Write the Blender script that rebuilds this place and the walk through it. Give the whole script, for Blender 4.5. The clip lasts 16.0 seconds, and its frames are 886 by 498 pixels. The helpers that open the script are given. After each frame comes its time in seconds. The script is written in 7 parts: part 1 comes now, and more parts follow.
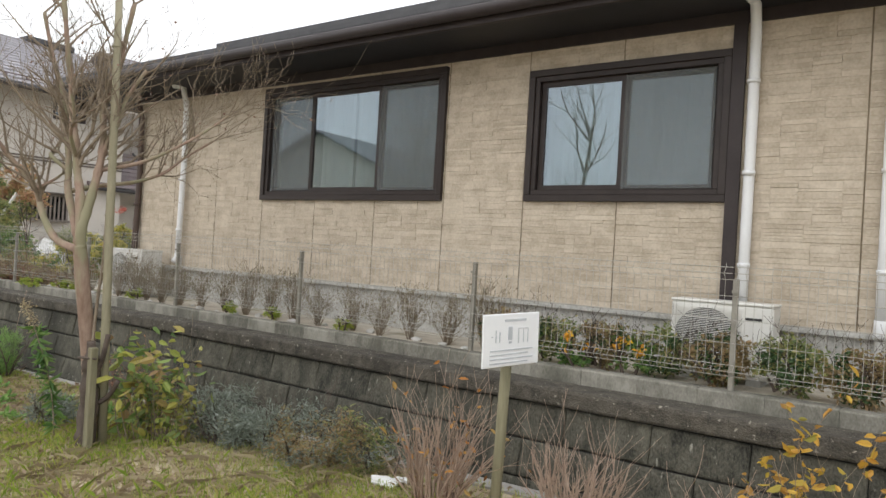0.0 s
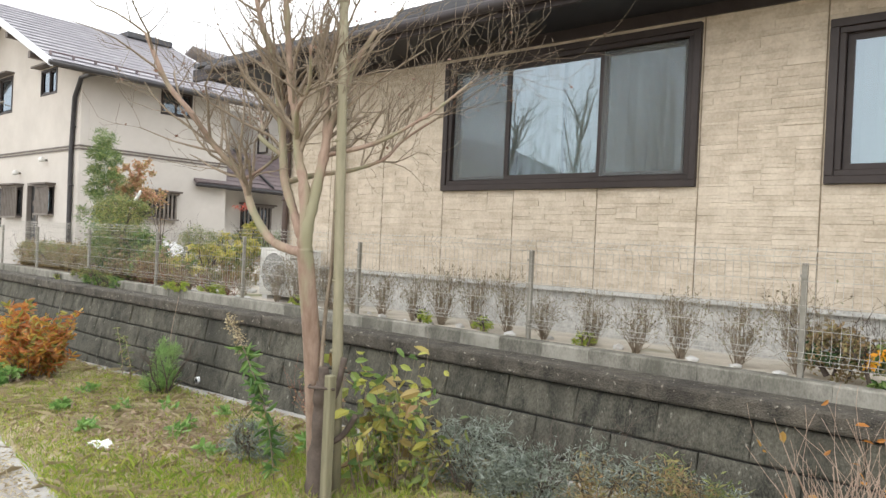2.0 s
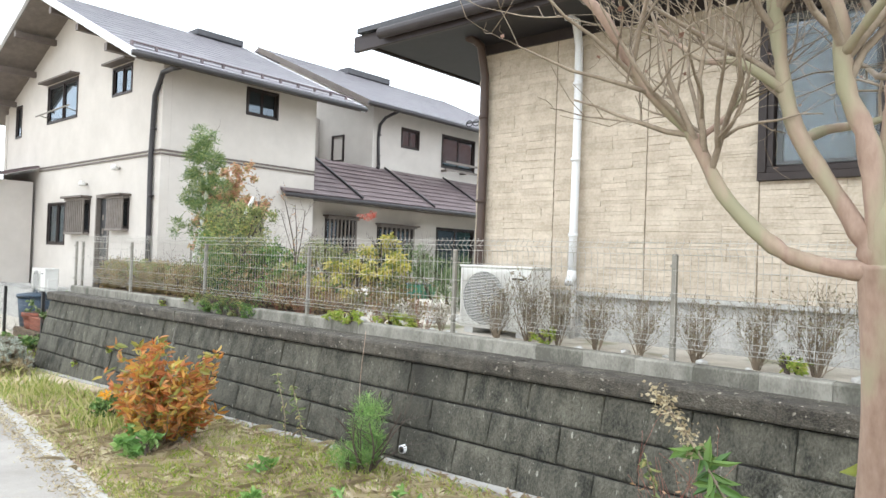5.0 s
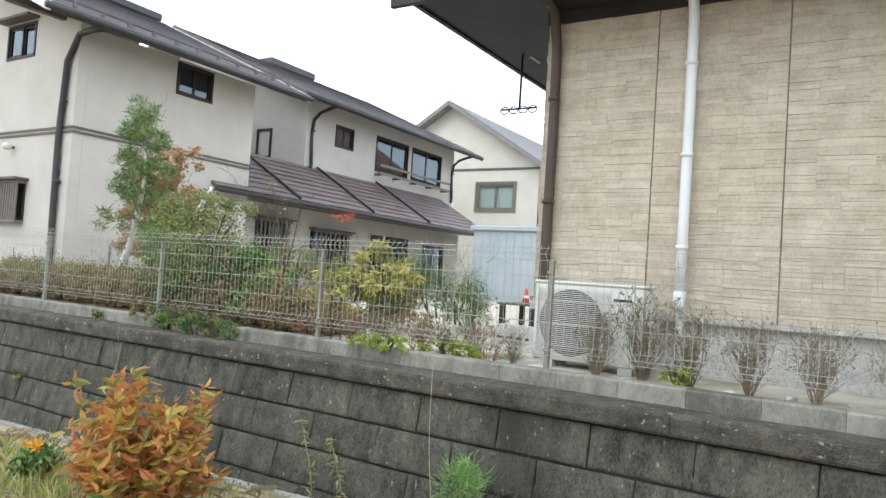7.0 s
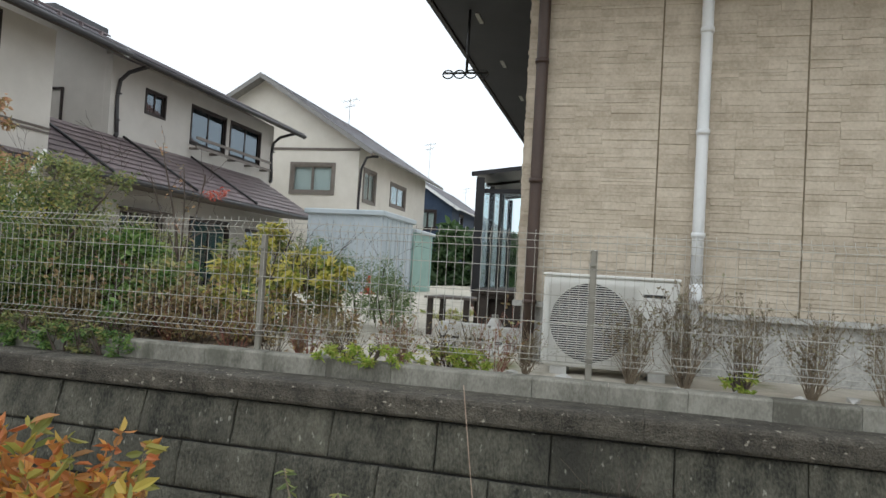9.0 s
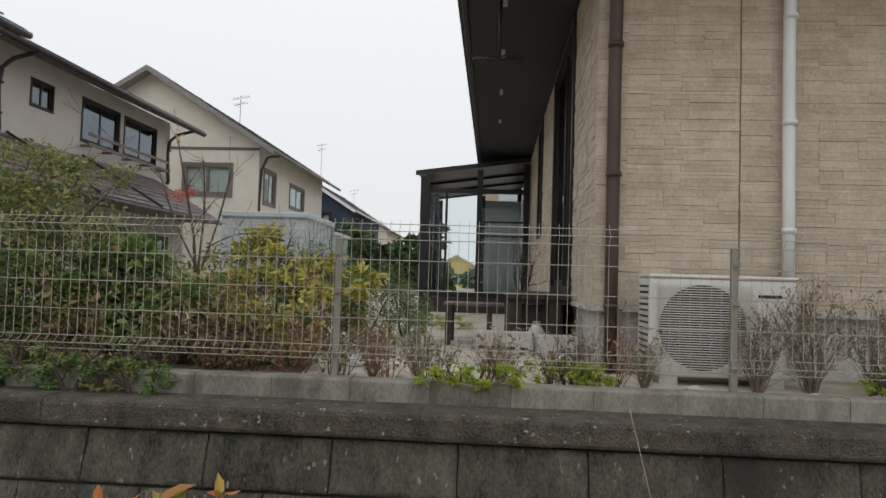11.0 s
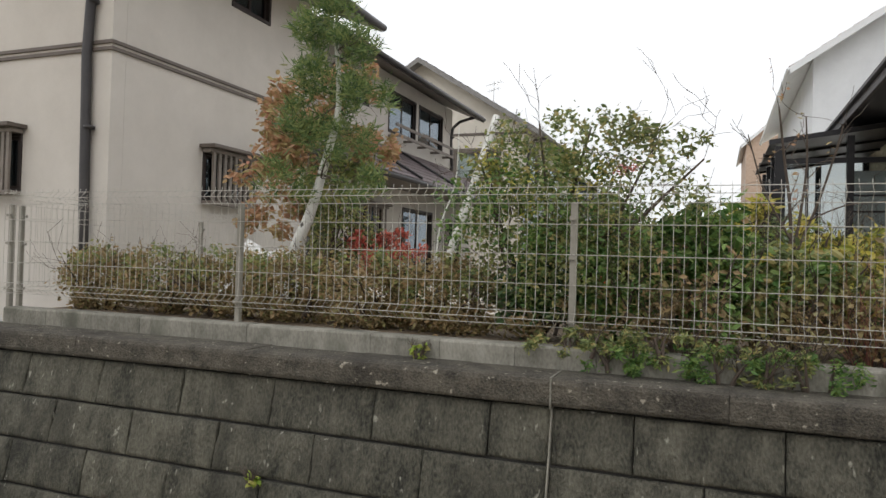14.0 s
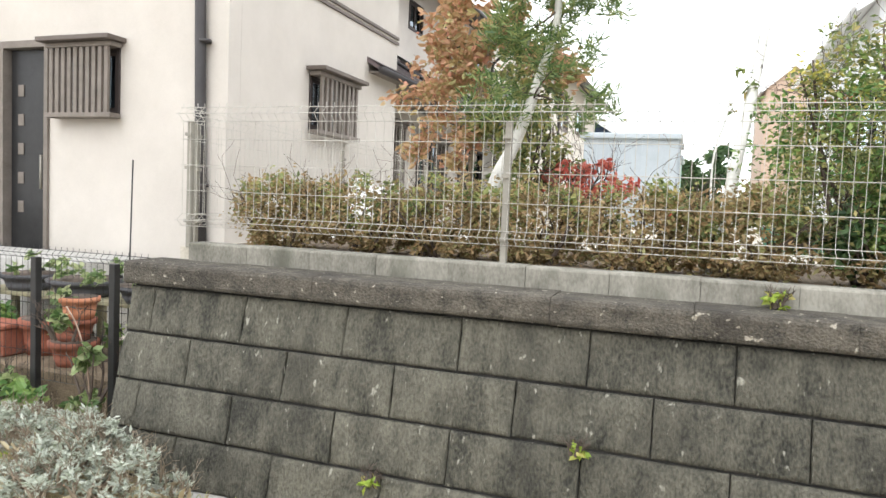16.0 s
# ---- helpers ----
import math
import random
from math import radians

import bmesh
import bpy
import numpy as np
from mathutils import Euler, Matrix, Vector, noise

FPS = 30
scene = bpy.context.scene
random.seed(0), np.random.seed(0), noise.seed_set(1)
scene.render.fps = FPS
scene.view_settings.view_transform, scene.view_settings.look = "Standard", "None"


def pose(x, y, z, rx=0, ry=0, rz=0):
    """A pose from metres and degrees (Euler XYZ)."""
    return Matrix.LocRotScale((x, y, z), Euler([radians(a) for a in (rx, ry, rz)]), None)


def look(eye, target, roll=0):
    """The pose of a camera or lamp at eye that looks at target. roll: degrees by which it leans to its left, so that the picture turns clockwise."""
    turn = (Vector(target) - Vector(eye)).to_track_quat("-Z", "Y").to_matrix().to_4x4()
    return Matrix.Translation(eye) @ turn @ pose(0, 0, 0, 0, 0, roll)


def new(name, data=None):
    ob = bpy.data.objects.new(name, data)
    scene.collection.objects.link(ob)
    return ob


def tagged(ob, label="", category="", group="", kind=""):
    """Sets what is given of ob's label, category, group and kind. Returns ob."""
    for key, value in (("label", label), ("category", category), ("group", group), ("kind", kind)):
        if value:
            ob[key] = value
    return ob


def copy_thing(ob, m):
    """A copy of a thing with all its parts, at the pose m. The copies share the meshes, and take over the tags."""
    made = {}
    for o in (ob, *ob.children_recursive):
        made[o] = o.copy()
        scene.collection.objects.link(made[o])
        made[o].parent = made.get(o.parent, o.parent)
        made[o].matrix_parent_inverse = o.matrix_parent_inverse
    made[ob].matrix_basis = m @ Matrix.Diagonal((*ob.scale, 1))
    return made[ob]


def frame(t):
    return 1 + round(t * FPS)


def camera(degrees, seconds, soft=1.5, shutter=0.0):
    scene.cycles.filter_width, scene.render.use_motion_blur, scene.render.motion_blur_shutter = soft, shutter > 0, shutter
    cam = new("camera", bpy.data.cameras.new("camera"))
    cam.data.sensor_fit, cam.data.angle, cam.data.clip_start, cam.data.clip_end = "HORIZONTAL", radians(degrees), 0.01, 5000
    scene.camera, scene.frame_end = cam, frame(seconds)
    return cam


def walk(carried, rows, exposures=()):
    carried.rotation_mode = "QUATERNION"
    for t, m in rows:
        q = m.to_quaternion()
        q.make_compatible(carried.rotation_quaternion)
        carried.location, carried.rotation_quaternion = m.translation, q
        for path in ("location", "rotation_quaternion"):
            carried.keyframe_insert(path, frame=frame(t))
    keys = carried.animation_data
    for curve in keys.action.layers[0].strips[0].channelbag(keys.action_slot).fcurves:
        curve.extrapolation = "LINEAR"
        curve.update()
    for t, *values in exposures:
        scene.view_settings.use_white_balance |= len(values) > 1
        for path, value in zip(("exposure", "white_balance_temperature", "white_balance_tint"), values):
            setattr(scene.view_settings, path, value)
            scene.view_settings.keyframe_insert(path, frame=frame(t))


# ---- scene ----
cam = camera(64.9, 16.0)
METRES, EYE, TILT, LEAN, TURN = 14.2, 1.5, 0.0, 0.0, 35.1
ROWS = [
    (0.0, 0.0, 0.0, 0.0, -0.02, 0.41, -3.39),
    (0.5, -0.0304, 0.0183, -0.0025, 2.57, 0.2, -2.79),
    (1.0, -0.0583, 0.0381, -0.0022, 3.88, -0.43, -2.69),
    (1.5, -0.0866, 0.06, -0.0027, 4.36, -0.67, -2.29),
    (2.0, -0.1146, 0.0789, -0.0026, 4.59, -0.38, -2.64),
    (2.5, -0.143, 0.1013, -0.0045, 4.21, -0.8, -3.12),
    (3.0, -0.1724, 0.1239, -0.0053, 4.55, -0.94, -3.23),
    (3.5, -0.1983, 0.1491, -0.0076, 4.89, -1.09, -3.16),
    (4.0, -0.2275, 0.1718, -0.0079, 5.22, -0.6, -2.96),
    (4.5, -0.2541, 0.1939, -0.0087, 5.96, 0.23, -2.39),
    (5.0, -0.284, 0.2169, -0.0095, 6.17, 0.81, -2.0),
    (7.5, -0.4122, 0.3375, -0.0158, -7.55, 2.35, -4.53),
    (8.0, -0.4325, 0.3606, -0.0169, -12.15, 2.27, -4.87),
    (8.5, -0.4532, 0.3822, -0.0159, -16.62, 2.08, -4.18),
    (11.0, -0.5345, 0.4771, -0.0183, -31.03, 2.66, -1.76),
    (11.5, -0.5534, 0.4905, -0.0179, -29.69, 3.58, -1.59),
    (12.0, -0.571, 0.5049, -0.019, -27.57, 3.8, -1.6),
    (12.5, -0.5894, 0.522, -0.0192, -24.15, 3.49, -1.31),
    (13.0, -0.6136, 0.5362, -0.0198, -19.99, 2.87, -1.66),
    (13.5, -0.6334, 0.5541, -0.023, -16.74, 1.82, -1.63),
    (14.0, -0.6561, 0.5716, -0.0247, -13.82, 0.85, -1.67),
    (14.5, -0.6801, 0.5852, -0.0252, -12.53, -0.16, -2.05),
    (15.0, -0.7037, 0.6064, -0.0292, -12.86, -1.18, -2.03),
    (15.5, -0.7304, 0.6256, -0.0313, -13.44, -2.26, -2.04),
    (16.0, -0.7554, 0.6451, -0.0336, -15.22, -3.69, -2.45),
]
EXPOSURES = [(0, -0.35, 6500, 10), (1.5, 0.03, 6450, 10), (3.5, 0.45, 6450, 10), (4.5, 0.51, 6350, 10), (5, 0.47, 6050, 8), (7.5, -0.03, 5950, 4.5), (8, -0.16, 5950, 5), (8.5, -0.39, 6000, 5.5), (11, -1.06, 6550, 9.5), (12.5, -1.02, 6500, 10), (13.5, -0.95, 6500, 10), (14, -0.71, 6550, 10), (14.5, -0.31, 6550, 10), (15, 0.04, 6500, 10), (16, 0.48, 6400, 10)]
walk(cam, [(t, pose(0, 0, EYE, TILT, LEAN, TURN) @ pose(METRES * x, METRES * y, METRES * z, 90 + pitch, roll, yaw)) for t, x, y, z, yaw, pitch, roll in ROWS], EXPOSURES)

# ---- light ----
world = bpy.data.worlds.new("overcast")
scene.world = world
world.use_nodes = True
wn, wl = world.node_tree.nodes, world.node_tree.links
sky = wn.new("ShaderNodeTexSky")
sky.sky_type, sky.sun_disc, sky.sun_elevation, sky.sun_rotation = "NISHITA", False, radians(39), radians(173)
scaled = wn.new("ShaderNodeVectorMath")
scaled.operation = "SCALE"
scaled.inputs["Scale"].default_value = 0.06
cloud = wn.new("ShaderNodeMix")
cloud.data_type = "RGBA"
cloud.inputs["Factor"].default_value = 0.88
cloud.inputs["B"].default_value = (0.965, 0.98, 1.0, 1)
wl.new(sky.outputs[0], scaled.inputs[0])
wl.new(scaled.outputs[0], cloud.inputs["A"])
wl.new(cloud.outputs["Result"], wn["Background"].inputs["Color"])
coord = wn.new("ShaderNodeTexCoord")
height = wn.new("ShaderNodeSeparateXYZ")
lift = wn.new("ShaderNodeMapRange")
lift.inputs["To Min"].default_value, lift.inputs["To Max"].default_value = 1.85, 2.7
wl.new(coord.outputs["Generated"], height.inputs[0])
wl.new(height.outputs["Z"], lift.inputs["Value"])
wl.new(lift.outputs[0], wn["Background"].inputs["Strength"])
sun = new("sun", bpy.data.lights.new("sun", "SUN"))
sun.data.energy, sun.data.angle, sun.data.color = 0.5, radians(45), (1.0, 0.975, 0.94)
sun.matrix_world = look((0, 0, 30), (3, 26, 9))

# ---- materials ----
MATS = {}


def mat(name, a, b=None, rough=0.7, scale=3.0, detail=6.0, bump=0.0, fine=60.0, metal=0.0, island=0.0, objrand=0.0, spots=None, spec=0.4, stretch=(1, 1, 1), trans=0.0, depth=0.01, stains=None, grain=0.35, spread=0.45):
    """A surface that wavers between two colours at two scales, with fine relief; island and objrand vary it piece by piece."""
    m = bpy.data.materials.new(name)
    m.use_nodes = True
    n, l = m.node_tree.nodes, m.node_tree.links
    p = n["Principled BSDF"]
    b = b or a
    co = n.new("ShaderNodeNewGeometry")
    mp = n.new("ShaderNodeMapping")
    mp.inputs["Scale"].default_value = stretch
    l.new(co.outputs["Position"], mp.inputs[0])
    n1 = n.new("ShaderNodeTexNoise")
    n1.inputs["Scale"].default_value, n1.inputs["Detail"].default_value, n1.inputs["Roughness"].default_value = scale, detail, 0.65
    l.new(mp.outputs[0], n1.inputs["Vector"])
    n2 = n.new("ShaderNodeTexNoise")
    n2.inputs["Scale"].default_value, n2.inputs["Detail"].default_value = fine, 3.0
    l.new(mp.outputs[0], n2.inputs["Vector"])
    add = n.new("ShaderNodeMath")
    add.operation = "MULTIPLY_ADD"
    add.inputs[1].default_value = grain
    l.new(n2.outputs[0], add.inputs[0])
    l.new(n1.outputs[0], add.inputs[2])
    ramp = n.new("ShaderNodeMapRange")
    ramp.inputs["From Min"].default_value, ramp.inputs["From Max"].default_value = 0.5 + 0.5 * grain - spread / 2, 0.5 + 0.5 * grain + spread / 2
    value = add.outputs[0]
    if island or objrand:
        src = co.outputs["Random Per Island"]
        if objrand:
            src = n.new("ShaderNodeObjectInfo").outputs["Random"]
        mix = n.new("ShaderNodeMath")
        mix.operation = "MULTIPLY_ADD"
        mix.inputs[1].default_value = island or objrand
        l.new(src, mix.inputs[0])
        l.new(value, mix.inputs[2])
        off = n.new("ShaderNodeMath")
        off.operation = "SUBTRACT"
        off.inputs[1].default_value = (island or objrand) / 2
        l.new(mix.outputs[0], off.inputs[0])
        value = off.outputs[0]
    l.new(value, ramp.inputs["Value"])
    col = n.new("ShaderNodeMix")
    col.data_type = "RGBA"
    col.inputs["A"].default_value, col.inputs["B"].default_value = (*a, 1), (*b, 1)
    l.new(ramp.outputs[0], col.inputs["Factor"])
    out = col.outputs["Result"]
    for rgb, sc, lo, hi in [q for q in (stains, spots) if q]:
        n3 = n.new("ShaderNodeTexNoise")
        n3.inputs["Scale"].default_value, n3.inputs["Detail"].default_value = sc, 4.0
        l.new(mp.outputs[0], n3.inputs["Vector"])
        r3 = n.new("ShaderNodeMapRange")
        r3.inputs["From Min"].default_value, r3.inputs["From Max"].default_value = lo, hi
        l.new(n3.outputs[0], r3.inputs["Value"])
        c3 = n.new("ShaderNodeMix")
        c3.data_type = "RGBA"
        c3.inputs["B"].default_value = (*rgb, 1)
        l.new(r3.outputs[0], c3.inputs["Factor"])
        l.new(out, c3.inputs["A"])
        out = c3.outputs["Result"]
    l.new(out, p.inputs["Base Color"])
    p.inputs["Roughness"].default_value, p.inputs["Metallic"].default_value = rough, metal
    p.inputs["Specular IOR Level"].default_value = spec
    if bump:
        bm_ = n.new("ShaderNodeBump")
        bm_.inputs["Strength"].default_value, bm_.inputs["Distance"].default_value = bump, depth
        l.new(add.outputs[0], bm_.inputs["Height"])
        l.new(bm_.outputs[0], p.inputs["Normal"])
    if trans:
        tr = n.new("ShaderNodeBsdfTranslucent")
        l.new(out, tr.inputs["Color"])
        ms = n.new("ShaderNodeMixShader")
        ms.inputs[0].default_value = trans
        l.new(p.outputs[0], ms.inputs[1])
        l.new(tr.outputs[0], ms.inputs[2])
        l.new(ms.outputs[0], n["Material Output"].inputs["Surface"])
    MATS[name] = m
    return m


def leafmat(name, cols, rough=0.55):
    """Leaves: each leaf takes its colour from a small palette."""
    m = bpy.data.materials.new(name)
    m.use_nodes = True
    n, l = m.node_tree.nodes, m.node_tree.links
    p = n["Principled BSDF"]
    g = n.new("ShaderNodeNewGeometry")
    r = n.new("ShaderNodeValToRGB")
    r.color_ramp.interpolation = "LINEAR"
    while len(r.color_ramp.elements) < len(cols):
        r.color_ramp.elements.new(0.5)
    for i, c in enumerate(cols):
        r.color_ramp.elements[i].position = i / max(1, len(cols) - 1)
        r.color_ramp.elements[i].color = (*c, 1)
    l.new(g.outputs["Random Per Island"], r.inputs[0])
    l.new(r.outputs[0], p.inputs["Base Color"])
    p.inputs["Roughness"].default_value = rough
    tr = n.new("ShaderNodeBsdfTranslucent")
    l.new(r.outputs[0], tr.inputs["Color"])
    ms = n.new("ShaderNodeMixShader")
    ms.inputs[0].default_value = 0.35
    l.new(p.outputs[0], ms.inputs[1])
    l.new(tr.outputs[0], ms.inputs[2])
    l.new(ms.outputs[0], n["Material Output"].inputs["Surface"])
    return m


def glassmat(name, ior=1.7, tint=(0.75, 0.82, 0.82), rough=0.015):
    m = bpy.data.materials.new(name)
    m.use_nodes = True
    n, l = m.node_tree.nodes, m.node_tree.links
    n.remove(n["Principled BSDF"])
    lw = n.new("ShaderNodeLayerWeight")
    lw.inputs[0].default_value = 0.5
    pw = n.new("ShaderNodeMath")
    pw.operation = "POWER"
    pw.inputs[1].default_value = 3.0
    l.new(lw.outputs["Facing"], pw.inputs[0])
    fr = n.new("ShaderNodeMath")
    fr.operation = "MULTIPLY_ADD"
    fr.inputs[1].default_value, fr.inputs[2].default_value = 0.5, ((ior - 1) / (ior + 1)) ** 2
    l.new(pw.outputs[0], fr.inputs[0])
    t = n.new("ShaderNodeBsdfTransparent")
    t.inputs[0].default_value = (*tint, 1)
    g = n.new("ShaderNodeBsdfGlossy")
    g.inputs["Roughness"].default_value = rough
    g.inputs["Color"].default_value = (0.84, 0.92, 1.0, 1)
    ms = n.new("ShaderNodeMixShader")
    l.new(fr.outputs[0], ms.inputs[0])
    l.new(t.outputs[0], ms.inputs[1])
    l.new(g.outputs[0], ms.inputs[2])
    l.new(ms.outputs[0], n["Material Output"].inputs["Surface"])
    return m


def meshmat(name, colour, open_share):
    """A fine woven net, far too small to see its wires: part lets light by, part scatters it."""
    m = bpy.data.materials.new(name)
    m.use_nodes = True
    n, l = m.node_tree.nodes, m.node_tree.links
    n["Principled BSDF"].inputs["Base Color"].default_value = (*colour, 1)
    n["Principled BSDF"].inputs["Roughness"].default_value = 0.8
    t = n.new("ShaderNodeBsdfTransparent")
    ms = n.new("ShaderNodeMixShader")
    ms.inputs[0].default_value = open_share
    l.new(n["Principled BSDF"].outputs[0], ms.inputs[1])
    l.new(t.outputs[0], ms.inputs[2])
    l.new(ms.outputs[0], n["Material Output"].inputs["Surface"])
    return m


ASPHALT = mat("asphalt", (0.225, 0.207, 0.183), (0.35, 0.325, 0.29), 0.9, 2.0, bump=0.35, fine=180, grain=0.6, spots=((0.42, 0.36, 0.22), 1.6, 0.60, 0.72))
EARTH = mat("grassy_earth", (0.33, 0.265, 0.18), (0.56, 0.47, 0.335), 0.95, 3.0, bump=0.8, fine=75, grain=0.6, spots=((0.23, 0.235, 0.07), 1.3, 0.55, 0.70), stains=((0.31, 0.21, 0.14), 2.3, 0.56, 0.72))
SAND = mat("sandy_gravel", (0.42, 0.38, 0.31), (0.63, 0.58, 0.49), 0.95, 4.0, bump=0.5, fine=90, grain=0.6, spots=((0.17, 0.17, 0.08), 1.1, 0.60, 0.72))
SOIL = mat("dark_garden_soil", (0.085, 0.062, 0.042), (0.24, 0.185, 0.125), 0.95, 5.0, bump=0.8, fine=80, grain=0.7)
KERB = mat("kerb_concrete", (0.28, 0.27, 0.25), (0.42, 0.40, 0.36), 0.9, 6.0, bump=0.3, fine=120)
BLOCK = mat("weathered_block", (0.023, 0.0232, 0.0178), (0.152, 0.143, 0.110), 0.92, 9.0, bump=1.0, depth=0.03, fine=95, grain=0.62, spread=0.5, objrand=0.12, stretch=(1, 1, 0.42), spots=((0.30, 0.29, 0.24), 30.0, 0.665, 0.73), stains=((0.038, 0.036, 0.028), 2.2, 0.56, 0.80))
CAPMAT = mat("weathered_cap", (0.029, 0.026, 0.021), (0.140, 0.124, 0.098), 0.92, 8.0, bump=1.0, depth=0.02, fine=95, grain=0.7, spread=0.5, objrand=0.06, spots=((0.34, 0.31, 0.25), 27.0, 0.645, 0.70), stains=((0.036, 0.031, 0.025), 2.6, 0.56, 0.78))
JOINT = mat("dark_joint", (0.03, 0.03, 0.028), (0.07, 0.065, 0.06), 0.95, 8.0)
CURBMAT = mat("curb_block", (0.115, 0.109, 0.088), (0.31, 0.295, 0.25), 0.9, 7.0, bump=0.5, fine=90, grain=0.45, objrand=0.25, stretch=(1, 1, 0.5), spots=((0.09, 0.09, 0.068), 3.0, 0.55, 0.70))
STONE = mat("stacked_stone_siding", (0.415, 0.349, 0.264), (0.605, 0.528, 0.423), 0.88, 6.0, bump=0.7, fine=45, island=0.22, grain=0.5)
STONEOB = mat("stacked_stone_piece", (0.415, 0.349, 0.264), (0.605, 0.528, 0.423), 0.88, 6.0, bump=0.7, fine=45, objrand=0.22, grain=0.5)
SEAM = mat("siding_backing", (0.36, 0.30, 0.22), (0.44, 0.375, 0.285), 0.9, 5.0)
SEALANT = mat("brown_sealant", (0.17, 0.135, 0.09), (0.23, 0.185, 0.125), 0.8, 8.0)
FOUND = mat("foundation_render", (0.32, 0.312, 0.288), (0.56, 0.55, 0.515), 0.88, 14.0, bump=0.5, fine=60, grain=0.6)
DARKBROWN = mat("dark_brown_metal", (0.028, 0.021, 0.021), (0.046, 0.036, 0.035), 0.5, 4.0, spec=0.3)
SOFFIT = mat("dark_soffit", (0.018, 0.017, 0.020), (0.030, 0.028, 0.032), 0.6, 3.0)
ROOFDARK = mat("dark_roof", (0.05, 0.05, 0.055), (0.09, 0.09, 0.095), 0.6, 3.0, bump=0.2)
ROOFTILE = mat("grey_slate_roof", (0.19, 0.178, 0.192), (0.32, 0.30, 0.315), 0.5, 2.5, bump=0.25, fine=25, island=0.25)
ROOFRED = mat("purple_brown_roof", (0.11, 0.083, 0.085), (0.21, 0.165, 0.165), 0.45, 2.5, bump=0.25, fine=25, island=0.25)
STUCCO = mat("beige_stucco", (0.485, 0.45, 0.405), (0.58, 0.54, 0.49), 0.9, 1.3, bump=0.3, fine=110)
STUCCO_B = mat("cream_stucco", (0.60, 0.56, 0.49), (0.69, 0.65, 0.58), 0.9, 1.3, bump=0.2, fine=110)
WHITEWALL = mat("white_siding", (0.66, 0.67, 0.68), (0.76, 0.77, 0.78), 0.7, 2.0)
BLUEWALL = mat("navy_siding", (0.025, 0.045, 0.085), (0.045, 0.07, 0.12), 0.7, 2.0)
YELLOWWALL = mat("yellow_render", (0.60, 0.45, 0.14), (0.68, 0.53, 0.2), 0.8, 2.0)
BAND = mat("brown_band", (0.10, 0.08, 0.07), (0.15, 0.125, 0.105), 0.6, 4.0)
WINFRAME = mat("bronze_window_frame", (0.027, 0.020, 0.018), (0.044, 0.034, 0.031), 0.45, 5.0, spec=0.3)
LATTICE = mat("grey_brown_lattice", (0.14, 0.12, 0.10), (0.22, 0.19, 0.165), 0.6, 6.0)
PIPEWHITE = mat("white_pvc", (0.70, 0.71, 0.71), (0.80, 0.80, 0.80), 0.4, 3.0)
PIPEDARK = mat("dark_pipe", (0.03, 0.028, 0.03), (0.055, 0.05, 0.05), 0.4, 3.0)
PIPEBROWN = mat("brown_pipe", (0.055, 0.035, 0.028), (0.085, 0.055, 0.042), 0.4, 3.0)
ACWHITE = mat("offwhite_enamel", (0.62, 0.61, 0.57), (0.72, 0.71, 0.67), 0.4, 4.0)
# Shade of openings put into colour on flat pieces; also the badge's own black.
ACDARK = mat("dark_shade_and_mark", (0.015, 0.015, 0.015), (0.035, 0.035, 0.035), 0.5, 6.0)
GALV = mat("weathered_zinc", (0.40, 0.38, 0.335), (0.56, 0.54, 0.485), 0.5, 9.0, metal=0.25)
POSTMAT = mat("taupe_post", (0.21, 0.197, 0.167), (0.31, 0.292, 0.25), 0.55, 5.0, metal=0.2)
BLACKWIRE = mat("black_coated_wire", (0.012, 0.012, 0.013), (0.025, 0.025, 0.025), 0.4, 5.0)
BARK = mat("peeling_pink_bark", (0.20, 0.128, 0.092), (0.40, 0.295, 0.225), 0.8, 7.0, bump=0.5, fine=40, spots=((0.26, 0.24, 0.15), 5.0, 0.46, 0.6), stretch=(1, 1, 0.35))
TWIG = mat("grey_brown_twig", (0.16, 0.122, 0.084), (0.32, 0.26, 0.19), 0.85, 9.0)
DARKTWIG = mat("dark_twig", (0.06, 0.045, 0.035), (0.13, 0.10, 0.08), 0.85, 9.0)
BAMBOO = mat("weathered_bamboo", (0.20, 0.185, 0.115), (0.33, 0.295, 0.20), 0.7, 9.0, stretch=(1, 1, 0.2))
STAKE = mat("weathered_timber", (0.15, 0.14, 0.085), (0.29, 0.26, 0.165), 0.85, 10.0, bump=0.5, stretch=(1, 1, 0.12))
BIRCH = mat("white_birch_bark", (0.50, 0.50, 0.46), (0.74, 0.73, 0.68), 0.8, 6.0, bump=0.3, spots=((0.10, 0.09, 0.08), 14.0, 0.6, 0.68))
SIGNWHITE = mat("white_sign_board", (0.78, 0.79, 0.80), (0.84, 0.85, 0.86), 0.45, 2.0)
INK = mat("faded_ink", (0.42, 0.44, 0.47), (0.56, 0.58, 0.60), 0.7, 9.0)
CURTAIN = mat("pale_curtain", (0.50, 0.53, 0.51), (0.62, 0.64, 0.62), 0.9, 3.0, stretch=(8, 8, 0.2))
# Darker than the curtain: the shade indoors is put into this colour.
WINBACK = mat("shade_toned_backing", (0.22, 0.25, 0.255), (0.31, 0.345, 0.345), 0.9, 2.0, stretch=(6, 6, 0.3))
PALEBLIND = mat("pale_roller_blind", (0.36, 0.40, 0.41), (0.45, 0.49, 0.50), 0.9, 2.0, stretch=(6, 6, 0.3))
VERGE = mat("weathered_verge", (0.17, 0.165, 0.155), (0.28, 0.27, 0.26), 0.7, 9.0)
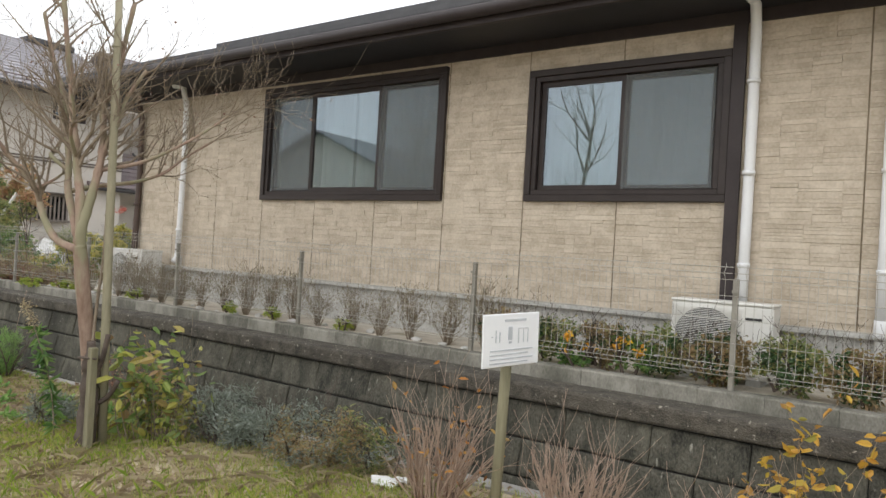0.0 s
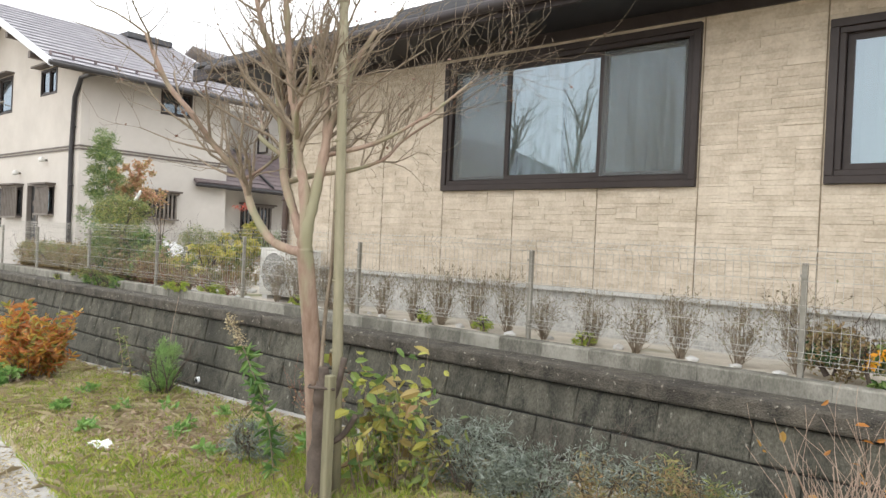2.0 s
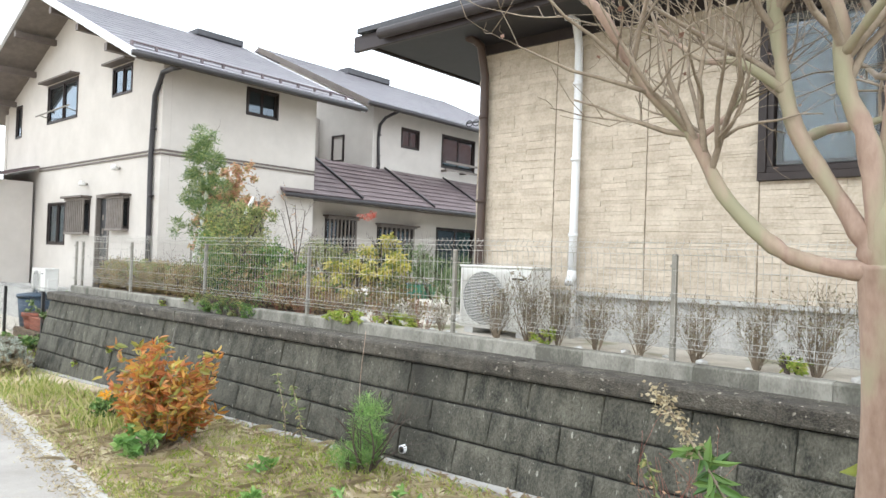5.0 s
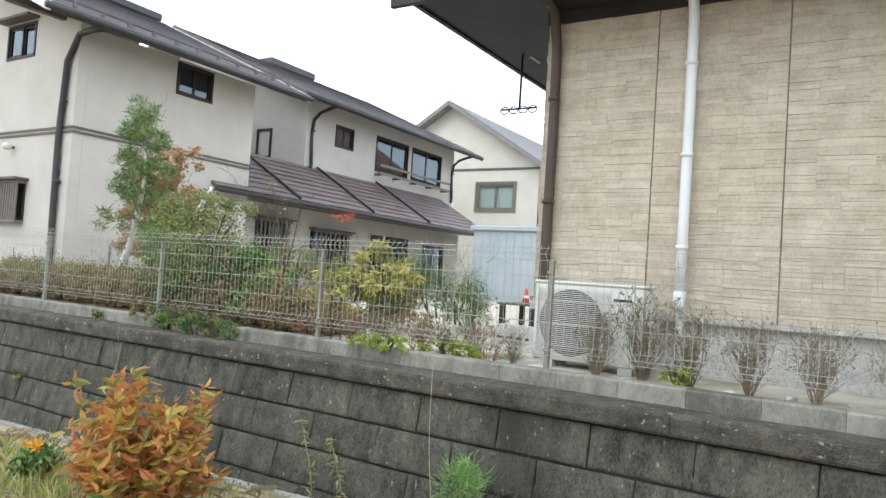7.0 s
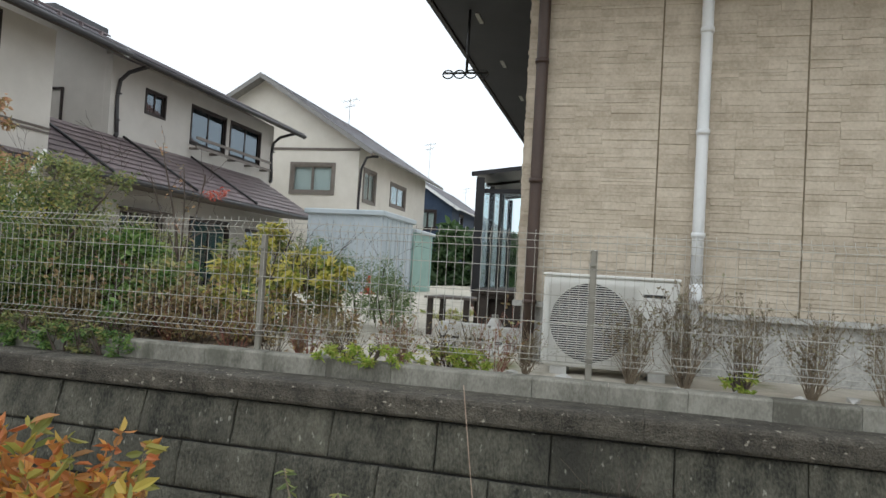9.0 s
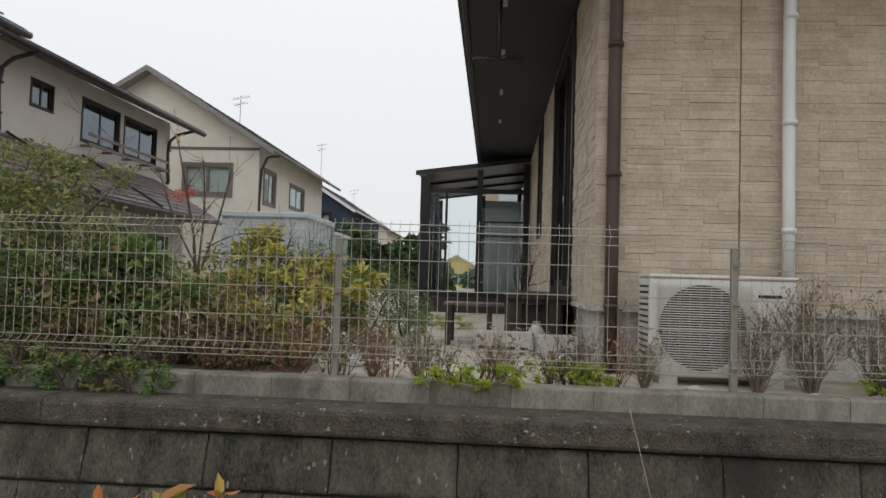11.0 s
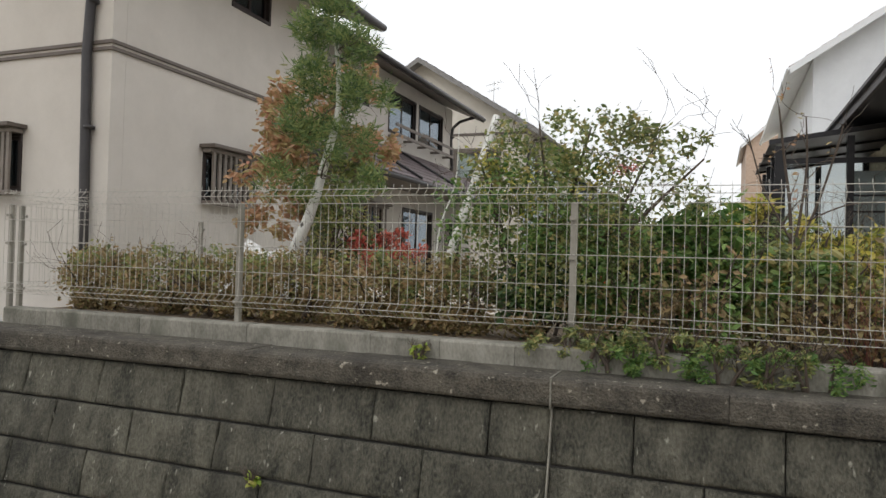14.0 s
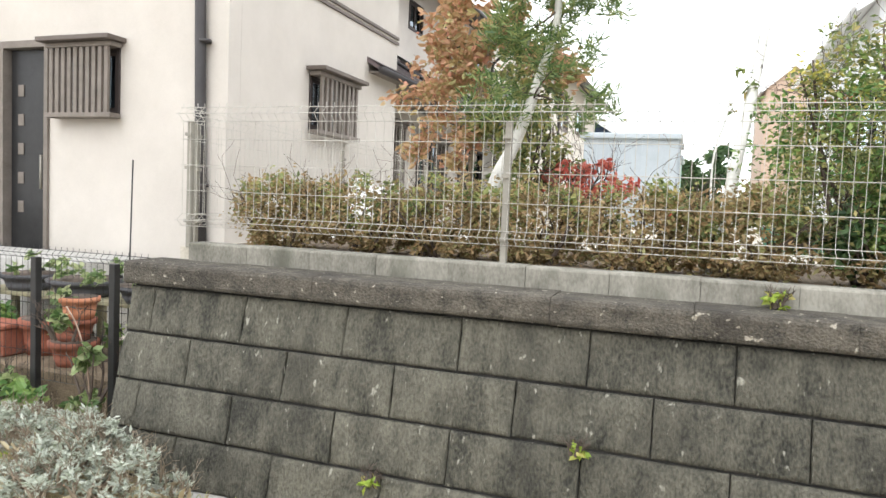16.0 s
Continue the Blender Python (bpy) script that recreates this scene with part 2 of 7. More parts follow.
# Dark base colour that stands in for unlit room depth.
ROOM = mat("dim_room_tone", (0.10, 0.11, 0.11), (0.15, 0.16, 0.16), 0.9, 2.0)
SHEDMAT = mat("pale_blue_steel", (0.40, 0.45, 0.48), (0.50, 0.55, 0.58), 0.45, 2.0)
TERRA = mat("terracotta", (0.22, 0.075, 0.045), (0.33, 0.12, 0.075), 0.8, 8.0)
LITTERWHITE = mat("white_plastic", (0.70, 0.70, 0.68), (0.78, 0.78, 0.76), 0.5, 5.0)
GREENMETAL = mat("pale_green_steel", (0.22, 0.36, 0.32), (0.30, 0.45, 0.40), 0.5, 2.0)
CONERED = mat("red_plastic", (0.50, 0.05, 0.03), (0.60, 0.09, 0.05), 0.5, 4.0)
TUBGREEN = mat("green_plastic", (0.05, 0.22, 0.15), (0.09, 0.30, 0.21), 0.5, 4.0)
BINBLUE = mat("dark_blue_plastic", (0.03, 0.05, 0.08), (0.05, 0.08, 0.11), 0.45, 4.0)
BLACKALU = mat("black_anodised_aluminium", (0.012, 0.012, 0.014), (0.024, 0.023, 0.026), 0.4, 4.0, spec=0.3)
SHADEGREY = mat("grey_roller_shade", (0.30, 0.31, 0.32), (0.38, 0.39, 0.40), 0.9, 3.0)
CINDER = mat("pale_cinder_block", (0.45, 0.44, 0.41), (0.58, 0.57, 0.54), 0.9, 9.0, bump=0.4)
DECK = mat("dark_stained_timber", (0.028, 0.02, 0.016), (0.055, 0.04, 0.03), 0.6, 7.0, stretch=(1, 0.2, 1))
GLASS = glassmat("window_glass", 2.35)
SCREEN = meshmat("insect_screen_mesh", (0.21, 0.225, 0.225), 0.70)
GLASSDARK = glassmat("tinted_glass", 2.0, (0.35, 0.42, 0.45))
CLEAR = glassmat("clear_glass", 1.35, (0.88, 0.92, 0.92))
L_GREEN = leafmat("green_leaf", [(0.047, 0.109, 0.023), (0.093, 0.186, 0.047), (0.171, 0.279, 0.070), (0.265, 0.342, 0.093)])
L_DARK = leafmat("dark_green_leaf", [(0.027, 0.068, 0.024), (0.061, 0.115, 0.041), (0.108, 0.176, 0.068)])
L_OLIVE = leafmat("olive_leaf", [(0.099, 0.132, 0.050), (0.182, 0.231, 0.083), (0.296, 0.329, 0.116), (0.412, 0.329, 0.132)])
L_YELLOW = leafmat("yellow_leaf", [(0.157, 0.224, 0.045), (0.370, 0.370, 0.067), (0.616, 0.526, 0.112), (0.672, 0.582, 0.202)])
L_ORANGE = leafmat("orange_leaf", [(0.246, 0.112, 0.034), (0.470, 0.190, 0.039), (0.582, 0.302, 0.067), (0.403, 0.280, 0.090)])
L_RUST = leafmat("rusty_leaf", [(0.30, 0.26, 0.11), (0.48, 0.29, 0.16), (0.58, 0.34, 0.22), (0.42, 0.38, 0.16), (0.56, 0.27, 0.19)])
L_RED = leafmat("red_leaf", [(0.40, 0.07, 0.05), (0.55, 0.13, 0.09), (0.62, 0.22, 0.16)])
L_BROWN = leafmat("brown_hedge_leaf", [(0.180, 0.144, 0.066), (0.288, 0.216, 0.108), (0.396, 0.264, 0.132), (0.288, 0.300, 0.120)])
L_SILVER = leafmat("silver_leaf", [(0.30, 0.33, 0.25), (0.45, 0.48, 0.40), (0.60, 0.63, 0.55)])
L_VARI = leafmat("variegated_leaf", [(0.07, 0.13, 0.04), (0.16, 0.24, 0.08), (0.30, 0.37, 0.16), (0.48, 0.50, 0.30)])
L_FEATHER = leafmat("feathery_leaf", [(0.09, 0.15, 0.06), (0.16, 0.23, 0.09), (0.26, 0.32, 0.13)])
L_LAV = leafmat("lavender_leaf", [(0.143, 0.165, 0.121), (0.242, 0.275, 0.220), (0.363, 0.396, 0.352)])
L_GRASS = leafmat("grass_blade", [(0.20, 0.27, 0.05), (0.36, 0.41, 0.11), (0.50, 0.48, 0.20), (0.62, 0.54, 0.31)])
L_PINE = leafmat("pine_needle", [(0.060, 0.120, 0.042), (0.120, 0.192, 0.060), (0.204, 0.276, 0.096), (0.312, 0.336, 0.120)])
L_TIP = leafmat("dry_grey_tip", [(0.15, 0.118, 0.075), (0.25, 0.205, 0.135), (0.33, 0.285, 0.19), (0.28, 0.285, 0.16)])
L_STRAW = leafmat("dry_straw", [(0.26, 0.20, 0.12), (0.42, 0.35, 0.21), (0.58, 0.50, 0.33)])
L_FLOWER = leafmat("marigold_petal", [(0.800, 0.336, 0.022), (0.800, 0.504, 0.034)])
L_AUTUMN = leafmat("autumn_leaf", [(0.20, 0.24, 0.07), (0.46, 0.36, 0.07), (0.58, 0.28, 0.05), (0.46, 0.14, 0.05), (0.52, 0.24, 0.07), (0.30, 0.17, 0.08)])
L_DRYBR = leafmat("dry_red_stem", [(0.168, 0.090, 0.062), (0.269, 0.157, 0.112), (0.336, 0.224, 0.168)])


# ---- building helpers ----
def thing(name, label, category, at=(0, 0, 0), group="", kind=""):
    ob = new(name)
    ob.empty_display_size = 0.1
    ob.location = at
    return tagged(ob, label, category, group, kind)


def part(name, bm, material, parent=None, label=""):
    """Links a bmesh, built in world places, as one mesh under a thing or a part."""
    me = bpy.data.meshes.new(name)
    bm.to_mesh(me)
    bm.free()
    me.materials.append(material)
    ob = new(name, me)
    if parent is not None:
        ob.parent = parent
        base = parent
        off = Vector((0, 0, 0))
        while base is not None:
            off += base.location
            base = base.parent
        me.transform(Matrix.Translation(-off))
    if label:
        ob["label"] = label
    return ob


def box(bm, x0, x1, y0, y1, z0, z1, bevel=0.0, m=None):
    r = bmesh.ops.create_cube(bm, size=1)
    vs = r["verts"]
    for v in vs:
        v.co = Vector((x0 + (v.co.x + 0.5) * (x1 - x0), y0 + (v.co.y + 0.5) * (y1 - y0), z0 + (v.co.z + 0.5) * (z1 - z0)))
        if m:
            v.co = m @ v.co
    if bevel:
        es = list({e for v in vs for e in v.link_edges})
        bmesh.ops.bevel(bm, geom=es, offset=bevel, segments=1, affect="EDGES")
    return vs


def boxed(*a, **k):
    bm = bmesh.new()
    box(bm, *a, **k)
    return bm


def tube(bm, pts, radii, seg=8, cap=True):
    """A round bar along pts."""
    pts = [Vector(p) for p in pts]
    if not isinstance(radii, (list, tuple)):
        radii = [radii] * len(pts)
    rings = []
    side = None
    for i, p in enumerate(pts):
        d = (pts[min(i + 1, len(pts) - 1)] - pts[max(i - 1, 0)]).normalized()
        if side is None:
            side = d.orthogonal().normalized()
        side = (side - d * side.dot(d)).normalized()
        up = d.cross(side)
        rings.append([bm.verts.new(p + (side * math.cos(a) + up * math.sin(a)) * radii[i]) for a in (2 * math.pi * k / seg for k in range(seg))])
    for a, b in zip(rings, rings[1:]):
        for k in range(seg):
            bm.faces.new((a[k], a[(k + 1) % seg], b[(k + 1) % seg], b[k]))
    if cap:
        bm.faces.new(rings[0][::-1])
        bm.faces.new(rings[-1])
    for fc in bm.faces:
        fc.smooth = True


def tubed(pts, radii, seg=8):
    bm = bmesh.new()
    tube(bm, pts, radii, seg)
    return bm


def prism(bm, poly, d):
    """A slab: poly (a list of points in one plane) pushed along d."""
    d = Vector(d)
    a = [bm.verts.new(p) for p in poly]
    b = [bm.verts.new(Vector(p) + d) for p in poly]
    bm.faces.new(a)
    bm.faces.new(b[::-1])
    for k in range(len(poly)):
        bm.faces.new((a[k], b[k], b[(k + 1) % len(poly)], a[(k + 1) % len(poly)]))
    bmesh.ops.recalc_face_normals(bm, faces=bm.faces)


def prismed(poly, d):
    bm = bmesh.new()
    prism(bm, poly, d)
    return bm


def quads(name, verts, faces, material, parent=None, label=""):
    me = bpy.data.meshes.new(name)
    me.from_pydata(verts, [], faces)
    me.materials.append(material)
    ob = new(name, me)
    if parent is not None:
        ob.parent = parent
        me.transform(Matrix.Translation(-parent.location))
    if label:
        ob["label"] = label
    return ob


def leaves(name, centres, size, material, parent, seed=0, droop=0.3, aspect=0.5, jitter=0.4, up=0.0):
    """Many small folded leaves at the given places, turned at random."""
    rng = np.random.default_rng(seed)
    c = np.asarray(centres, float)
    n = len(c)
    d = rng.normal(size=(n, 3))
    d[:, 2] = d[:, 2] * 0.6 - droop + up
    d /= np.linalg.norm(d, axis=1)[:, None]
    w = np.cross(d, rng.normal(size=(n, 3)))
    w /= np.linalg.norm(w, axis=1)[:, None]
    s = size * (1 + jitter * rng.uniform(-1, 1, n))[:, None]
    nrm = np.cross(d, w)
    if size >= 0.05 and aspect >= 0.3:
        v = np.empty((n, 6, 3))
        a = w * s * aspect * 0.5
        v[:, 0], v[:, 3] = c, c + d * s - nrm * s * 0.12
        v[:, 1], v[:, 5] = c + d * s * 0.25 + a * 0.85 + nrm * s * 0.07, c + d * s * 0.25 - a * 0.85 + nrm * s * 0.07
        v[:, 2], v[:, 4] = c + d * s * 0.66 + a * 0.8 + nrm * s * 0.04, c + d * s * 0.66 - a * 0.8 + nrm * s * 0.04
        o = np.arange(n)[:, None] * 6
        fs = np.concatenate([o + [0, 1, 2, 3], o + [0, 3, 4, 5]])
        return quads(name, v.reshape(-1, 3).tolist(), fs.tolist(), material, parent)
    v = np.empty((n, 4, 3))
    v[:, 0] = c
    v[:, 1] = c + d * s * 0.5 + w * s * aspect * 0.5 + nrm * s * 0.08
    v[:, 2] = c + d * s
    v[:, 3] = c + d * s * 0.5 - w * s * aspect * 0.5 + nrm * s * 0.08
    idx = np.arange(n * 4).reshape(n, 4)
    return quads(name, v.reshape(-1, 3).tolist(), idx.tolist(), material, parent)


def clumps(rng, blobs, n):
    """Leaf places: each blob (x, y, z, rx, ry, rz, share) is broken into small sprays, so that gaps stay between them."""
    out = []
    tot = sum(b[6] for b in blobs)
    for x, y, z, rx, ry, rz, sh in blobs:
        k = int(n * sh / tot)
        sprays = max(4, k // 45)
        u = rng.normal(size=(sprays, 3))
        u /= np.linalg.norm(u, axis=1)[:, None]
        u *= rng.uniform(0.35, 1.0, sprays)[:, None] ** 0.6
        cs = u * (rx, ry, rz) + (x, y, z)
        pick = rng.integers(0, sprays, k)
        r0 = min(rx, ry, rz)
        out.append(cs[pick] + rng.normal(size=(k, 3)) * r0 * 0.17)
    return np.concatenate(out)


def grow(rng, out, start, way, length, radius, depth, bend=0.35, kids=(3, 5), upward=0.15, tips=None):
    """A branch with its side branches, as (points, radii) in out."""
    pts, p, d = [Vector(start)], Vector(start), Vector(way).normalized()
    n = 5 if length > 0.25 else 3
    for i in range(n):
        d = (d + Vector(rng.normal(size=3)) * bend * 0.45 + Vector((0, 0, upward * 0.3))).normalized()
        p = p + d * length / n
        pts.append(p.copy())
    rad = [max(0.0014, radius * (1 - 0.7 * i / n)) for i in range(n + 1)]
    out.append((pts, rad))
    if tips is not None and depth <= 1:
        tips.extend(tuple(q) for q in pts[1:])
    if depth > 0:
        for k in range(int(rng.integers(kids[0], kids[1] + 1))):
            i = int(rng.integers(1, n + 1))
            dd = (pts[i] - pts[i - 1]).normalized()
            side = Vector(rng.normal(size=3))
            side = (side - dd * side.dot(dd)).normalized()
            grow(rng, out, pts[i], dd * 0.75 + side * 0.8 + Vector((0, 0, upward)), length * rng.uniform(0.5, 0.75), rad[i] * 0.62, depth - 1, bend, kids, upward, tips)


def branch_mesh(branches, fat=8, thin=4):
    bm = bmesh.new()
    for pts, rad in branches:
        tube(bm, pts, rad, fat if rad[0] > 0.02 else (5 if rad[0] > 0.006 else 3), cap=False)
    return bm


def smooth_line(pts, per=5):
    """More points on a smooth curve through pts."""
    P = [Vector(p) for p in pts]
    out = []
    for i in range(len(P) - 1):
        a, b, c, d = P[max(i - 1, 0)], P[i], P[i + 1], P[min(i + 2, len(P) - 1)]
        for k in range(per):
            t = k / per
            out.append(0.5 * ((2 * b) + (c - a) * t + (2 * a - 5 * b + 4 * c - d) * t * t + (3 * b - a - 3 * c + d) * t ** 3))
    out.append(P[-1])
    return out


def gz(x, y=0.0):
    """Height of the sloping ground along the walk."""
    return 0.032 * min(max(x, -21.0), 6.0)


def edge_y(x):
    """Line of the asphalt's edge."""
    return 1.92 + 0.149 * (-7.25 - x)


WALL_TOP, BATTER = 0.505, 0.22


def face_y(z):
    return 4.41 - BATTER * (WALL_TOP - z)


# ---- the ground ----
def ground_sheet():
    xs = [-1500, -200, -60, -30, -21] + [-20.25 + 0.75 * k for k in range(36)] + [20, 60, 200, 1500]
    ys = [-1500, -200, -60, -20] + [-12 + 0.7 * k for k in range(24)] + [6, 12, 30, 60, 200, 1500]
    bm = bmesh.new()
    rows = [[bm.verts.new((x, y, gz(x) + (0.02 * noise.noise((x * 0.9, y * 0.9, 0)) if 1.9 < y < 4.2 and -20 < x < 6 else 0) - (0.02 if y < edge_y(x) else 0))) for x in xs] for y in ys]
    for a, b in zip(rows, rows[1:]):
        for k in range(len(xs) - 1):
            bm.faces.new((a[k], a[k + 1], b[k + 1], b[k]))
    return tagged(part("ground", bm, EARTH), "sloping ground of thin grass, moss and bare earth", "ground", kind="structure")


ground_sheet()


def strip(name, y0, y1, z, material, label, cat, x0=-40, x1=20, thick=0.08):
    bm = bmesh.new()
    n = 40
    xs = [x0 + (x1 - x0) * k / n for k in range(n + 1)]
    t0 = [bm.verts.new((x, edge_y(x) + y0, gz(x) + z)) for x in xs]
    t1 = [bm.verts.new((x, edge_y(x) + y1, gz(x) + z)) for x in xs]
    b0 = [bm.verts.new((x, edge_y(x) + y0, gz(x) + z - thick)) for x in xs]
    b1 = [bm.verts.new((x, edge_y(x) + y1, gz(x) + z - thick)) for x in xs]
    for k in range(n):
        bm.faces.new((t0[k], t0[k + 1], t1[k + 1], t1[k]))
        bm.faces.new((b1[k], b1[k + 1], b0[k + 1], b0[k]))
        bm.faces.new((t1[k], t1[k + 1], b1[k + 1], b1[k]))
        bm.faces.new((b0[k], b0[k + 1], t0[k + 1], t0[k]))
    return tagged(part(name, bm, material), label, cat, kind="structure")


strip("road", -5.5, -0.14, 0.008, ASPHALT, "worn grey asphalt path sloping gently downhill", "road")
strip("pavement", -0.14, 0.0, 0.016, KERB, "flush pale concrete kerb along the path edge", "kerb")
tagged(part("ground_terrace", boxed(-16.95, 70, 4.74, 90, -1.0, 0.70), SAND), "pale sandy yard behind the retaining wall", "ground", kind="structure")
tagged(part("ground_left", boxed(-90, -16.99, 4.85, 90, -1.5, -0.30), SAND), "raised sandy yard beside the stuccoed house", "ground", kind="structure")


# ---- the retaining wall ----
retaining = thing("wall_retaining", "dark weathered concrete block retaining wall with a sloping face", "wall", (-7, 4.5, 0), kind="structure")
prof = [(-17.0, face_y(-1.2) + 0.035, -1.2), (-17.0, face_y(0.5) + 0.035, 0.5), (-17.0, 4.74, 0.5), (-17.0, 4.74, -1.2)]
part("backing", prismed(prof, (27.0, 0, 0)), JOINT, retaining, "dark mortar and backing")
GAPX = -12.96
slope = math.degrees(math.atan(BATTER))


def piece_mesh(name, w, d, h, bevel, material):
    """A block whose long front edges are worn round."""
    me = bpy.data.meshes.new(name)
    b = bevel
    prof_ = [(d, 0), (d, h), (b * 1.6, h), (b * 0.5, h - b * 0.45), (0, h - b * 1.5), (0, b * 1.2), (b * 0.4, b * 0.35), (b * 1.2, 0)]
    bm = prismed([(-w / 2, y, z) for y, z in prof_], (w, 0, 0))
    bm.to_mesh(me)
    bm.free()
    me.materials.append(material)
    return me


def rough_block(name, w, d, h, seed, material):
    """A split-faced block: a pitted front with crumbling edges."""
    us = [0, 0.007, 0.022] + [0.022 + (w - 0.044) * k / 9 for k in range(1, 9)] + [w - 0.022, w - 0.007, w]
    vs = [0, 0.007, 0.022] + [0.022 + (h - 0.044) * k / 4 for k in range(1, 4)] + [h - 0.022, h - 0.007, h]
    bm = bmesh.new()
    rows = []
    for v in vs:
        row = []
        for u in us:
            e = min(u, w - u, v, h - v)
            p = Vector((u * 9 + seed * 13.7, v * 9, seed * 3.1))
            wear = 0.015 * math.exp(-e / 0.008) * (0.75 + 1.1 * noise.noise(p * 1.3))
            y = max(wear, -0.002) + 0.0055 * noise.noise(p) + 0.003 * noise.noise(p * 3.1)
            row.append(bm.verts.new((u - w / 2, y, v)))
        rows.append(row)
    for a, b in zip(rows, rows[1:]):
        for k in range(len(us) - 1):
            bm.faces.new((a[k], a[k + 1], b[k + 1], b[k])).smooth = True
    bl, br, tl, tr = [bm.verts.new(c) for c in ((-w / 2, d, 0), (w / 2, d, 0), (-w / 2, d, h), (w / 2, d, h))]
    bm.faces.new([bl, br] + rows[0][::-1])
    bm.faces.new([tr, tl] + rows[-1])
    bm.faces.new([tl, bl] + [r_[0] for r_ in rows])
    bm.faces.new([br, tr] + [r_[-1] for r_ in rows][::-1])
    me = bpy.data.meshes.new(name)
    bm.to_mesh(me)
    bm.free()
    me.materials.append(material)
    return me


def place(name, me, parent, x, y, z, rx=0.0, rz=0.0):
    ob = new(name, me)
    ob.parent = parent
    ob.location = Vector((x, y, z)) - parent.location
    ob.rotation_euler = (radians(rx), 0, radians(rz))
    return ob


rng = np.random.default_rng(5)
ROWH = 0.252
blockmeshes = {w: [rough_block("block", w - 0.005, 0.09, ROWH - 0.006, k, BLOCK) for k in range(9)] for w in (0.597, 0.589)}
for r in range(5):
    z0 = WALL_TOP - (r + 1) * ROWH
    first, later = ((-16.83, -10.83), (-16.545, -10.54))[r % 2]
    ends = [-17.0] + [first + 0.597 * k for k in range(8) if first + 0.597 * k < GAPX - 0.08] + [GAPX]
    ends += [later + 0.589 * k for k in range(-4, 28) if later + 0.589 * k > GAPX + 0.08]
    for k, (xa, xb) in enumerate(zip(ends, ends[1:])):
        w, xc = round(xb - xa, 3), (xa + xb) / 2
        if z0 + ROWH < gz(xc) - 0.02:
            continue
        me = blockmeshes[w][int(rng.integers(0, 9))] if w in blockmeshes else rough_block("block", w - 0.005, 0.09, ROWH - 0.006, 20 + r + k, BLOCK)
        place("block", me, retaining, xc, face_y(z0) + rng.uniform(-0.005, 0.005), z0 + 0.002, -slope + rng.uniform(-0.5, 0.5), rng.uniform(-0.25, 0.25))
capmesh = piece_mesh("cap_block", 0.598, 0.30, 0.127, 0.017, CAPMAT)
x = -17.02 + 0.3
while x < 5.0:
    place("cap_block", capmesh, retaining, x, 4.365 + rng.uniform(-0.004, 0.004), 0.507 + rng.uniform(-0.002, 0.002), rng.uniform(-0.6, 0.6), rng.uniform(-0.25, 0.25))
    x += 0.6
part("expansion_joint", prismed([(GAPX, face_y(-0.6) - 0.012, -0.6), (GAPX, face_y(0.49) - 0.012, 0.49), (GAPX, 4.352, 0.50), (GAPX, 4.352, 0.638), (GAPX, 4.60, 0.640), (GAPX, 4.60, 0.55), (GAPX, face_y(0.5) + 0.02, 0.5), (GAPX, face_y(-0.6) + 0.02, -0.6)], (0.007, 0, 0)), CURBMAT, retaining, "pale filler of the expansion joint")
for dx in (-8.98,):
    bm = tubed([(dx, face_y(-0.17) - 0.03, -0.175), (dx, face_y(-0.17) + 0.06, -0.17)], [0.035, 0.035], 14)
    d = part("drain_pipe", bm, PIPEWHITE, retaining, "short white weep pipe")
    # Dark plug in the pipe mouth: the shade inside, put in as colour.
    part("drain_hole", tubed([(dx, face_y(-0.17) - 0.033, -0.175), (dx, face_y(-0.17), -0.174)], [0.027, 0.027], 12), ACDARK, d)
footing = part("footing", prismed([(-16.6, 4.11, -0.63), (-16.6, 4.27, -0.63), (-16.6, 4.27, -0.515), (-16.6, 4.11, -0.515)], (21.6, 0, 0.032 * 21.6)), KERB, retaining, "worn concrete footing along the wall foot")

curb = thing("curb", "row of pale grey concrete blocks on the wall cap", "curb", (-7, 4.68, 0.6), kind="structure")
curbmesh = piece_mesh("curb_block", 0.3975, 0.12, 0.19, 0.008, CURBMAT)
x = -16.8 + 0.2
while x < 5.0:
    place("curb_block", curbmesh, curb, x, 4.635 + rng.uniform(-0.003, 0.003), 0.551 + rng.uniform(-0.003, 0.002))
    x += 0.4

# ---- the wire fence ----
FY, FX0 = 4.705, -16.93
WIRE_Z = (1.525, 1.485, 1.445, 1.34, 1.19, 1.04, 0.90, 0.865, 0.83)
WIRE_OUT = (0.0, -0.045, 0.0, 0.0, 0.0, 0.0, 0.0, -0.045, 0.0)


def upright_wires(length, zs, outs, pitch=0.05, r=0.0016):
    v = bmesh.new()
    for k in range(int(length / pitch) + 1):
        x = 0.02 + k * pitch
        if x < length:
            tube(v, [(x, outs[0] - 0.004, zs[0] + 0.022)] + [(x, o - 0.004, z) for z, o in zip(zs, outs)], r, 4)
    return v


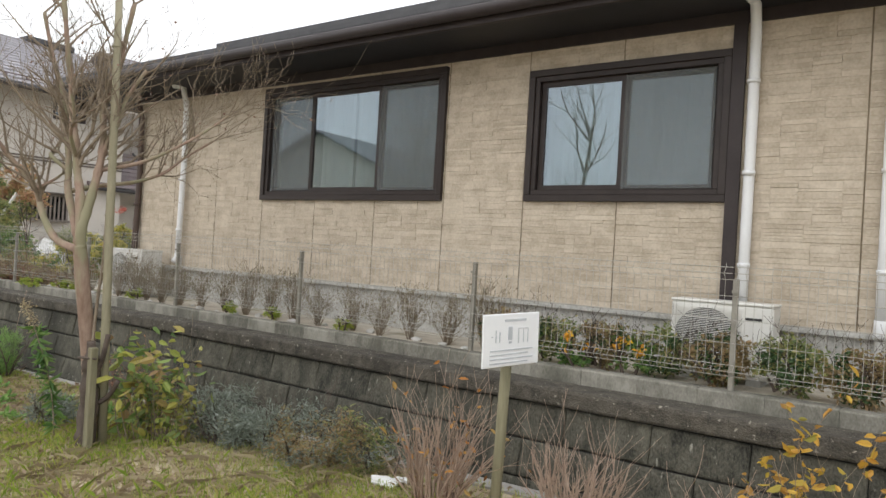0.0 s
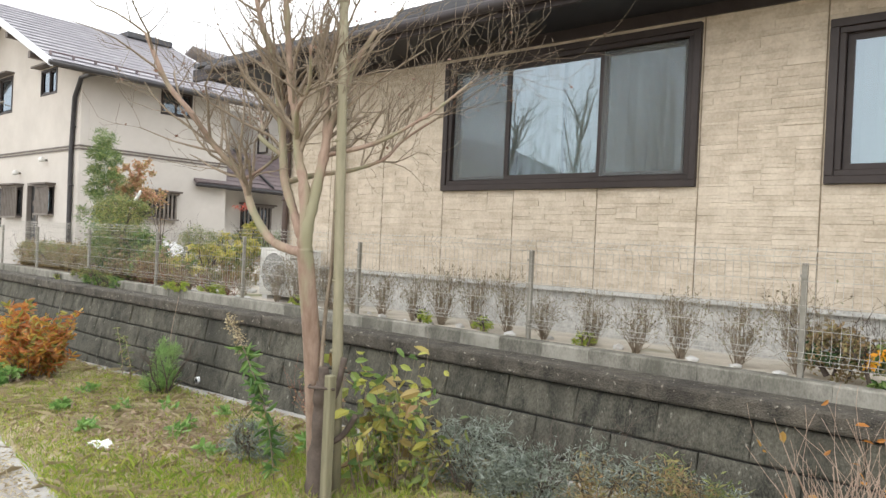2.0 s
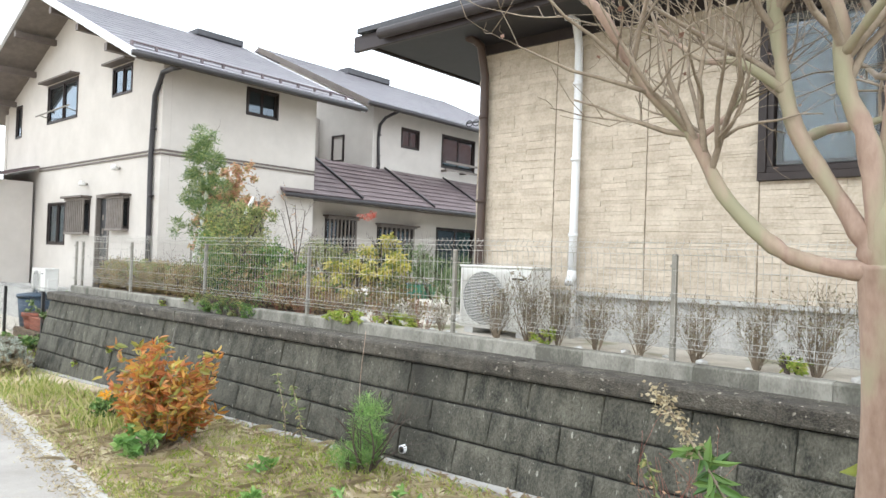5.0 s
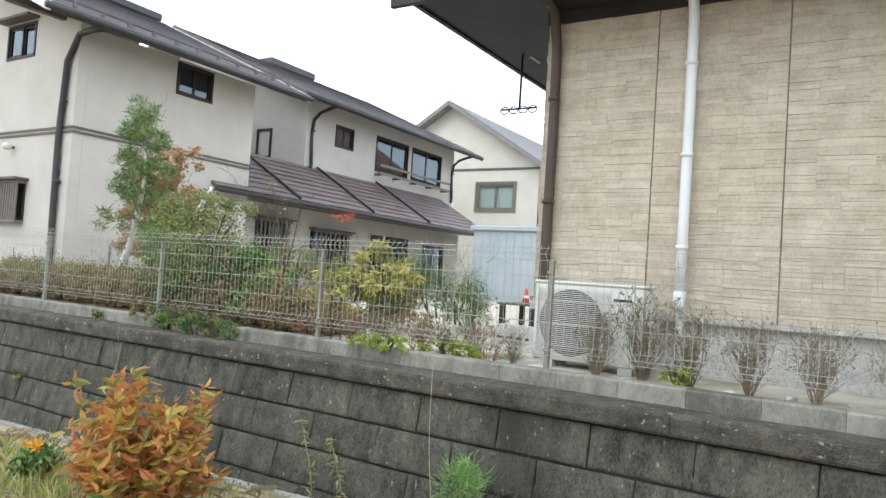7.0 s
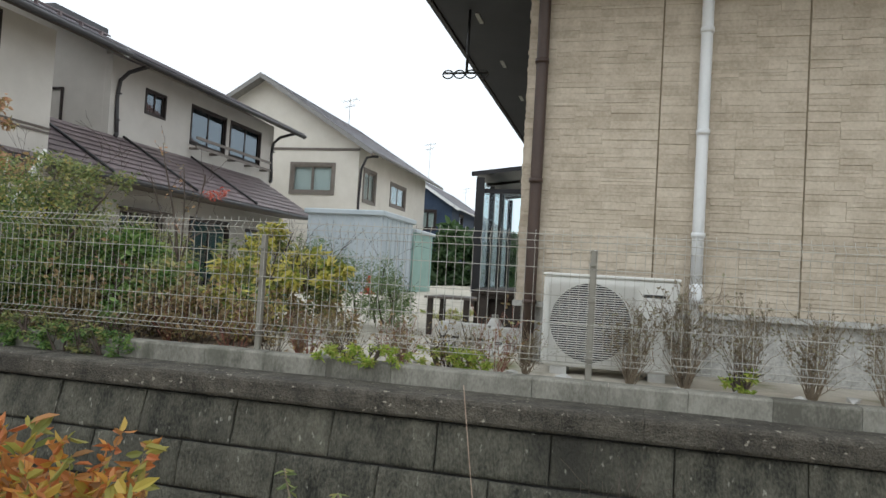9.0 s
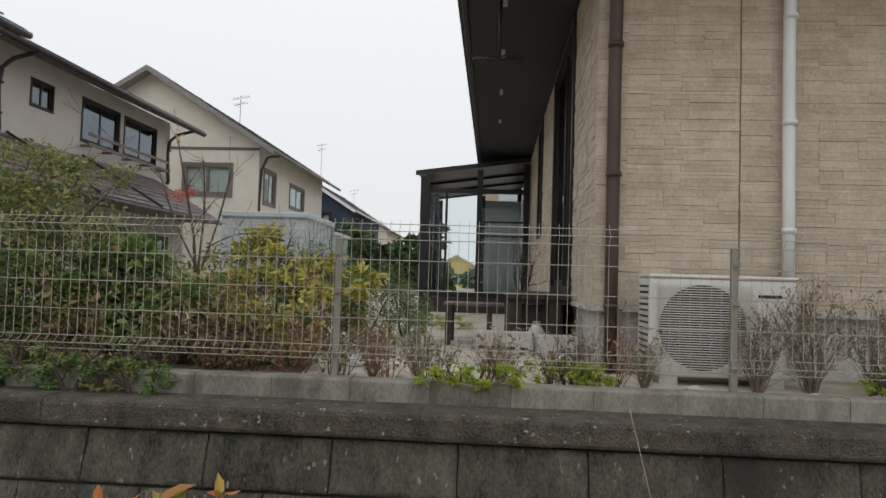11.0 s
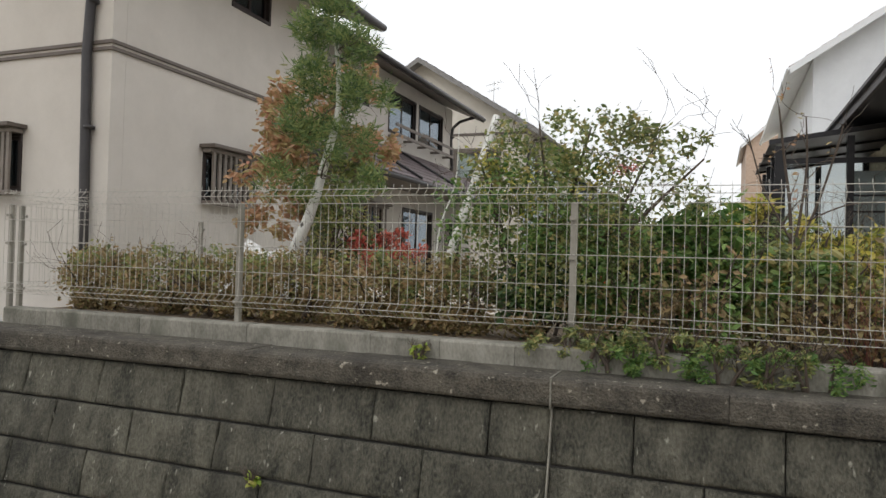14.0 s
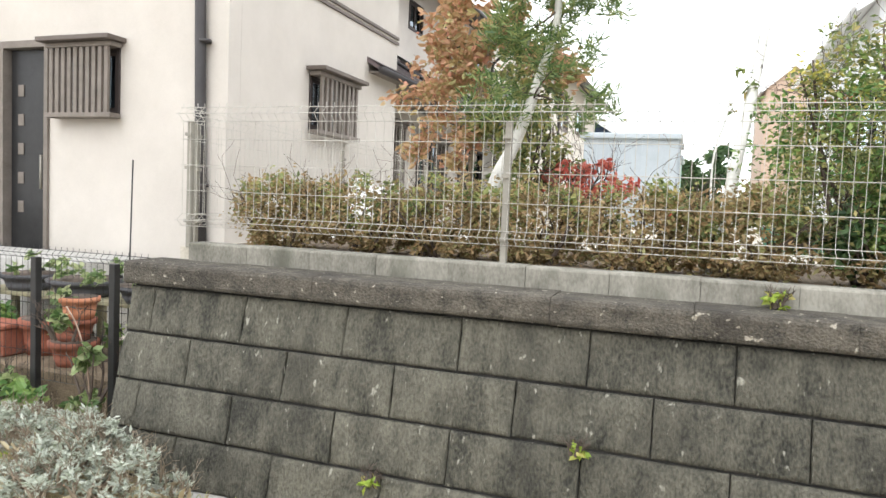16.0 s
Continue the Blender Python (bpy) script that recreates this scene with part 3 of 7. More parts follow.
def make_fence(name, label, posts, x0, x1, m, material, postmat, z0, ztop, group, zs=WIRE_Z, outs=WIRE_OUT, pr=0.017):
    f = thing(name, label, "fence", m.translation, group)
    for a, b in zip([x0] + posts[1:-1], posts[1:-1] + [x1]):
        bm = upright_wires(b - a - 0.01, zs, outs)
        bm.transform(m @ Matrix.Translation((a, 0, 0)))
        part("upright_wire", bm, material, f)["kind"] = "stuff"
        for z, o in zip(zs, outs):
            bm = tubed([(a, o, z), (b - 0.01, o, z)], 0.0022, 5)
            bm.transform(m)
            part("wire", bm, material, f)
    for px in posts:
        bm = boxed(px - pr, px + pr, 0.012, 0.012 + 2 * pr, z0, ztop, bevel=0.004)
        bm.transform(m)
        p = part("post", bm, postmat, f)
        for cz in (ztop - 0.08, (z0 + ztop) / 2 + 0.1, z0 + 0.16):
            c = boxed(px - pr - 0.001, px + pr + 0.001, -0.005, 0.0118, cz - 0.009, cz + 0.009)
            c.transform(m)
            part("clip", c, postmat, p)
    return f


posts = [-16.88, -14.94, -12.94, -10.90, -8.91, -6.98, -4.99, -3.0, -1.02, 0.97, 2.96, 4.9]
make_fence("wire_fence", "weathered zinc wire mesh fence on a block curb", posts, FX0, 4.9, Matrix.Translation((0, FY, 0)), GALV, POSTMAT, 0.7, 1.45, "fences")
side = pose(-16.92, 4.74, 0, 0, 0, 90)
make_fence("wire_fence", "zinc wire mesh fence running back along the side boundary", [0.12, 2.0, 4.0], 0.0, 4.0, side, GALV, POSTMAT, 0.69, 1.45, "fences")


# ---- walls and windows ----
def holed_wall(bm, m, u0, u1, z0, z1, thick, holes):
    """One sheet of wall from u0 to u1 along local x, its face at local y 0, with rectangular openings (ua, ub, za, zb)."""
    us = sorted({u0, u1, *[h[0] for h in holes], *[h[1] for h in holes]})
    zs = sorted({z0, z1, *[h[2] for h in holes], *[h[3] for h in holes]})
    vs = {}

    def vert(i, j, k):
        if (i, j, k) not in vs:
            vs[i, j, k] = bm.verts.new(m @ Vector((us[i], k * thick, zs[j])))
        return vs[i, j, k]

    def solid(i, j):
        if not (0 <= i < len(us) - 1 and 0 <= j < len(zs) - 1):
            return False
        u, z = (us[i] + us[i + 1]) / 2, (zs[j] + zs[j + 1]) / 2
        return not any(h[0] < u < h[1] and h[2] < z < h[3] for h in holes)

    for i in range(len(us) - 1):
        for j in range(len(zs) - 1):
            if not solid(i, j):
                continue
            c = [(i, j), (i + 1, j), (i + 1, j + 1), (i, j + 1)]
            bm.faces.new([vert(*p, 0) for p in c])
            bm.faces.new([vert(*p, 1) for p in reversed(c)])
            for k, (di, dj) in enumerate(((0, -1), (1, 0), (0, 1), (-1, 0))):
                if not solid(i + di, j + dj):
                    p, q = c[k], c[(k + 1) % 4]
                    bm.faces.new((vert(*q, 0), vert(*p, 0), vert(*p, 1), vert(*q, 1)))


WINCOUNT = [0]


def window(m, u0, u1, z0, z1, panes, label, fw=0.05, proud=0.02, sash=0.045, framing=None, glass=None, back=None, inset=0.09, hood=False, lattice=0, casing=0.0, sill=0.0, curtain_parts=(), screens=(), outer=0):
    """A window in a wall: frame, sashes with panes, and what stands behind it. m takes local x along the wall, local -y out of it."""
    WINCOUNT[0] += 1
    w = thing("window_%d" % WINCOUNT[0], label, "window", m @ Vector(((u0 + u1) / 2, 0, z0)), kind="structure")
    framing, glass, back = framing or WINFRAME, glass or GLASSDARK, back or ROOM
    bm = bmesh.new()
    for a, b, c, d in ((u0, u1, z1 - fw, z1), (u0, u1, z0, z0 + fw), (u0, u0 + fw, z0 + fw, z1 - fw), (u1 - fw, u1, z0 + fw, z1 - fw)):
        box(bm, a, b, -proud, 0.1, c, d, m=m, bevel=0.004)
    part("window_frame", bm, framing, w)
    if casing:
        bm = bmesh.new()
        for a, b, c, d in ((u0 - casing, u1 + casing, z1, z1 + casing), (u0 - casing, u1 + casing, z0 - casing, z0), (u0 - casing, u0, z0, z1), (u1, u1 + casing, z0, z1)):
            box(bm, a, b, -proud - 0.02, 0.05, c, d, m=m, bevel=0.004)
        part("casing", bm, framing, w)
    cuts = panes if isinstance(panes, (list, tuple)) else [(u0 + fw + (u1 - u0 - 2 * fw) * k / panes, u0 + fw + (u1 - u0 - 2 * fw) * (k + 1) / panes) for k in range(panes)]
    for k, (a, b) in enumerate(cuts):
        dy = 0.0 if k % 2 == outer else 0.026
        bm = bmesh.new()
        for p, q, c, d in ((a, b, z1 - fw - sash, z1 - fw), (a, b, z0 + fw, z0 + fw + sash), (a, a + sash, z0 + fw + sash, z1 - fw - sash), (b - sash, b, z0 + fw + sash, z1 - fw - sash)):
            box(bm, p, q, 0.012 + dy, 0.045 + dy, c, d, m=m)
        s = part("sash", bm, framing, w)
        g = part("pane", boxed(a + sash - 0.004, b - sash + 0.004, 0.026 + dy, 0.031 + dy, z0 + fw + sash - 0.004, z1 - fw - sash + 0.004, m=m), glass, s)
        g.visible_shadow = False
        if k in screens:
            part("insect_screen", boxed(a + 0.012, b - 0.012, 0.004, 0.007, z0 + fw + 0.012, z1 - fw - 0.012, m=m), SCREEN, w, "fine grey insect screen")
    # Flat panel for the room; ROOM and WINBACK carry its shade as colour.
    part("interior", boxed(u0 + 0.01, u1 - 0.01, inset + 0.05, inset + 0.08, z0 + 0.01, z1 - 0.01, m=m), back, w, "flat backing panel in place of a room behind the glass")
    for a, b, dpt in curtain_parts:
        bm = bmesh.new()
        n = max(4, int((b - a) / 0.05))
        f, k2 = [], []
        for k in range(n + 1):
            u = a + (b - a) * k / n
            y = dpt + 0.012 * math.sin(k * 1.7)
            f.append((bm.verts.new(m @ Vector((u, y, z0 + 0.02))), bm.verts.new(m @ Vector((u, y, z1 - 0.02)))))
        for (p, q), (r, s) in zip(f, f[1:]):
            bm.faces.new((p, r, s, q))
        bmesh.ops.solidify(bm, geom=bm.faces[:], thickness=0.003)
        part("curtain", bm, CURTAIN, w, "pale hanging curtain")
    if hood:
        bm = bmesh.new()
        box(bm, u0 - 0.12, u1 + 0.06, -0.22, 0.0, z1 + 0.03, z1 + 0.075, m=m, bevel=0.006)
        part("hood", bm, BAND, w)
    if sill:
        part("window_sill", boxed(u0 - 0.04, u1 + 0.04, -sill, 0.0, z0 - 0.05, z0 - 0.002, m=m, bevel=0.005), framing, w)
    if lattice:
        y = -0.13
        bm = bmesh.new()
        for c in (z0 - 0.03, z1 - 0.02):
            box(bm, u0 - 0.03, u1 + 0.03, y - 0.03, -0.021, c, c + 0.045, m=m, bevel=0.004)
        lf = part("lattice_frame", bm, LATTICE, w, "projecting grey-brown lattice")
        for k in range(lattice):
            u = u0 + (u1 - u0) * (k + 0.5) / lattice
            part("lattice_bar", boxed(u - 0.022, u + 0.022, y - 0.016, y + 0.012, z0 + 0.016, z1 - 0.021, m=m), LATTICE, lf)
        part("lattice_hood", boxed(u0 - 0.07, u1 + 0.07, -0.24, 0, z1 + 0.03, z1 + 0.075, m=m, bevel=0.006), BAND, lf, "dark lid over the lattice")
    return w


# ---- the siding house ----
HX, HY, BASE, EAVE = -9.46, 5.70, 1.12, 3.52
HR = 7.0
mf = Matrix.Translation((0, HY, 0))
ms_ = pose(HX, 0, 0, 0, 0, -90)
W2, W1 = (-6.70, -4.11, 2.09, 3.32), (-3.05, -1.40, 2.09, 3.17)
SIDEHOLES = [(-8.78, -6.92, 1.16, 3.5), (-11.4, -10.62, 1.9, 3.5)]
bm = bmesh.new()
holed_wall(bm, mf, HX, HR, BASE, EAVE, 0.16, [W1, W2])
tagged(part("wall_front", bm, SEAM), "beige stacked-stone siding wall of the low house", "wall", kind="structure")
front_wall = scene.objects["wall_front"]
bm = bmesh.new()
holed_wall(bm, ms_, -17.5, -HY - 0.162, BASE, EAVE, 0.16, SIDEHOLES)
side_wall = tagged(part("wall_side", bm, SEAM), "beige stacked-stone siding side wall of the low house", "wall", kind="structure")
bm = boxed(HX + 0.3, HR, 9.5, 9.6, BASE, EAVE)
tagged(part("wall_inner", bm, ROOM), "plain inner wall of the house", "wall", kind="structure")
bm = bmesh.new()
box(bm, HX + 0.03, HR, HY + 0.03, HY + 0.17, 0.4, BASE - 0.04)
box(bm, HX + 0.03, HX + 0.17, HY + 0.17, 17.4, 0.4, BASE - 0.04)
tagged(part("wall_foundation", bm, FOUND), "pale grey rendered foundation of the low house", "foundation", kind="structure")
bm = bmesh.new()
box(bm, HX - 0.025, HR, HY - 0.03, HY + 0.1, BASE - 0.04, BASE - 0.001, bevel=0.004)
box(bm, HX - 0.025, HX + 0.1, HY + 0.1, 17.4, BASE - 0.04, BASE - 0.001, bevel=0.004)
tagged(part("trim_flashing", bm, FOUND), "grey metal flashing between siding and foundation", "trim", kind="structure")

EX, EY = -10.42, 4.95
roof = thing("low_house_roof", "dark low-pitched hip roof with deep brown eaves", "roof", (HX, HY, EAVE), kind="structure")
part("soffit", prismed([(EX + 0.05, EY + 0.05, EAVE), (HR, EY + 0.05, EAVE), (HR, 17.8, EAVE), (EX + 0.05, 17.8, EAVE)], (0, 0, 0.04)), SOFFIT, roof, "dark boarded soffit")
bm = bmesh.new()
box(bm, EX - 0.15, HR, EY, EY + 0.048, EAVE - 0.05, EAVE + 0.11, bevel=0.006)
box(bm, EX, EX + 0.048, EY + 0.05, 17.8, EAVE - 0.02, EAVE + 0.11, bevel=0.006)
part("fascia", bm, DARKBROWN, roof, "dark brown fascia board")
bm = bmesh.new()
tube(bm, [(EX + 0.3, EY - 0.055, EAVE + 0.05), (HR, EY - 0.055, EAVE + 0.05)], 0.055, 10)
part("gutter", bm, DARKBROWN, roof, "half-round brown gutter")
bm = bmesh.new()
a, b, c, d = (EX - 0.05, EY - 0.05, EAVE + 0.115), (HR, EY - 0.05, EAVE + 0.115), (HR, 11.4, EAVE + 1.75), (EX + 6.4, 11.4, EAVE + 1.75)
e = (EX - 0.05, 17.8, EAVE + 0.115)
for poly in ([a, b, c, d], [a, d, e]):
    prism(bm, poly, (0, 0, 0.05))
part("roof_plane", bm, ROOFDARK, roof, "dark grey roof sheets")
bm = bmesh.new()
box(bm, -6.9, HR, EY + 0.05, EY + 0.3, EAVE + 0.19, EAVE + 0.26, bevel=0.01)
part("snow_guard", bm, ROOFDARK, roof, "dark raised roof edge strip")
bm = boxed(HX - 0.01, HR, HY - 0.03, HY - 0.006, 3.42, EAVE - 0.002)
part("frieze", bm, DARKBROWN, roof, "brown frieze board under the eaves")
bm = bmesh.new()
for y in (6.6, 7.9, 9.3, 10.8):
    box(bm, HX - 0.62, HX - 0.585, y, y + 0.22, EAVE - 0.012, EAVE - 0.003)
part("soffit_vent", bm, FOUND, roof, "pale slits of the soffit vents")

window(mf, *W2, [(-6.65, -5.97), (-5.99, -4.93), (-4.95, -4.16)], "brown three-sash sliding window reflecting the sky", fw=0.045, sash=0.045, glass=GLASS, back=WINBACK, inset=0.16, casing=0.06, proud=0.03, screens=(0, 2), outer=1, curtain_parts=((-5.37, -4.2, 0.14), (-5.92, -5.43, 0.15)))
window(mf, *W1, [(-3.0, -2.20), (-2.22, -1.45)], "brown two-sash sliding window with a pale blind behind", fw=0.045, sash=0.045, glass=GLASS, back=PALEBLIND, inset=0.16, casing=0.06, proud=0.03, screens=(1,), curtain_parts=((-2.97, -1.5, 0.14),))
tagged(part("trim_board", boxed(-1.338, -1.24, HY - 0.05, HY - 0.016, 0.95, 3.418), DARKBROWN), "dark brown upright trim board on the siding", "trim", kind="structure")
window(ms_, *SIDEHOLES[0], 2, "tall dark glazed sliding door with brown frame", fw=0.07, sash=0.06, glass=GLASSDARK, back=CURTAIN, inset=0.3, proud=0.03)
window(ms_, *SIDEHOLES[1], 1, "narrow dark slit window in the stone siding", fw=0.05, glass=GLASSDARK, proud=0.03)


def downpipe(name, label, x, y, z0, z1, r, material, top=None, rings=3, elbow=True):
    p = thing(name, label, "downpipe", (x, y, z0))
    pts = [(x, y, z0), (x, y, z1)] + ([top] if top else [])
    part("pipe", tubed(smooth_line(pts, 3) if top else pts, r, 12), material, p)
    for k in range(rings):
        z = z0 + (z1 - z0) * (k + 0.5) / rings
        part("bracket", tubed([(x, y, z - 0.015), (x, y, z + 0.015)], r + 0.007, 12), material, p)
    if elbow:
        part("elbow", tubed([(x, y, z0 + 0.02), (x, y, z0 - 0.03), (x, y - 0.05, z0 - 0.1)], [r + 0.004] * 3, 12), material, p)
    return p


downpipe("white_downpipe", "white plastic downpipe on the stone siding", -8.29, HY - 0.09, 1.28, 3.30, 0.038, PIPEWHITE, (-8.29, HY - 0.3, EAVE - 0.01))
downpipe("white_downpipe", "white plastic downpipe on the stone siding", -1.17, HY - 0.07, 1.2, 3.30, 0.04, PIPEWHITE, (-1.17, HY - 0.3, EAVE - 0.01))
downpipe("white_downpipe", "white plastic downpipe on the stone siding", -0.27, HY - 0.07, 1.2, 3.30, 0.04, PIPEWHITE, (-0.27, HY - 0.3, EAVE - 0.01))
for x in (-8.29, -1.17, -0.27):
    tagged(part("drain_stub", tubed([(x, HY - 0.055, 0.68), (x, HY - 0.055, 1.26)], 0.03, 10), CINDER), "weathered beige drain pipe rising from the ground", "pipe", "drain stubs")
downpipe("brown_downpipe", "brown downpipe at the corner of the siding house", -9.36, HY - 0.075, 0.70, 3.2, 0.042, PIPEBROWN, (-9.36, HY - 0.35, EAVE - 0.01), elbow=False)


def outside(a, b, spans):
    """What is left of the stretch a to b outside the given spans."""
    left = [(a, b)]
    for lo, hi in spans:
        left = [(p, q) for c, d in left for p, q in ((c, min(d, lo)), (max(c, hi), d)) if q - p > 0.004]
    return left


def stone_rows(u0, u1, z0, z1, holes, seed, panel=0.91, phase=0.0):
    """The split stones of a stacked-stone panel: (u, z, width, height, proud). Cells of thin strips stand side by side in courses."""
    r = np.random.default_rng(seed)
    out = []
    z, row = z0, 0
    while z < z1 - 0.02:
        course = min((0.165, 0.13, 0.16)[row % 3], z1 - z)
        row += 1
        u = u0
        while u < u1 - 0.005:
            pe = (math.floor((u - phase) / panel + 1e-6) + 1) * panel + phase
            end = min(u + float(r.choice([0.19, 0.24, 0.29, 0.34])), pe, u1)
            if pe - end < 0.13:
                end = min(pe, u1)
            gap = 0.011 if abs(end - pe) < 1e-6 else 0.0006
            zz, base = z, float(r.uniform(0.002, 0.006))
            while zz < z + course - 0.004:
                h = float(r.choice([0.022, 0.030, 0.042, 0.055]))
                if z + course - zz - h < 0.018:
                    h = z + course - zz
                cut = end - gap
                ends = [u, cut]
                if cut - u > 0.2 and r.uniform() < 0.35:
                    ends = [u, u + (cut - u) * float(r.choice([0.36, 0.5, 0.62])), cut]
                for a, b in zip(ends, ends[1:]):
                    proud = base + float(r.choice([0.0, 0.001, 0.003, 0.006]))
                    for p, q in outside(a, b, [(ha, hb) for ha, hb, za, zb in holes if za < zz + h / 2 < zb]):
                        out.append((p, zz, q - p, h, proud))
                zz += h
            u = end
        z += course
    return out


def stone_mass(name, stones, m, material, parent):
    vs, fs = [], []
    r = np.random.default_rng(len(stones))
    for u, z, w, h, p in stones:
        b = len(vs)
        c, lip = 0.0003, 0.0016
        for x, y, q in ((u, 0.0, z), (u + w, 0.0, z), (u + w, 0.0, z + h), (u, 0.0, z + h), (u + c, -p * r.uniform(0.8, 1.2), z + lip), (u + w - c, -p * r.uniform(0.8, 1.2), z + lip), (u + w - c, -p * r.uniform(0.8, 1.2), z + h - c), (u + c, -p * r.uniform(0.8, 1.2), z + h - c)):
            vs.append(tuple(m @ Vector((x, y, q))))
        fs += [(b + 4, b + 5, b + 6, b + 7), (b, b + 1, b + 5, b + 4), (b + 1, b + 2, b + 6, b + 5), (b + 2, b + 3, b + 7, b + 6), (b + 3, b, b + 4, b + 7)]
    ob = quads(name, vs, fs, material, parent)
    ob["kind"] = "stuff"
    ob["label"] = "beige split-stone courses of the siding"
    return ob


# ---- roofs in courses ----
def course_roof(name, e0, e1, up, n, material, parent, thick=0.05, label=""):
    """A roof plane: a slab from the eave e0-e1 along up, with n stepped courses on it."""
    e0, e1, up = Vector(e0), Vector(e1), Vector(up)
    nrm = (e1 - e0).cross(up).normalized()
    if nrm.z < 0:
        nrm = -nrm
    slab = [e0 - nrm * 0.004, e1 - nrm * 0.004, e1 + up - nrm * 0.004, e0 + up - nrm * 0.004]
    roof_ = part(name, prismed([tuple(p) for p in slab], tuple(nrm * -thick)), material, parent, label)
    bm = bmesh.new()
    a, b, lift = up * 0.0, up * (1 / n), nrm * 0.022
    prism(bm, [tuple(p) for p in (e0 + lift, e1 + lift, e1 + b + nrm * 0.003, e0 + b + nrm * 0.003)], tuple(nrm * -0.006))
    first = part("roof_course", bm, material, roof_)
    for k in range(1, n):
        ob = new("roof_course", first.data)
        ob.parent = roof_
        ob.location = up * (k / n)
    return roof_


# ---- the stuccoed house ----
LX, LY, LBOT = -18.09, 6.66, -0.4
lh = thing("stucco_house", "beige stuccoed two-storey house with a grey gable roof", "house", (-22, 10, 0.45))
mlf = Matrix.Translation((0, LY, 0))
mls = pose(LX, 0, 0, 0, 0, 90)
LF = [(-24.05, -22.2, 4.36, 5.32), (-20.35, -19.42, 4.58, 5.2), (-26.3, -25.85, 4.2, 5.08), (-23.75, -22.65, 1.38, 2.4), (-22.3, -21.25, 1.66, 2.42), (-20.86, -20.28, 0.2, 2.44), (-20.10, -19.33, 1.74, 2.40)]
LS = [(8.50, 9.32, 4.30, 4.90), (8.06, 8.98, 1.76, 2.38)]
bm = bmesh.new()
holed_wall(bm, mlf, -26.95, LX, LBOT, 5.08, 0.18, [(a, b, c, min(d, 5.08)) for a, b, c, d in LF])
part("wall", bm, STUCCO, lh)
bm = bmesh.new()
holed_wall(bm, mlf, -25.76, -19.34, 5.08, 5.6, 0.18, [(a, b, max(c, 5.08), d) for a, b, c, d in LF if d > 5.08])
part("gable", bm, STUCCO, lh)
for poly in ([(-26.95, LY, 5.08), (-25.76, LY, 5.08), (-25.76, LY, 5.6)], [(LX, LY, 5.08), (-19.34, LY, 5.6), (-19.34, LY, 5.08)], [(-25.76, LY, 5.6), (-19.34, LY, 5.6), (-22.55, LY, 7.0)]):
    part("gable", prismed(poly, (0, 0.18, 0)), STUCCO, lh)
bm = bmesh.new()
holed_wall(bm, mls, LY + 0.182, 10.38, LBOT, 4.95, 0.18, LS)
part("wall", bm, STUCCO, lh)
for b in ((-27, -18.34, 10.2, 10.38, LBOT, 4.95), (-27.2, -27.0, LY, 10.3, LBOT, 4.95), (-27.0, -18.4, LY + 0.9, LY + 1.0, LBOT, 4.9), (-19.3, -19.2, LY + 1.0, 10.2, LBOT, 4.9)):
    part("wall", boxed(*b), STUCCO, lh)
for lo, hi in ((3.20, 3.235), (3.27, 3.305)):
    bm = bmesh.new()
    box(bm, -24.4, LX + 0.025, LY - 0.025, LY - 0.002, lo, hi)
    box(bm, LX + 0.002, LX + 0.025, LY, 10.38, lo, hi)
    part("band", bm, BAND, lh, "brown band between the storeys")
up = (-5.25, 0, 2.31)
course_roof("roof", (-17.3, 5.7, 4.86), (-17.3, 11.15, 4.86), up, 16, ROOFTILE, lh, label="grey slate roof in even courses")
course_roof("roof", (-27.8, 5.7, 4.86), (-27.8, 11.15, 4.86), (5.25, 0, 2.31), 8, ROOFTILE, lh, label="grey slate roof in even courses")
part("verge_board", prismed([(-17.28, 5.68, 4.72), (-17.28, 5.68, 4.87), (-22.55, 5.68, 7.2), (-22.55, 5.68, 7.04)], (0, 0.06, 0)), WHITEWALL, lh, "pale verge boards of the gable")
part("verge_board", prismed([(-27.82, 5.68, 4.72), (-22.55, 5.68, 7.04), (-22.55, 5.68, 7.2), (-27.82, 5.68, 4.87)], (0, 0.06, 0)), WHITEWALL, lh, "pale verge boards of the gable")
part("verge_board", prismed([(-17.28, 11.12, 4.72), (-17.28, 11.12, 4.87), (-22.55, 11.12, 7.2), (-22.55, 11.12, 7.04)], (0, 0.05, 0)), WHITEWALL, lh, "pale verge boards of the gable")
part("soffit", prismed([(-17.35, 5.75, 4.74), (-17.35, 11.1, 4.74), (-22.55, 11.1, 7.0), (-22.55, 5.75, 7.0)], (0, 0, 0.03)), LATTICE, lh, "brown boarded underside of the eaves")
part("soffit", prismed([(-27.75, 5.75, 4.74), (-22.55, 5.75, 7.0), (-22.55, 11.1, 7.0), (-27.75, 11.1, 4.74)], (0, 0, 0.03)), LATTICE, lh, "brown boarded underside of the eaves")
for x, z in ((-18.6, 5.2), (-20.0, 5.85), (-21.5, 6.5), (-23.7, 6.4), (-25.0, 5.8), (-26.4, 5.2)):
    part("purlin_end", boxed(x - 0.06, x + 0.06, 5.75, LY, z - 0.12, z + 0.02), BAND, lh, "brown purlin end under the verge")
part("gutter", tubed([(-17.27, 5.66, 4.80), (-17.27, 11.2, 4.80)], 0.055, 8), PIPEDARK, lh, "dark eaves gutter")
bm = bmesh.new()
tube(bm, [(-17.65, 5.8, 5.10), (-17.65, 11.1, 5.10)], 0.018, 6)
for k in range(12):
    box(bm, -17.68, -17.62, 5.8 + 0.46 * k, 5.84 + 0.46 * k, 5.02, 5.11)
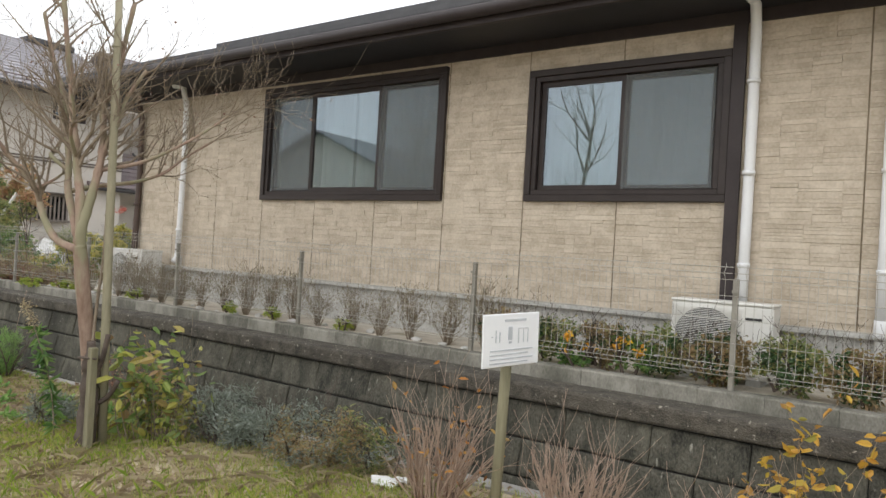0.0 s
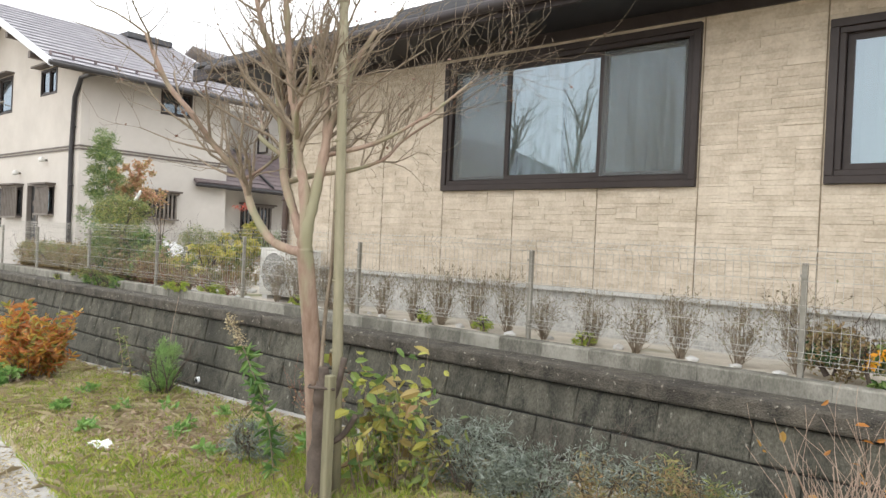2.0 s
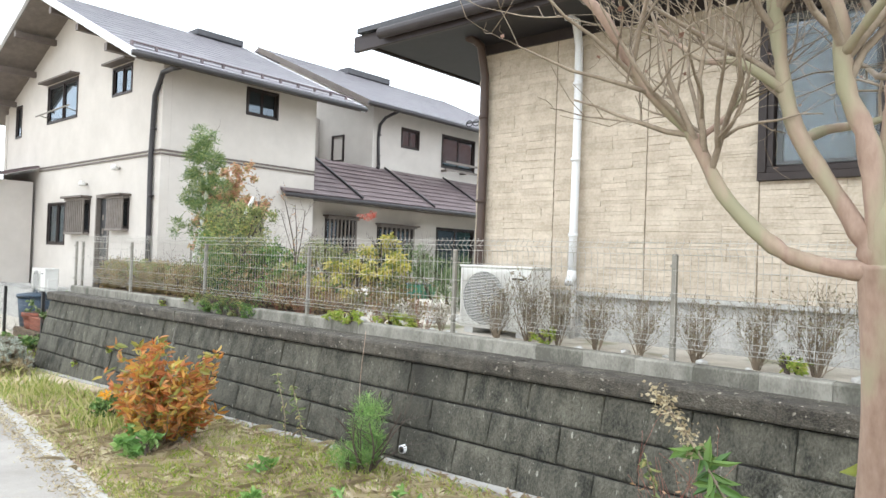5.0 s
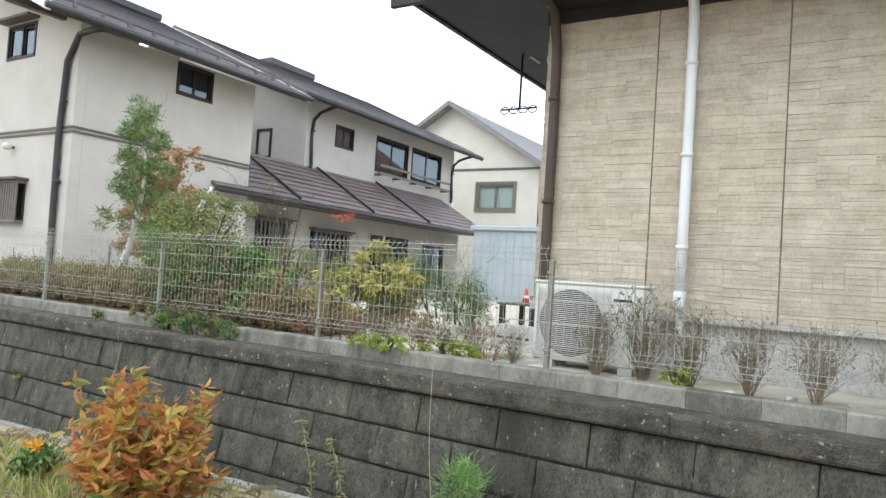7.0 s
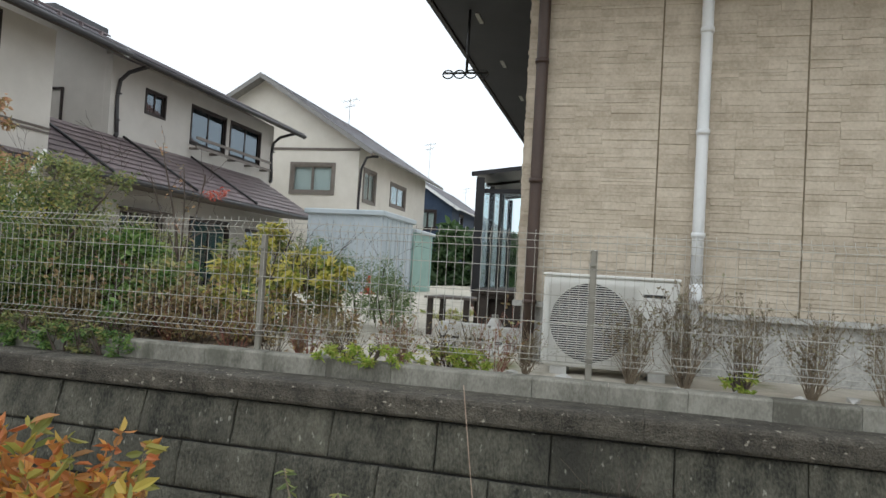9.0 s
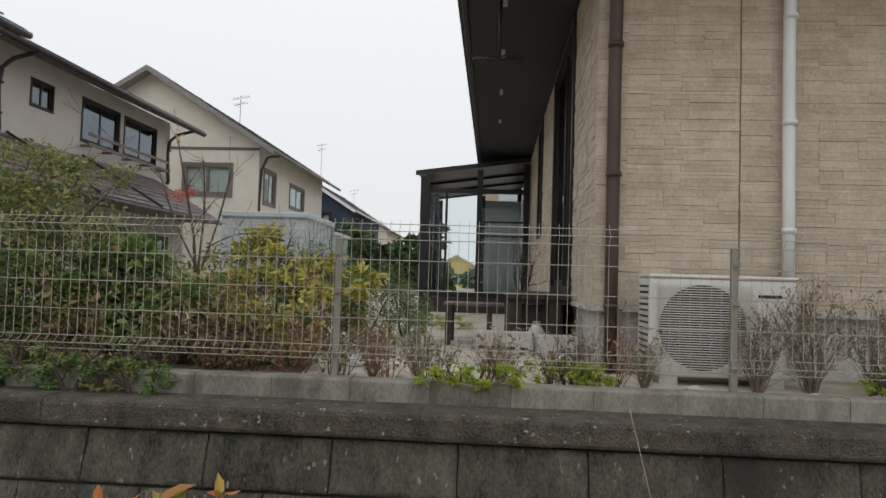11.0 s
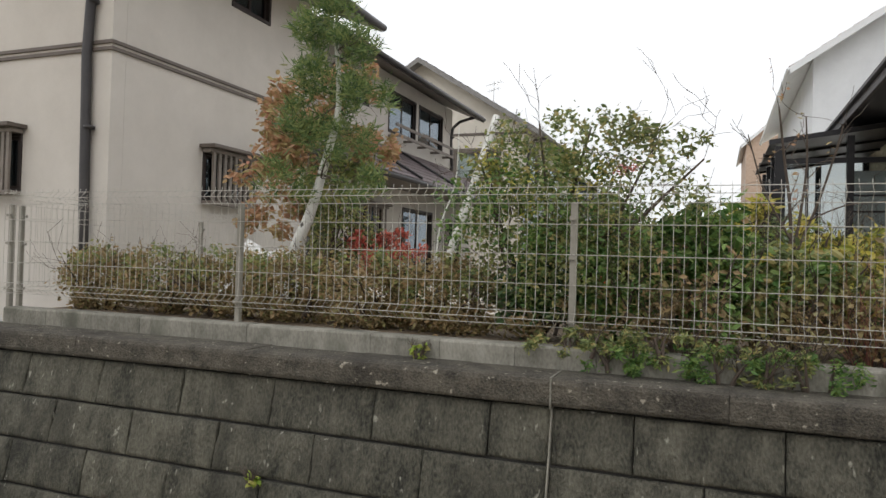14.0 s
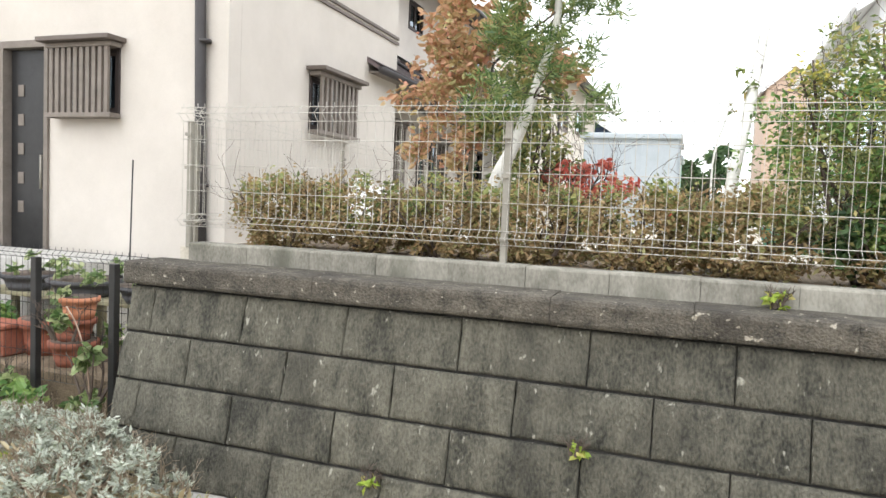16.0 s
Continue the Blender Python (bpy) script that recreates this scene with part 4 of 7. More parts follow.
part("snow_guard", bm, ROOFRED, lh, "thin dark snow guard rail")
bm = boxed(-22.85, -22.25, 9.6, 11.0, 7.1, 7.27, bevel=0.02)
part("ridge_vent", bm, ROOFDARK, lh, "dark raised ridge vent")
for k, (h, lab) in enumerate(zip(LF, ("bronze sliding window with a small hood", "small bronze window with a hood", "narrow slot window", "bronze ground-floor window", "window behind a brown lattice", "dark panelled entrance door", "window behind a brown lattice"))):
    if k == 5:
        dr = thing("door_1", "dark narrow panelled side door with small lights", "door", (-20.58, LY + 0.06, 0.2), kind="structure")
        part("door_leaf", boxed(-20.84, -20.3, LY + 0.06, LY + 0.11, 0.2, 2.42), BLACKWIRE, dr)
        bm = bmesh.new()
        for z in (0.75, 1.05, 1.35, 1.65, 1.95):
            box(bm, -20.74, -20.66, LY + 0.05, LY + 0.059, z, z + 0.12, bevel=0.003)
        part("door_lights", bm, LATTICE, dr, "small inset lights in the door")
        part("door_handle", tubed([(-20.38, LY + 0.02, 1.0), (-20.38, LY + 0.02, 1.35)], 0.014, 8), POSTMAT, dr)
        bm = bmesh.new()
        for a, b, c, d in ((-20.91, -20.855, 0.2, 2.5), (-20.29, -20.24, 0.2, 2.5), (-20.855, -20.29, 2.43, 2.5)):
            box(bm, a, b, LY - 0.03, LY + 0.1, c, d)
        part("door_frame", bm, LATTICE, dr)
        continue
    window(mlf, *h, 2 if h[1] - h[0] > 0.8 else 1, lab, fw=0.045, sash=0.035, hood=k in (0, 1), lattice=10 if k in (4, 6) else 0, back=CURTAIN if k in (0, 1, 3) else ROOM)
window(mls, *LS[0], 2, "small bronze sliding window under the eaves", fw=0.045, sash=0.035, back=CURTAIN)
window(mls, *LS[1], 2, "side window behind a brown lattice", fw=0.045, sash=0.035, lattice=9)
r = thing("balcony_rail", "thin metal rail in front of the upper window", "rail", (-23.1, LY - 0.2, 4.5))
part("bar", tubed([(-24.2, LY - 0.22, 4.55), (-22.1, LY - 0.22, 4.6)], 0.02, 8), POSTMAT, r)
for x in (-24.0, -22.3):
    part("bracket", tubed([(x, LY - 0.22, 4.56), (x, LY, 4.52)], 0.012, 6), POSTMAT, r)
downpipe("dark_downpipe", "dark downpipe at the corner of the stuccoed house", -18.30, LY - 0.06, 0.45, 4.35, 0.05, PIPEDARK, (-17.4, LY - 0.02, 4.78), elbow=False)
for x, z in ((-19.83, 3.02), (-21.45, 2.76)):
    lm = thing("wall_lamp", "small round silver outdoor lamp on the wall", "lamp", (x, LY, z), "wall lamps")
    part("bracket", tubed([(x, LY, z), (x, LY - 0.07, z)], 0.025, 10), POSTMAT, lm)
    bm = bmesh.new()
    bmesh.ops.create_uvsphere(bm, u_segments=14, v_segments=8, radius=0.075)
    for v in bm.verts:
        v.co = Vector((v.co.x, v.co.y, max(v.co.z, -0.05))) + Vector((x, LY - 0.12, z))
    for fc in bm.faces:
        fc.smooth = True
    part("globe", bm, ACWHITE, lm, "pale round globe")
# lean-to at the far corner
lt = thing("lean_to", "small lean-to porch with a brown roof", "porch", (-26, 5.6, 0.45))
course_roof("roof", (-29.0, 4.9, 2.85), (-24.3, 4.9, 2.85), (0, 1.7, 0.5), 6, ROOFRED, lt)
part("wall", boxed(-28.6, -24.6, 5.6, 6.58, 0.2, 2.95), STUCCO, lt)
part("beam", boxed(-29.0, -24.35, 5.0, 5.1, 2.70, 2.83), BAND, lt)

# rear wing
wing = thing("stucco_house_wing", "rear wing of the stuccoed house with a long lean-to roof", "house", (-24, 17, 0.45))
LX2 = -19.95
mw = pose(LX2, 0, 0, 0, 0, 90)
WS = [(15.05, 15.85, 4.68, 5.30), (16.9, 18.6, 4.30, 5.38), (18.8, 20.6, 4.30, 5.38)]
bm = bmesh.new()
holed_wall(bm, mw, 13.9, 21.4, LBOT, 5.75, 0.18, WS)
part("wall", bm, STUCCO, wing)
for b in ((-29, LX2 - 0.182, 13.9, 14.08, LBOT, 5.75), (-29, LX2 - 0.182, 21.22, 21.4, LBOT, 5.75), (-28, -22.4, 10.4, 13.88, LBOT, 5.6), (-21, -20.9, 14.1, 21.2, LBOT, 5.7)):
    part("wall", boxed(*b), STUCCO, wing)
for y in (13.9, 21.22):
    part("gable", prismed([(-29, y, 5.752), (LX2 - 0.18, y, 5.752), (LX2 - 0.18, y, 5.83), (-24.5, y, 7.8), (-29, y, 5.83)], (0, 0.18, 0)), STUCCO, wing)
course_roof("roof", (-19.1, 12.95, 5.60), (-19.1, 21.9, 5.60), (-5.4, 0, 2.38), 16, ROOFTILE, wing)
course_roof("roof", (-29.9, 12.95, 5.60), (-29.9, 21.9, 5.60), (5.4, 0, 2.38), 8, ROOFTILE, wing)
part("verge_board", prismed([(-19.08, 12.93, 5.44), (-19.08, 12.93, 5.6), (-24.5, 12.93, 8.0), (-24.5, 12.93, 7.83)], (0, 0.06, 0)), BAND, wing)
part("verge_board", prismed([(-19.08, 21.86, 5.44), (-19.08, 21.86, 5.6), (-24.5, 21.86, 8.0), (-24.5, 21.86, 7.83)], (0, 0.06, 0)), BAND, wing)
part("soffit", prismed([(-19.15, 13.0, 5.47), (-19.15, 21.85, 5.47), (-24.5, 21.85, 7.8), (-24.5, 13.0, 7.8)], (0, 0, 0.03)), LATTICE, wing)
part("gutter", tubed([(-19.07, 12.9, 5.53), (-19.07, 21.9, 5.53)], 0.055, 8), PIPEDARK, wing)
part("ridge_vent", boxed(-24.8, -24.2, 16.5, 18.6, 7.9, 8.12, bevel=0.02), ROOFDARK, wing)
course_roof("porch_roof", (-17.9, 9.45, 2.74), (-17.9, 20.6, 2.74), (-2.05, 0, 1.2), 9, ROOFRED, wing, label="purple-brown lean-to roof in courses")
for y in (11.75, 14.4, 17.0):
    part("roof_ridge", tubed([(-17.9, y, 2.79), (-19.93, y, 3.98)], 0.03, 6), BLACKWIRE, wing, "dark raised joint of the lean-to roof")
part("gutter", tubed([(-17.86, 9.4, 2.68), (-17.86, 20.6, 2.68)], 0.05, 8), PIPEDARK, wing)
part("soffit", prismed([(-17.95, 9.5, 2.66), (-17.95, 20.5, 2.66), (-19.0, 20.5, 2.70), (-19.0, 9.5, 2.70)], (0, 0, 0.02)), LATTICE, wing)
PW = [(11.4, 12.4, 0.9, 2.3), (13.2, 14.6, 1.0, 2.2), (15.6, 17.4, 0.5, 2.3), (18.2, 19.4, 1.0, 2.2)]
mp_ = pose(-18.9, 0, 0, 0, 0, 90)
bm = bmesh.new()
holed_wall(bm, mp_, 10.4, 20.3, LBOT, 2.68, 0.16, PW)
part("wall", bm, STUCCO, wing)
for h in PW:
    window(mp_, *h, 2, "dark ground-floor window under the lean-to roof", fw=0.05, sash=0.04, lattice=8 if h[0] < 15 else 0)
window(mw, *WS[0], 2, "small bronze upstairs window", fw=0.05, sash=0.04, back=CURTAIN)
for h in WS[1:]:
    window(mw, *h, 2, "wide bronze upstairs window behind a low rail", fw=0.05, sash=0.04, back=CURTAIN)
rl = thing("window_rail", "pale wooden rail below the upstairs windows", "rail", (LX2 + 0.3, 18.8, 4.2))
for z in (4.18, 4.42):
    part("bar", boxed(LX2 + 0.26, LX2 + 0.30, 16.8, 20.8, z, z + 0.07), LATTICE, rl)
for k in range(5):
    part("bracket", boxed(LX2 + 0.002, LX2 + 0.26, 16.9 + 0.93 * k, 16.96 + 0.93 * k, 4.16, 4.22), LATTICE, rl)
window(Matrix.Translation((0, 13.9, 0)), -21.75, -21.2, 4.2, 5.0, 1, "small dark window in the recess", fw=0.05, proud=0.05)
downpipe("dark_downpipe", "dark downpipe at the corner of the rear wing", LX2 + 0.07, 14.1, 4.0, 5.2, 0.045, PIPEDARK, (-19.15, 14.1, 5.5), rings=2)
downpipe("dark_downpipe", "dark downpipe at the far end of the rear wing", LX2 + 0.07, 21.3, 4.0, 5.2, 0.045, PIPEDARK, (-19.15, 21.3, 5.5), rings=2)


# ---- houses beyond ----
def gable_house(name, label, x0, x1, y0, y1, zb, ze, rise, over, wall, rooft, vergem, holes_f=(), holes_s=(), sidex=None, bandz=None, frames=None):
    """A gabled house: its ridge runs along y, its gable looks along -y."""
    h = thing(name, label, "house", ((x0 + x1) / 2, (y0 + y1) / 2, zb))
    xm = (x0 + x1) / 2
    k = rise / (xm - x0)
    bm = bmesh.new()
    holed_wall(bm, Matrix.Translation((0, y0, 0)), x0, x1, zb, ze, 0.2, list(holes_f))
    part("wall", bm, wall, h)
    part("gable", prismed([(x0, y0, ze + 0.001), (x1, y0, ze + 0.001), (x1, y0, ze + 0.06), (xm, y0, ze + rise + 0.06), (x0, y0, ze + 0.06)], (0, 0.2, 0)), wall, h)
    bm = bmesh.new()
    holed_wall(bm, pose(x1, 0, 0, 0, 0, 90), y0 + 0.202, y1, zb, ze, 0.2, list(holes_s))
    part("wall", bm, wall, h)
    part("wall", boxed(x0, x0 + 0.2, y0 + 0.202, y1, zb, ze), wall, h)
    part("wall", boxed(x0 + 0.201, x1 - 0.201, y1 - 0.2, y1, zb, ze), wall, h)
    part("gable", prismed([(x0, y1 - 0.2, ze + 0.001), (x1, y1 - 0.2, ze + 0.001), (xm, y1 - 0.2, ze + rise)], (0, 0.2, 0)), wall, h)
    for s, xa in ((1, x1 + over), (-1, x0 - over)):
        zz = ze - over * k + 0.12
        course_roof("roof", (xa, y0 - over * 0.8, zz), (xa, y1 + over * 0.8, zz), (xm - xa, 0, k * abs(xm - xa)), 14, rooft, h)
        bm = bmesh.new()
        prism(bm, [(xa, y0 - over * 0.8 - 0.04, zz - 0.2), (xa, y0 - over * 0.8 - 0.04, zz), (xm, y0 - over * 0.8 - 0.04, zz + k * abs(xm - xa)), (xm, y0 - over * 0.8 - 0.04, zz + k * abs(xm - xa) - 0.2)], (0, 0.05, 0))
        part("verge_board", bm, vergem, h)
        part("soffit", prismed([(xa, y0 - over * 0.8, zz - 0.09), (xm, y0 - over * 0.8, zz + k * abs(xm - xa) - 0.09), (xm, y1 + over * 0.8, zz + k * abs(xm - xa) - 0.09), (xa, y1 + over * 0.8, zz - 0.09)], (0, 0, 0.02)), vergem, h)
        part("gutter", tubed([(xa + 0.03 * s, y0 - over * 0.8, zz - 0.07), (xa + 0.03 * s, y1 + over * 0.8, zz - 0.07)], 0.06, 8), vergem, h)
    if bandz:
        part("band", boxed(x0, x1 + 0.02, y0 - 0.03, y0 - 0.002, bandz, bandz + 0.1), BAND, h)
    for q in holes_f:
        window(Matrix.Translation((0, y0, 0)), *q, 2, "bronze window with pale curtains", fw=0.07, sash=0.05, glass=CLEAR, back=CURTAIN, casing=0.08, framing=frames)
    for q in holes_s:
        window(pose(x1, 0, 0, 0, 0, 90), *q, 2, "bronze side window", fw=0.07, sash=0.05, glass=CLEAR, back=CURTAIN, casing=0.06, framing=frames)
    return h


gable_house("cream_gable_house", "cream rendered gable house with a grey tile roof", -27.3, -18.9, 26.4, 36.0, 0.2, 6.2, 2.6, 0.75, STUCCO_B, ROOFTILE, VERGE, [(-21.75, -19.95, 4.2, 5.34)], [(27.0, 28.4, 4.0, 5.3), (30.4, 32.6, 4.2, 5.2)], bandz=5.9, frames=LATTICE)
downpipe("dark_downpipe", "dark downpipe at the corner of the cream house", -18.82, 26.5, 1.0, 5.2, 0.05, PIPEDARK, (-18.15, 26.5, 5.7))
gable_house("white_gable_house", "white two-storey house with a red-brown tile roof", -9.95, -1.0, 22.0, 33.0, 0.2, 6.75, 2.9, 0.6, WHITEWALL, mat("red_brown_tile", (0.22, 0.09, 0.06), (0.34, 0.15, 0.10), 0.6, 3.0, island=0.3), PIPEWHITE)
gable_house("navy_house", "navy weatherboard house with white trim", -24.0, -18.6, 41.0, 52.0, 0.2, 5.4, 1.7, 0.5, BLUEWALL, ROOFTILE, PIPEWHITE, [(-20.6, -19.6, 3.9, 5.0)], [(43.0, 44.0, 3.9, 5.0)])
gable_house("yellow_house", "small yellow house with a grey roof far off", -19.0, -11.0, 95.0, 104.0, -0.6, 2.6, 2.2, 0.6, YELLOWWALL, ROOFDARK, PIPEWHITE, [(-16.0, -14.0, 1.0, 2.2)])
gable_house("brick_house", "tall narrow house with an orange tile roof", -10.75, -8.0, 44.0, 52.0, 0.2, 8.2, 1.2, 0.25, mat("pale_brick", (0.42, 0.30, 0.22), (0.55, 0.42, 0.33), 0.8, 8.0), mat("orange_tile", (0.45, 0.24, 0.13), (0.58, 0.36, 0.22), 0.6, 3.0, island=0.3), PIPEWHITE)
gable_house("grey_house", "grey roofed house in the distance", -27.0, -19.5, 62.0, 72.0, 0.2, 5.6, 2.0, 0.5, STUCCO_B, ROOFTILE, BAND)
gable_house("cream_house_opposite", "cream house across the path with a grey roof", -40.0, -18.0, -84.0, -70.0, -0.6, 5.2, 3.6, 0.7, STUCCO_B, ROOFTILE, BAND, [], [])
gable_house("beige_house_opposite", "beige house across the path with a dark roof", -34.0, -22.0, -26.0, -16.0, -0.8, 5.2, 2.6, 0.7, STUCCO_B, ROOFTILE, BAND, [], [])


L_REDSTEM = mat("red_brown_stem", (0.20, 0.07, 0.05), (0.32, 0.14, 0.10), 0.8, 9.0)
L_FRESH = leafmat("fresh_green_blade", [(0.17, 0.26, 0.03), (0.29, 0.40, 0.05), (0.41, 0.47, 0.08), (0.50, 0.44, 0.16)])
L_HERB = leafmat("fresh_herb_leaf", [(0.12, 0.25, 0.06), (0.22, 0.38, 0.10), (0.34, 0.47, 0.16)])
L_DEAD = leafmat("dead_brown_leaf", [(0.22, 0.15, 0.10), (0.36, 0.265, 0.18), (0.50, 0.40, 0.28)])
L_GOLD = leafmat("golden_leaf", [(0.30, 0.28, 0.05), (0.58, 0.42, 0.07), (0.62, 0.34, 0.05), (0.36, 0.20, 0.06)])
L_HYD = leafmat("hydrangea_leaf", [(0.11, 0.20, 0.06), (0.25, 0.34, 0.09), (0.50, 0.48, 0.10), (0.30, 0.19, 0.09)])
L_HYDY = leafmat("yellowing_leaf", [(0.12, 0.19, 0.06), (0.26, 0.31, 0.09), (0.46, 0.42, 0.10), (0.34, 0.24, 0.10)])
L_DRYM = mat("dry_pinkish_stem", (0.27, 0.18, 0.13), (0.46, 0.35, 0.27), 0.85, 9.0)

# ---- the bare tree and its stakes ----
def fuzzy_path(pts, r0, r1, per=5):
    q = smooth_line(pts, per)
    return q, [r0 + (r1 - r0) * i / (len(q) - 1) for i in range(len(q))]


def myrtle():
    r = np.random.default_rng(11)
    t = thing("bare_tree", "bare crape myrtle with smooth pinkish peeling bark", "tree", (-5.62, 3.12, gz(-5.6)))
    q, rad = fuzzy_path([(-5.62, 3.12, -0.24), (-5.58, 3.08, 0.0), (-5.53, 3.0, 0.45), (-5.5, 2.93, 0.85), (-5.5, 2.89, 1.1), (-5.51, 2.87, 1.3), (-5.51, 2.85, 1.40)], 0.062, 0.052)
    rad[0], rad[1], rad[2] = 0.085, 0.075, 0.068
    tips, limbs, twigs = [], [], []
    part("trunk", tubed(q, rad, 12), BARK, t)
    mains = [
        ([(-5.52, 2.85, 1.37), (-5.68, 2.84, 1.39), (-5.81, 2.80, 1.45), (-5.98, 2.78, 1.63), (-6.10, 2.76, 1.86), (-6.26, 2.65, 2.06), (-6.34, 2.5, 2.28), (-6.48, 2.4, 2.47), (-6.6, 2.3, 2.8)], 0.030, 0.013),
        ([(-5.51, 2.86, 1.36), (-5.54, 2.85, 1.46), (-5.61, 2.85, 1.59), (-5.75, 2.86, 1.83), (-5.81, 2.88, 2.01), (-5.84, 2.88, 2.22), (-5.86, 2.86, 2.39), (-5.91, 2.85, 2.63), (-6.0, 2.8, 2.9), (-6.1, 2.75, 3.3)], 0.034, 0.014),
        ([(-5.51, 2.86, 1.38), (-5.51, 2.85, 1.52), (-5.54, 2.85, 1.79), (-5.61, 2.85, 1.99), (-5.63, 2.84, 2.20), (-5.67, 2.82, 2.40), (-5.69, 2.80, 2.65), (-5.66, 2.74, 2.95), (-5.7, 2.7, 3.4)], 0.036, 0.015),
        ([(-5.50, 2.86, 1.38), (-5.49, 2.85, 1.52), (-5.49, 2.90, 1.74), (-5.48, 2.95, 1.99), (-5.49, 2.98, 2.19), (-5.54, 3.0, 2.37), (-5.57, 3.02, 2.6), (-5.52, 3.1, 2.95), (-5.45, 3.15, 3.4)], 0.038, 0.015),
        ([(-5.485, 2.98, 2.12), (-5.47, 2.99, 2.21), (-5.43, 3.05, 2.38), (-5.40, 3.1, 2.6), (-5.3, 3.2, 2.85)], 0.026, 0.012),
        ([(-5.74, 2.87, 1.83), (-5.72, 3.1, 1.90), (-5.62, 3.35, 1.96), (-5.52, 3.55, 2.06), (-5.55, 3.76, 2.22), (-5.4, 3.95, 2.4)], 0.019, 0.008),
        ([(-5.80, 2.88, 2.0), (-5.95, 2.8, 2.12), (-6.15, 2.95, 2.2), (-6.4, 3.1, 2.42)], 0.017, 0.008),
        ([(-5.62, 2.84, 2.1), (-5.45, 2.7, 2.25), (-5.25, 2.62, 2.36), (-5.1, 2.5, 2.55)], 0.016, 0.007),
        ([(-5.49, 2.95, 2.0), (-5.3, 3.25, 2.12), (-5.1, 3.55, 2.35), (-4.95, 3.8, 2.6)], 0.016, 0.007),
        ([(-6.08, 2.76, 1.84), (-6.02, 2.9, 1.95), (-5.98, 3.05, 2.12)], 0.012, 0.006),
    ]
    for pts, a, b in mains:
        q, rad = fuzzy_path(pts, a, b)
        rad = [x * 1.12 * (1 + 0.08 * r.normal()) for x in rad]
        bm = bmesh.new()
        tube(bm, q, rad, 9, cap=True)
        part("limb", bm, BARK, t)
        n = len(q)
        for k in range(int(5 + n * 0.27)):
            i = int(r.integers(int(n * 0.38), n))
            d = (q[i] - q[i - 1]).normalized()
            s = Vector(r.normal(size=3))
            s = (s - d * s.dot(d)).normalized()
            grow(r, twigs, q[i], d * 0.75 + s * 0.8 + Vector((0, 0, 0.3)), r.uniform(0.42, 0.8), rad[i] * 0.55, 2, 0.42, (2, 4), 0.25, tips)
    part("twig_mass", branch_mesh(twigs), TWIG, t, "fine grey-brown bare twigs")["kind"] = "stuff"
    r2 = np.random.default_rng(4)
    pods = np.array(tips)[r2.choice(len(tips), 260, replace=False)]
    leaves("seed_pod_mass", pods, 0.022, L_DRYBR, t, 5, aspect=0.9)["kind"] = "stuff"


myrtle()
st = thing("bamboo_stake", "tall weathered bamboo pole beside the bare tree", "stake", (-5.32, 3.0, gz(-5.3)))
part("pole", tubed([(-5.30, 3.02, -0.25), (-5.31, 3.0, 0.6), (-5.35, 3.0, 1.5), (-5.38, 3.0, 2.4), (-5.43, 3.0, 3.65)], [0.036, 0.035, 0.033, 0.031, 0.027], 12), BAMBOO, st)
for z in (0.3, 0.75, 1.2, 1.65, 2.1, 2.55, 3.0):
    x = -5.30 - 0.12 * (z + 0.2) / 3.5
    part("node_ring", tubed([(x, 3.0, z - 0.008), (x, 3.0, z + 0.008)], 0.0365, 12), BAMBOO, st)
st = thing("wooden_stake", "short weathered square wooden stake by the tree", "stake", (-5.2, 2.85, gz(-5.2)))
part("stake", boxed(-5.228, -5.172, 2.82, 2.876, -0.3, 0.63, bevel=0.006), STAKE, st)
part("tie", tubed([(-5.49, 2.93, 0.51), (-5.38, 2.83, 0.53), (-5.24, 2.805, 0.55), (-5.16, 2.84, 0.55), (-5.22, 2.91, 0.53), (-5.44, 3.03, 0.5)], 0.009, 7), DARKTWIG, st, "dark rotted rope tie")
st = thing("tree_stump", "dark rotting old trunk beside the stake", "stump", (-5.34, 2.91, gz(-5.4)))
bm = bmesh.new()
tube(bm, smooth_line([(-5.35, 2.91, -0.25), (-5.33, 2.91, 0.1), (-5.33, 2.91, 0.4), (-5.32, 2.90, 0.66)], 6), [0.085, 0.083, 0.08, 0.076, 0.07, 0.068, 0.066, 0.064, 0.062, 0.06, 0.058, 0.056, 0.06, 0.065, 0.058, 0.05, 0.045, 0.04, 0.03][:19], 14)
for v in bm.verts:
    v.co += Vector(noise.noise_vector(v.co * 11)) * 0.034
part("trunk", bm, DARKTWIG, st)
part("shoot", tubed(smooth_line([(-5.38, 2.93, -0.2), (-5.40, 2.94, 0.4), (-5.43, 2.98, 0.95), (-5.41, 3.0, 1.3), (-5.40, 3.0, 1.9)], 4), 0.013, 8), TWIG, st, "thin bare shoot")
for q_ in ([(-5.33, 2.91, 0.35), (-5.26, 2.95, 0.5), (-5.22, 2.97, 0.72)], [(-5.33, 2.92, 0.15), (-5.24, 3.0, 0.22), (-5.16, 3.04, 0.36)]):
    part("branch_stub", tubed(smooth_line(q_, 4), 0.02, 7), DARKTWIG, st, "dark broken branch stub")

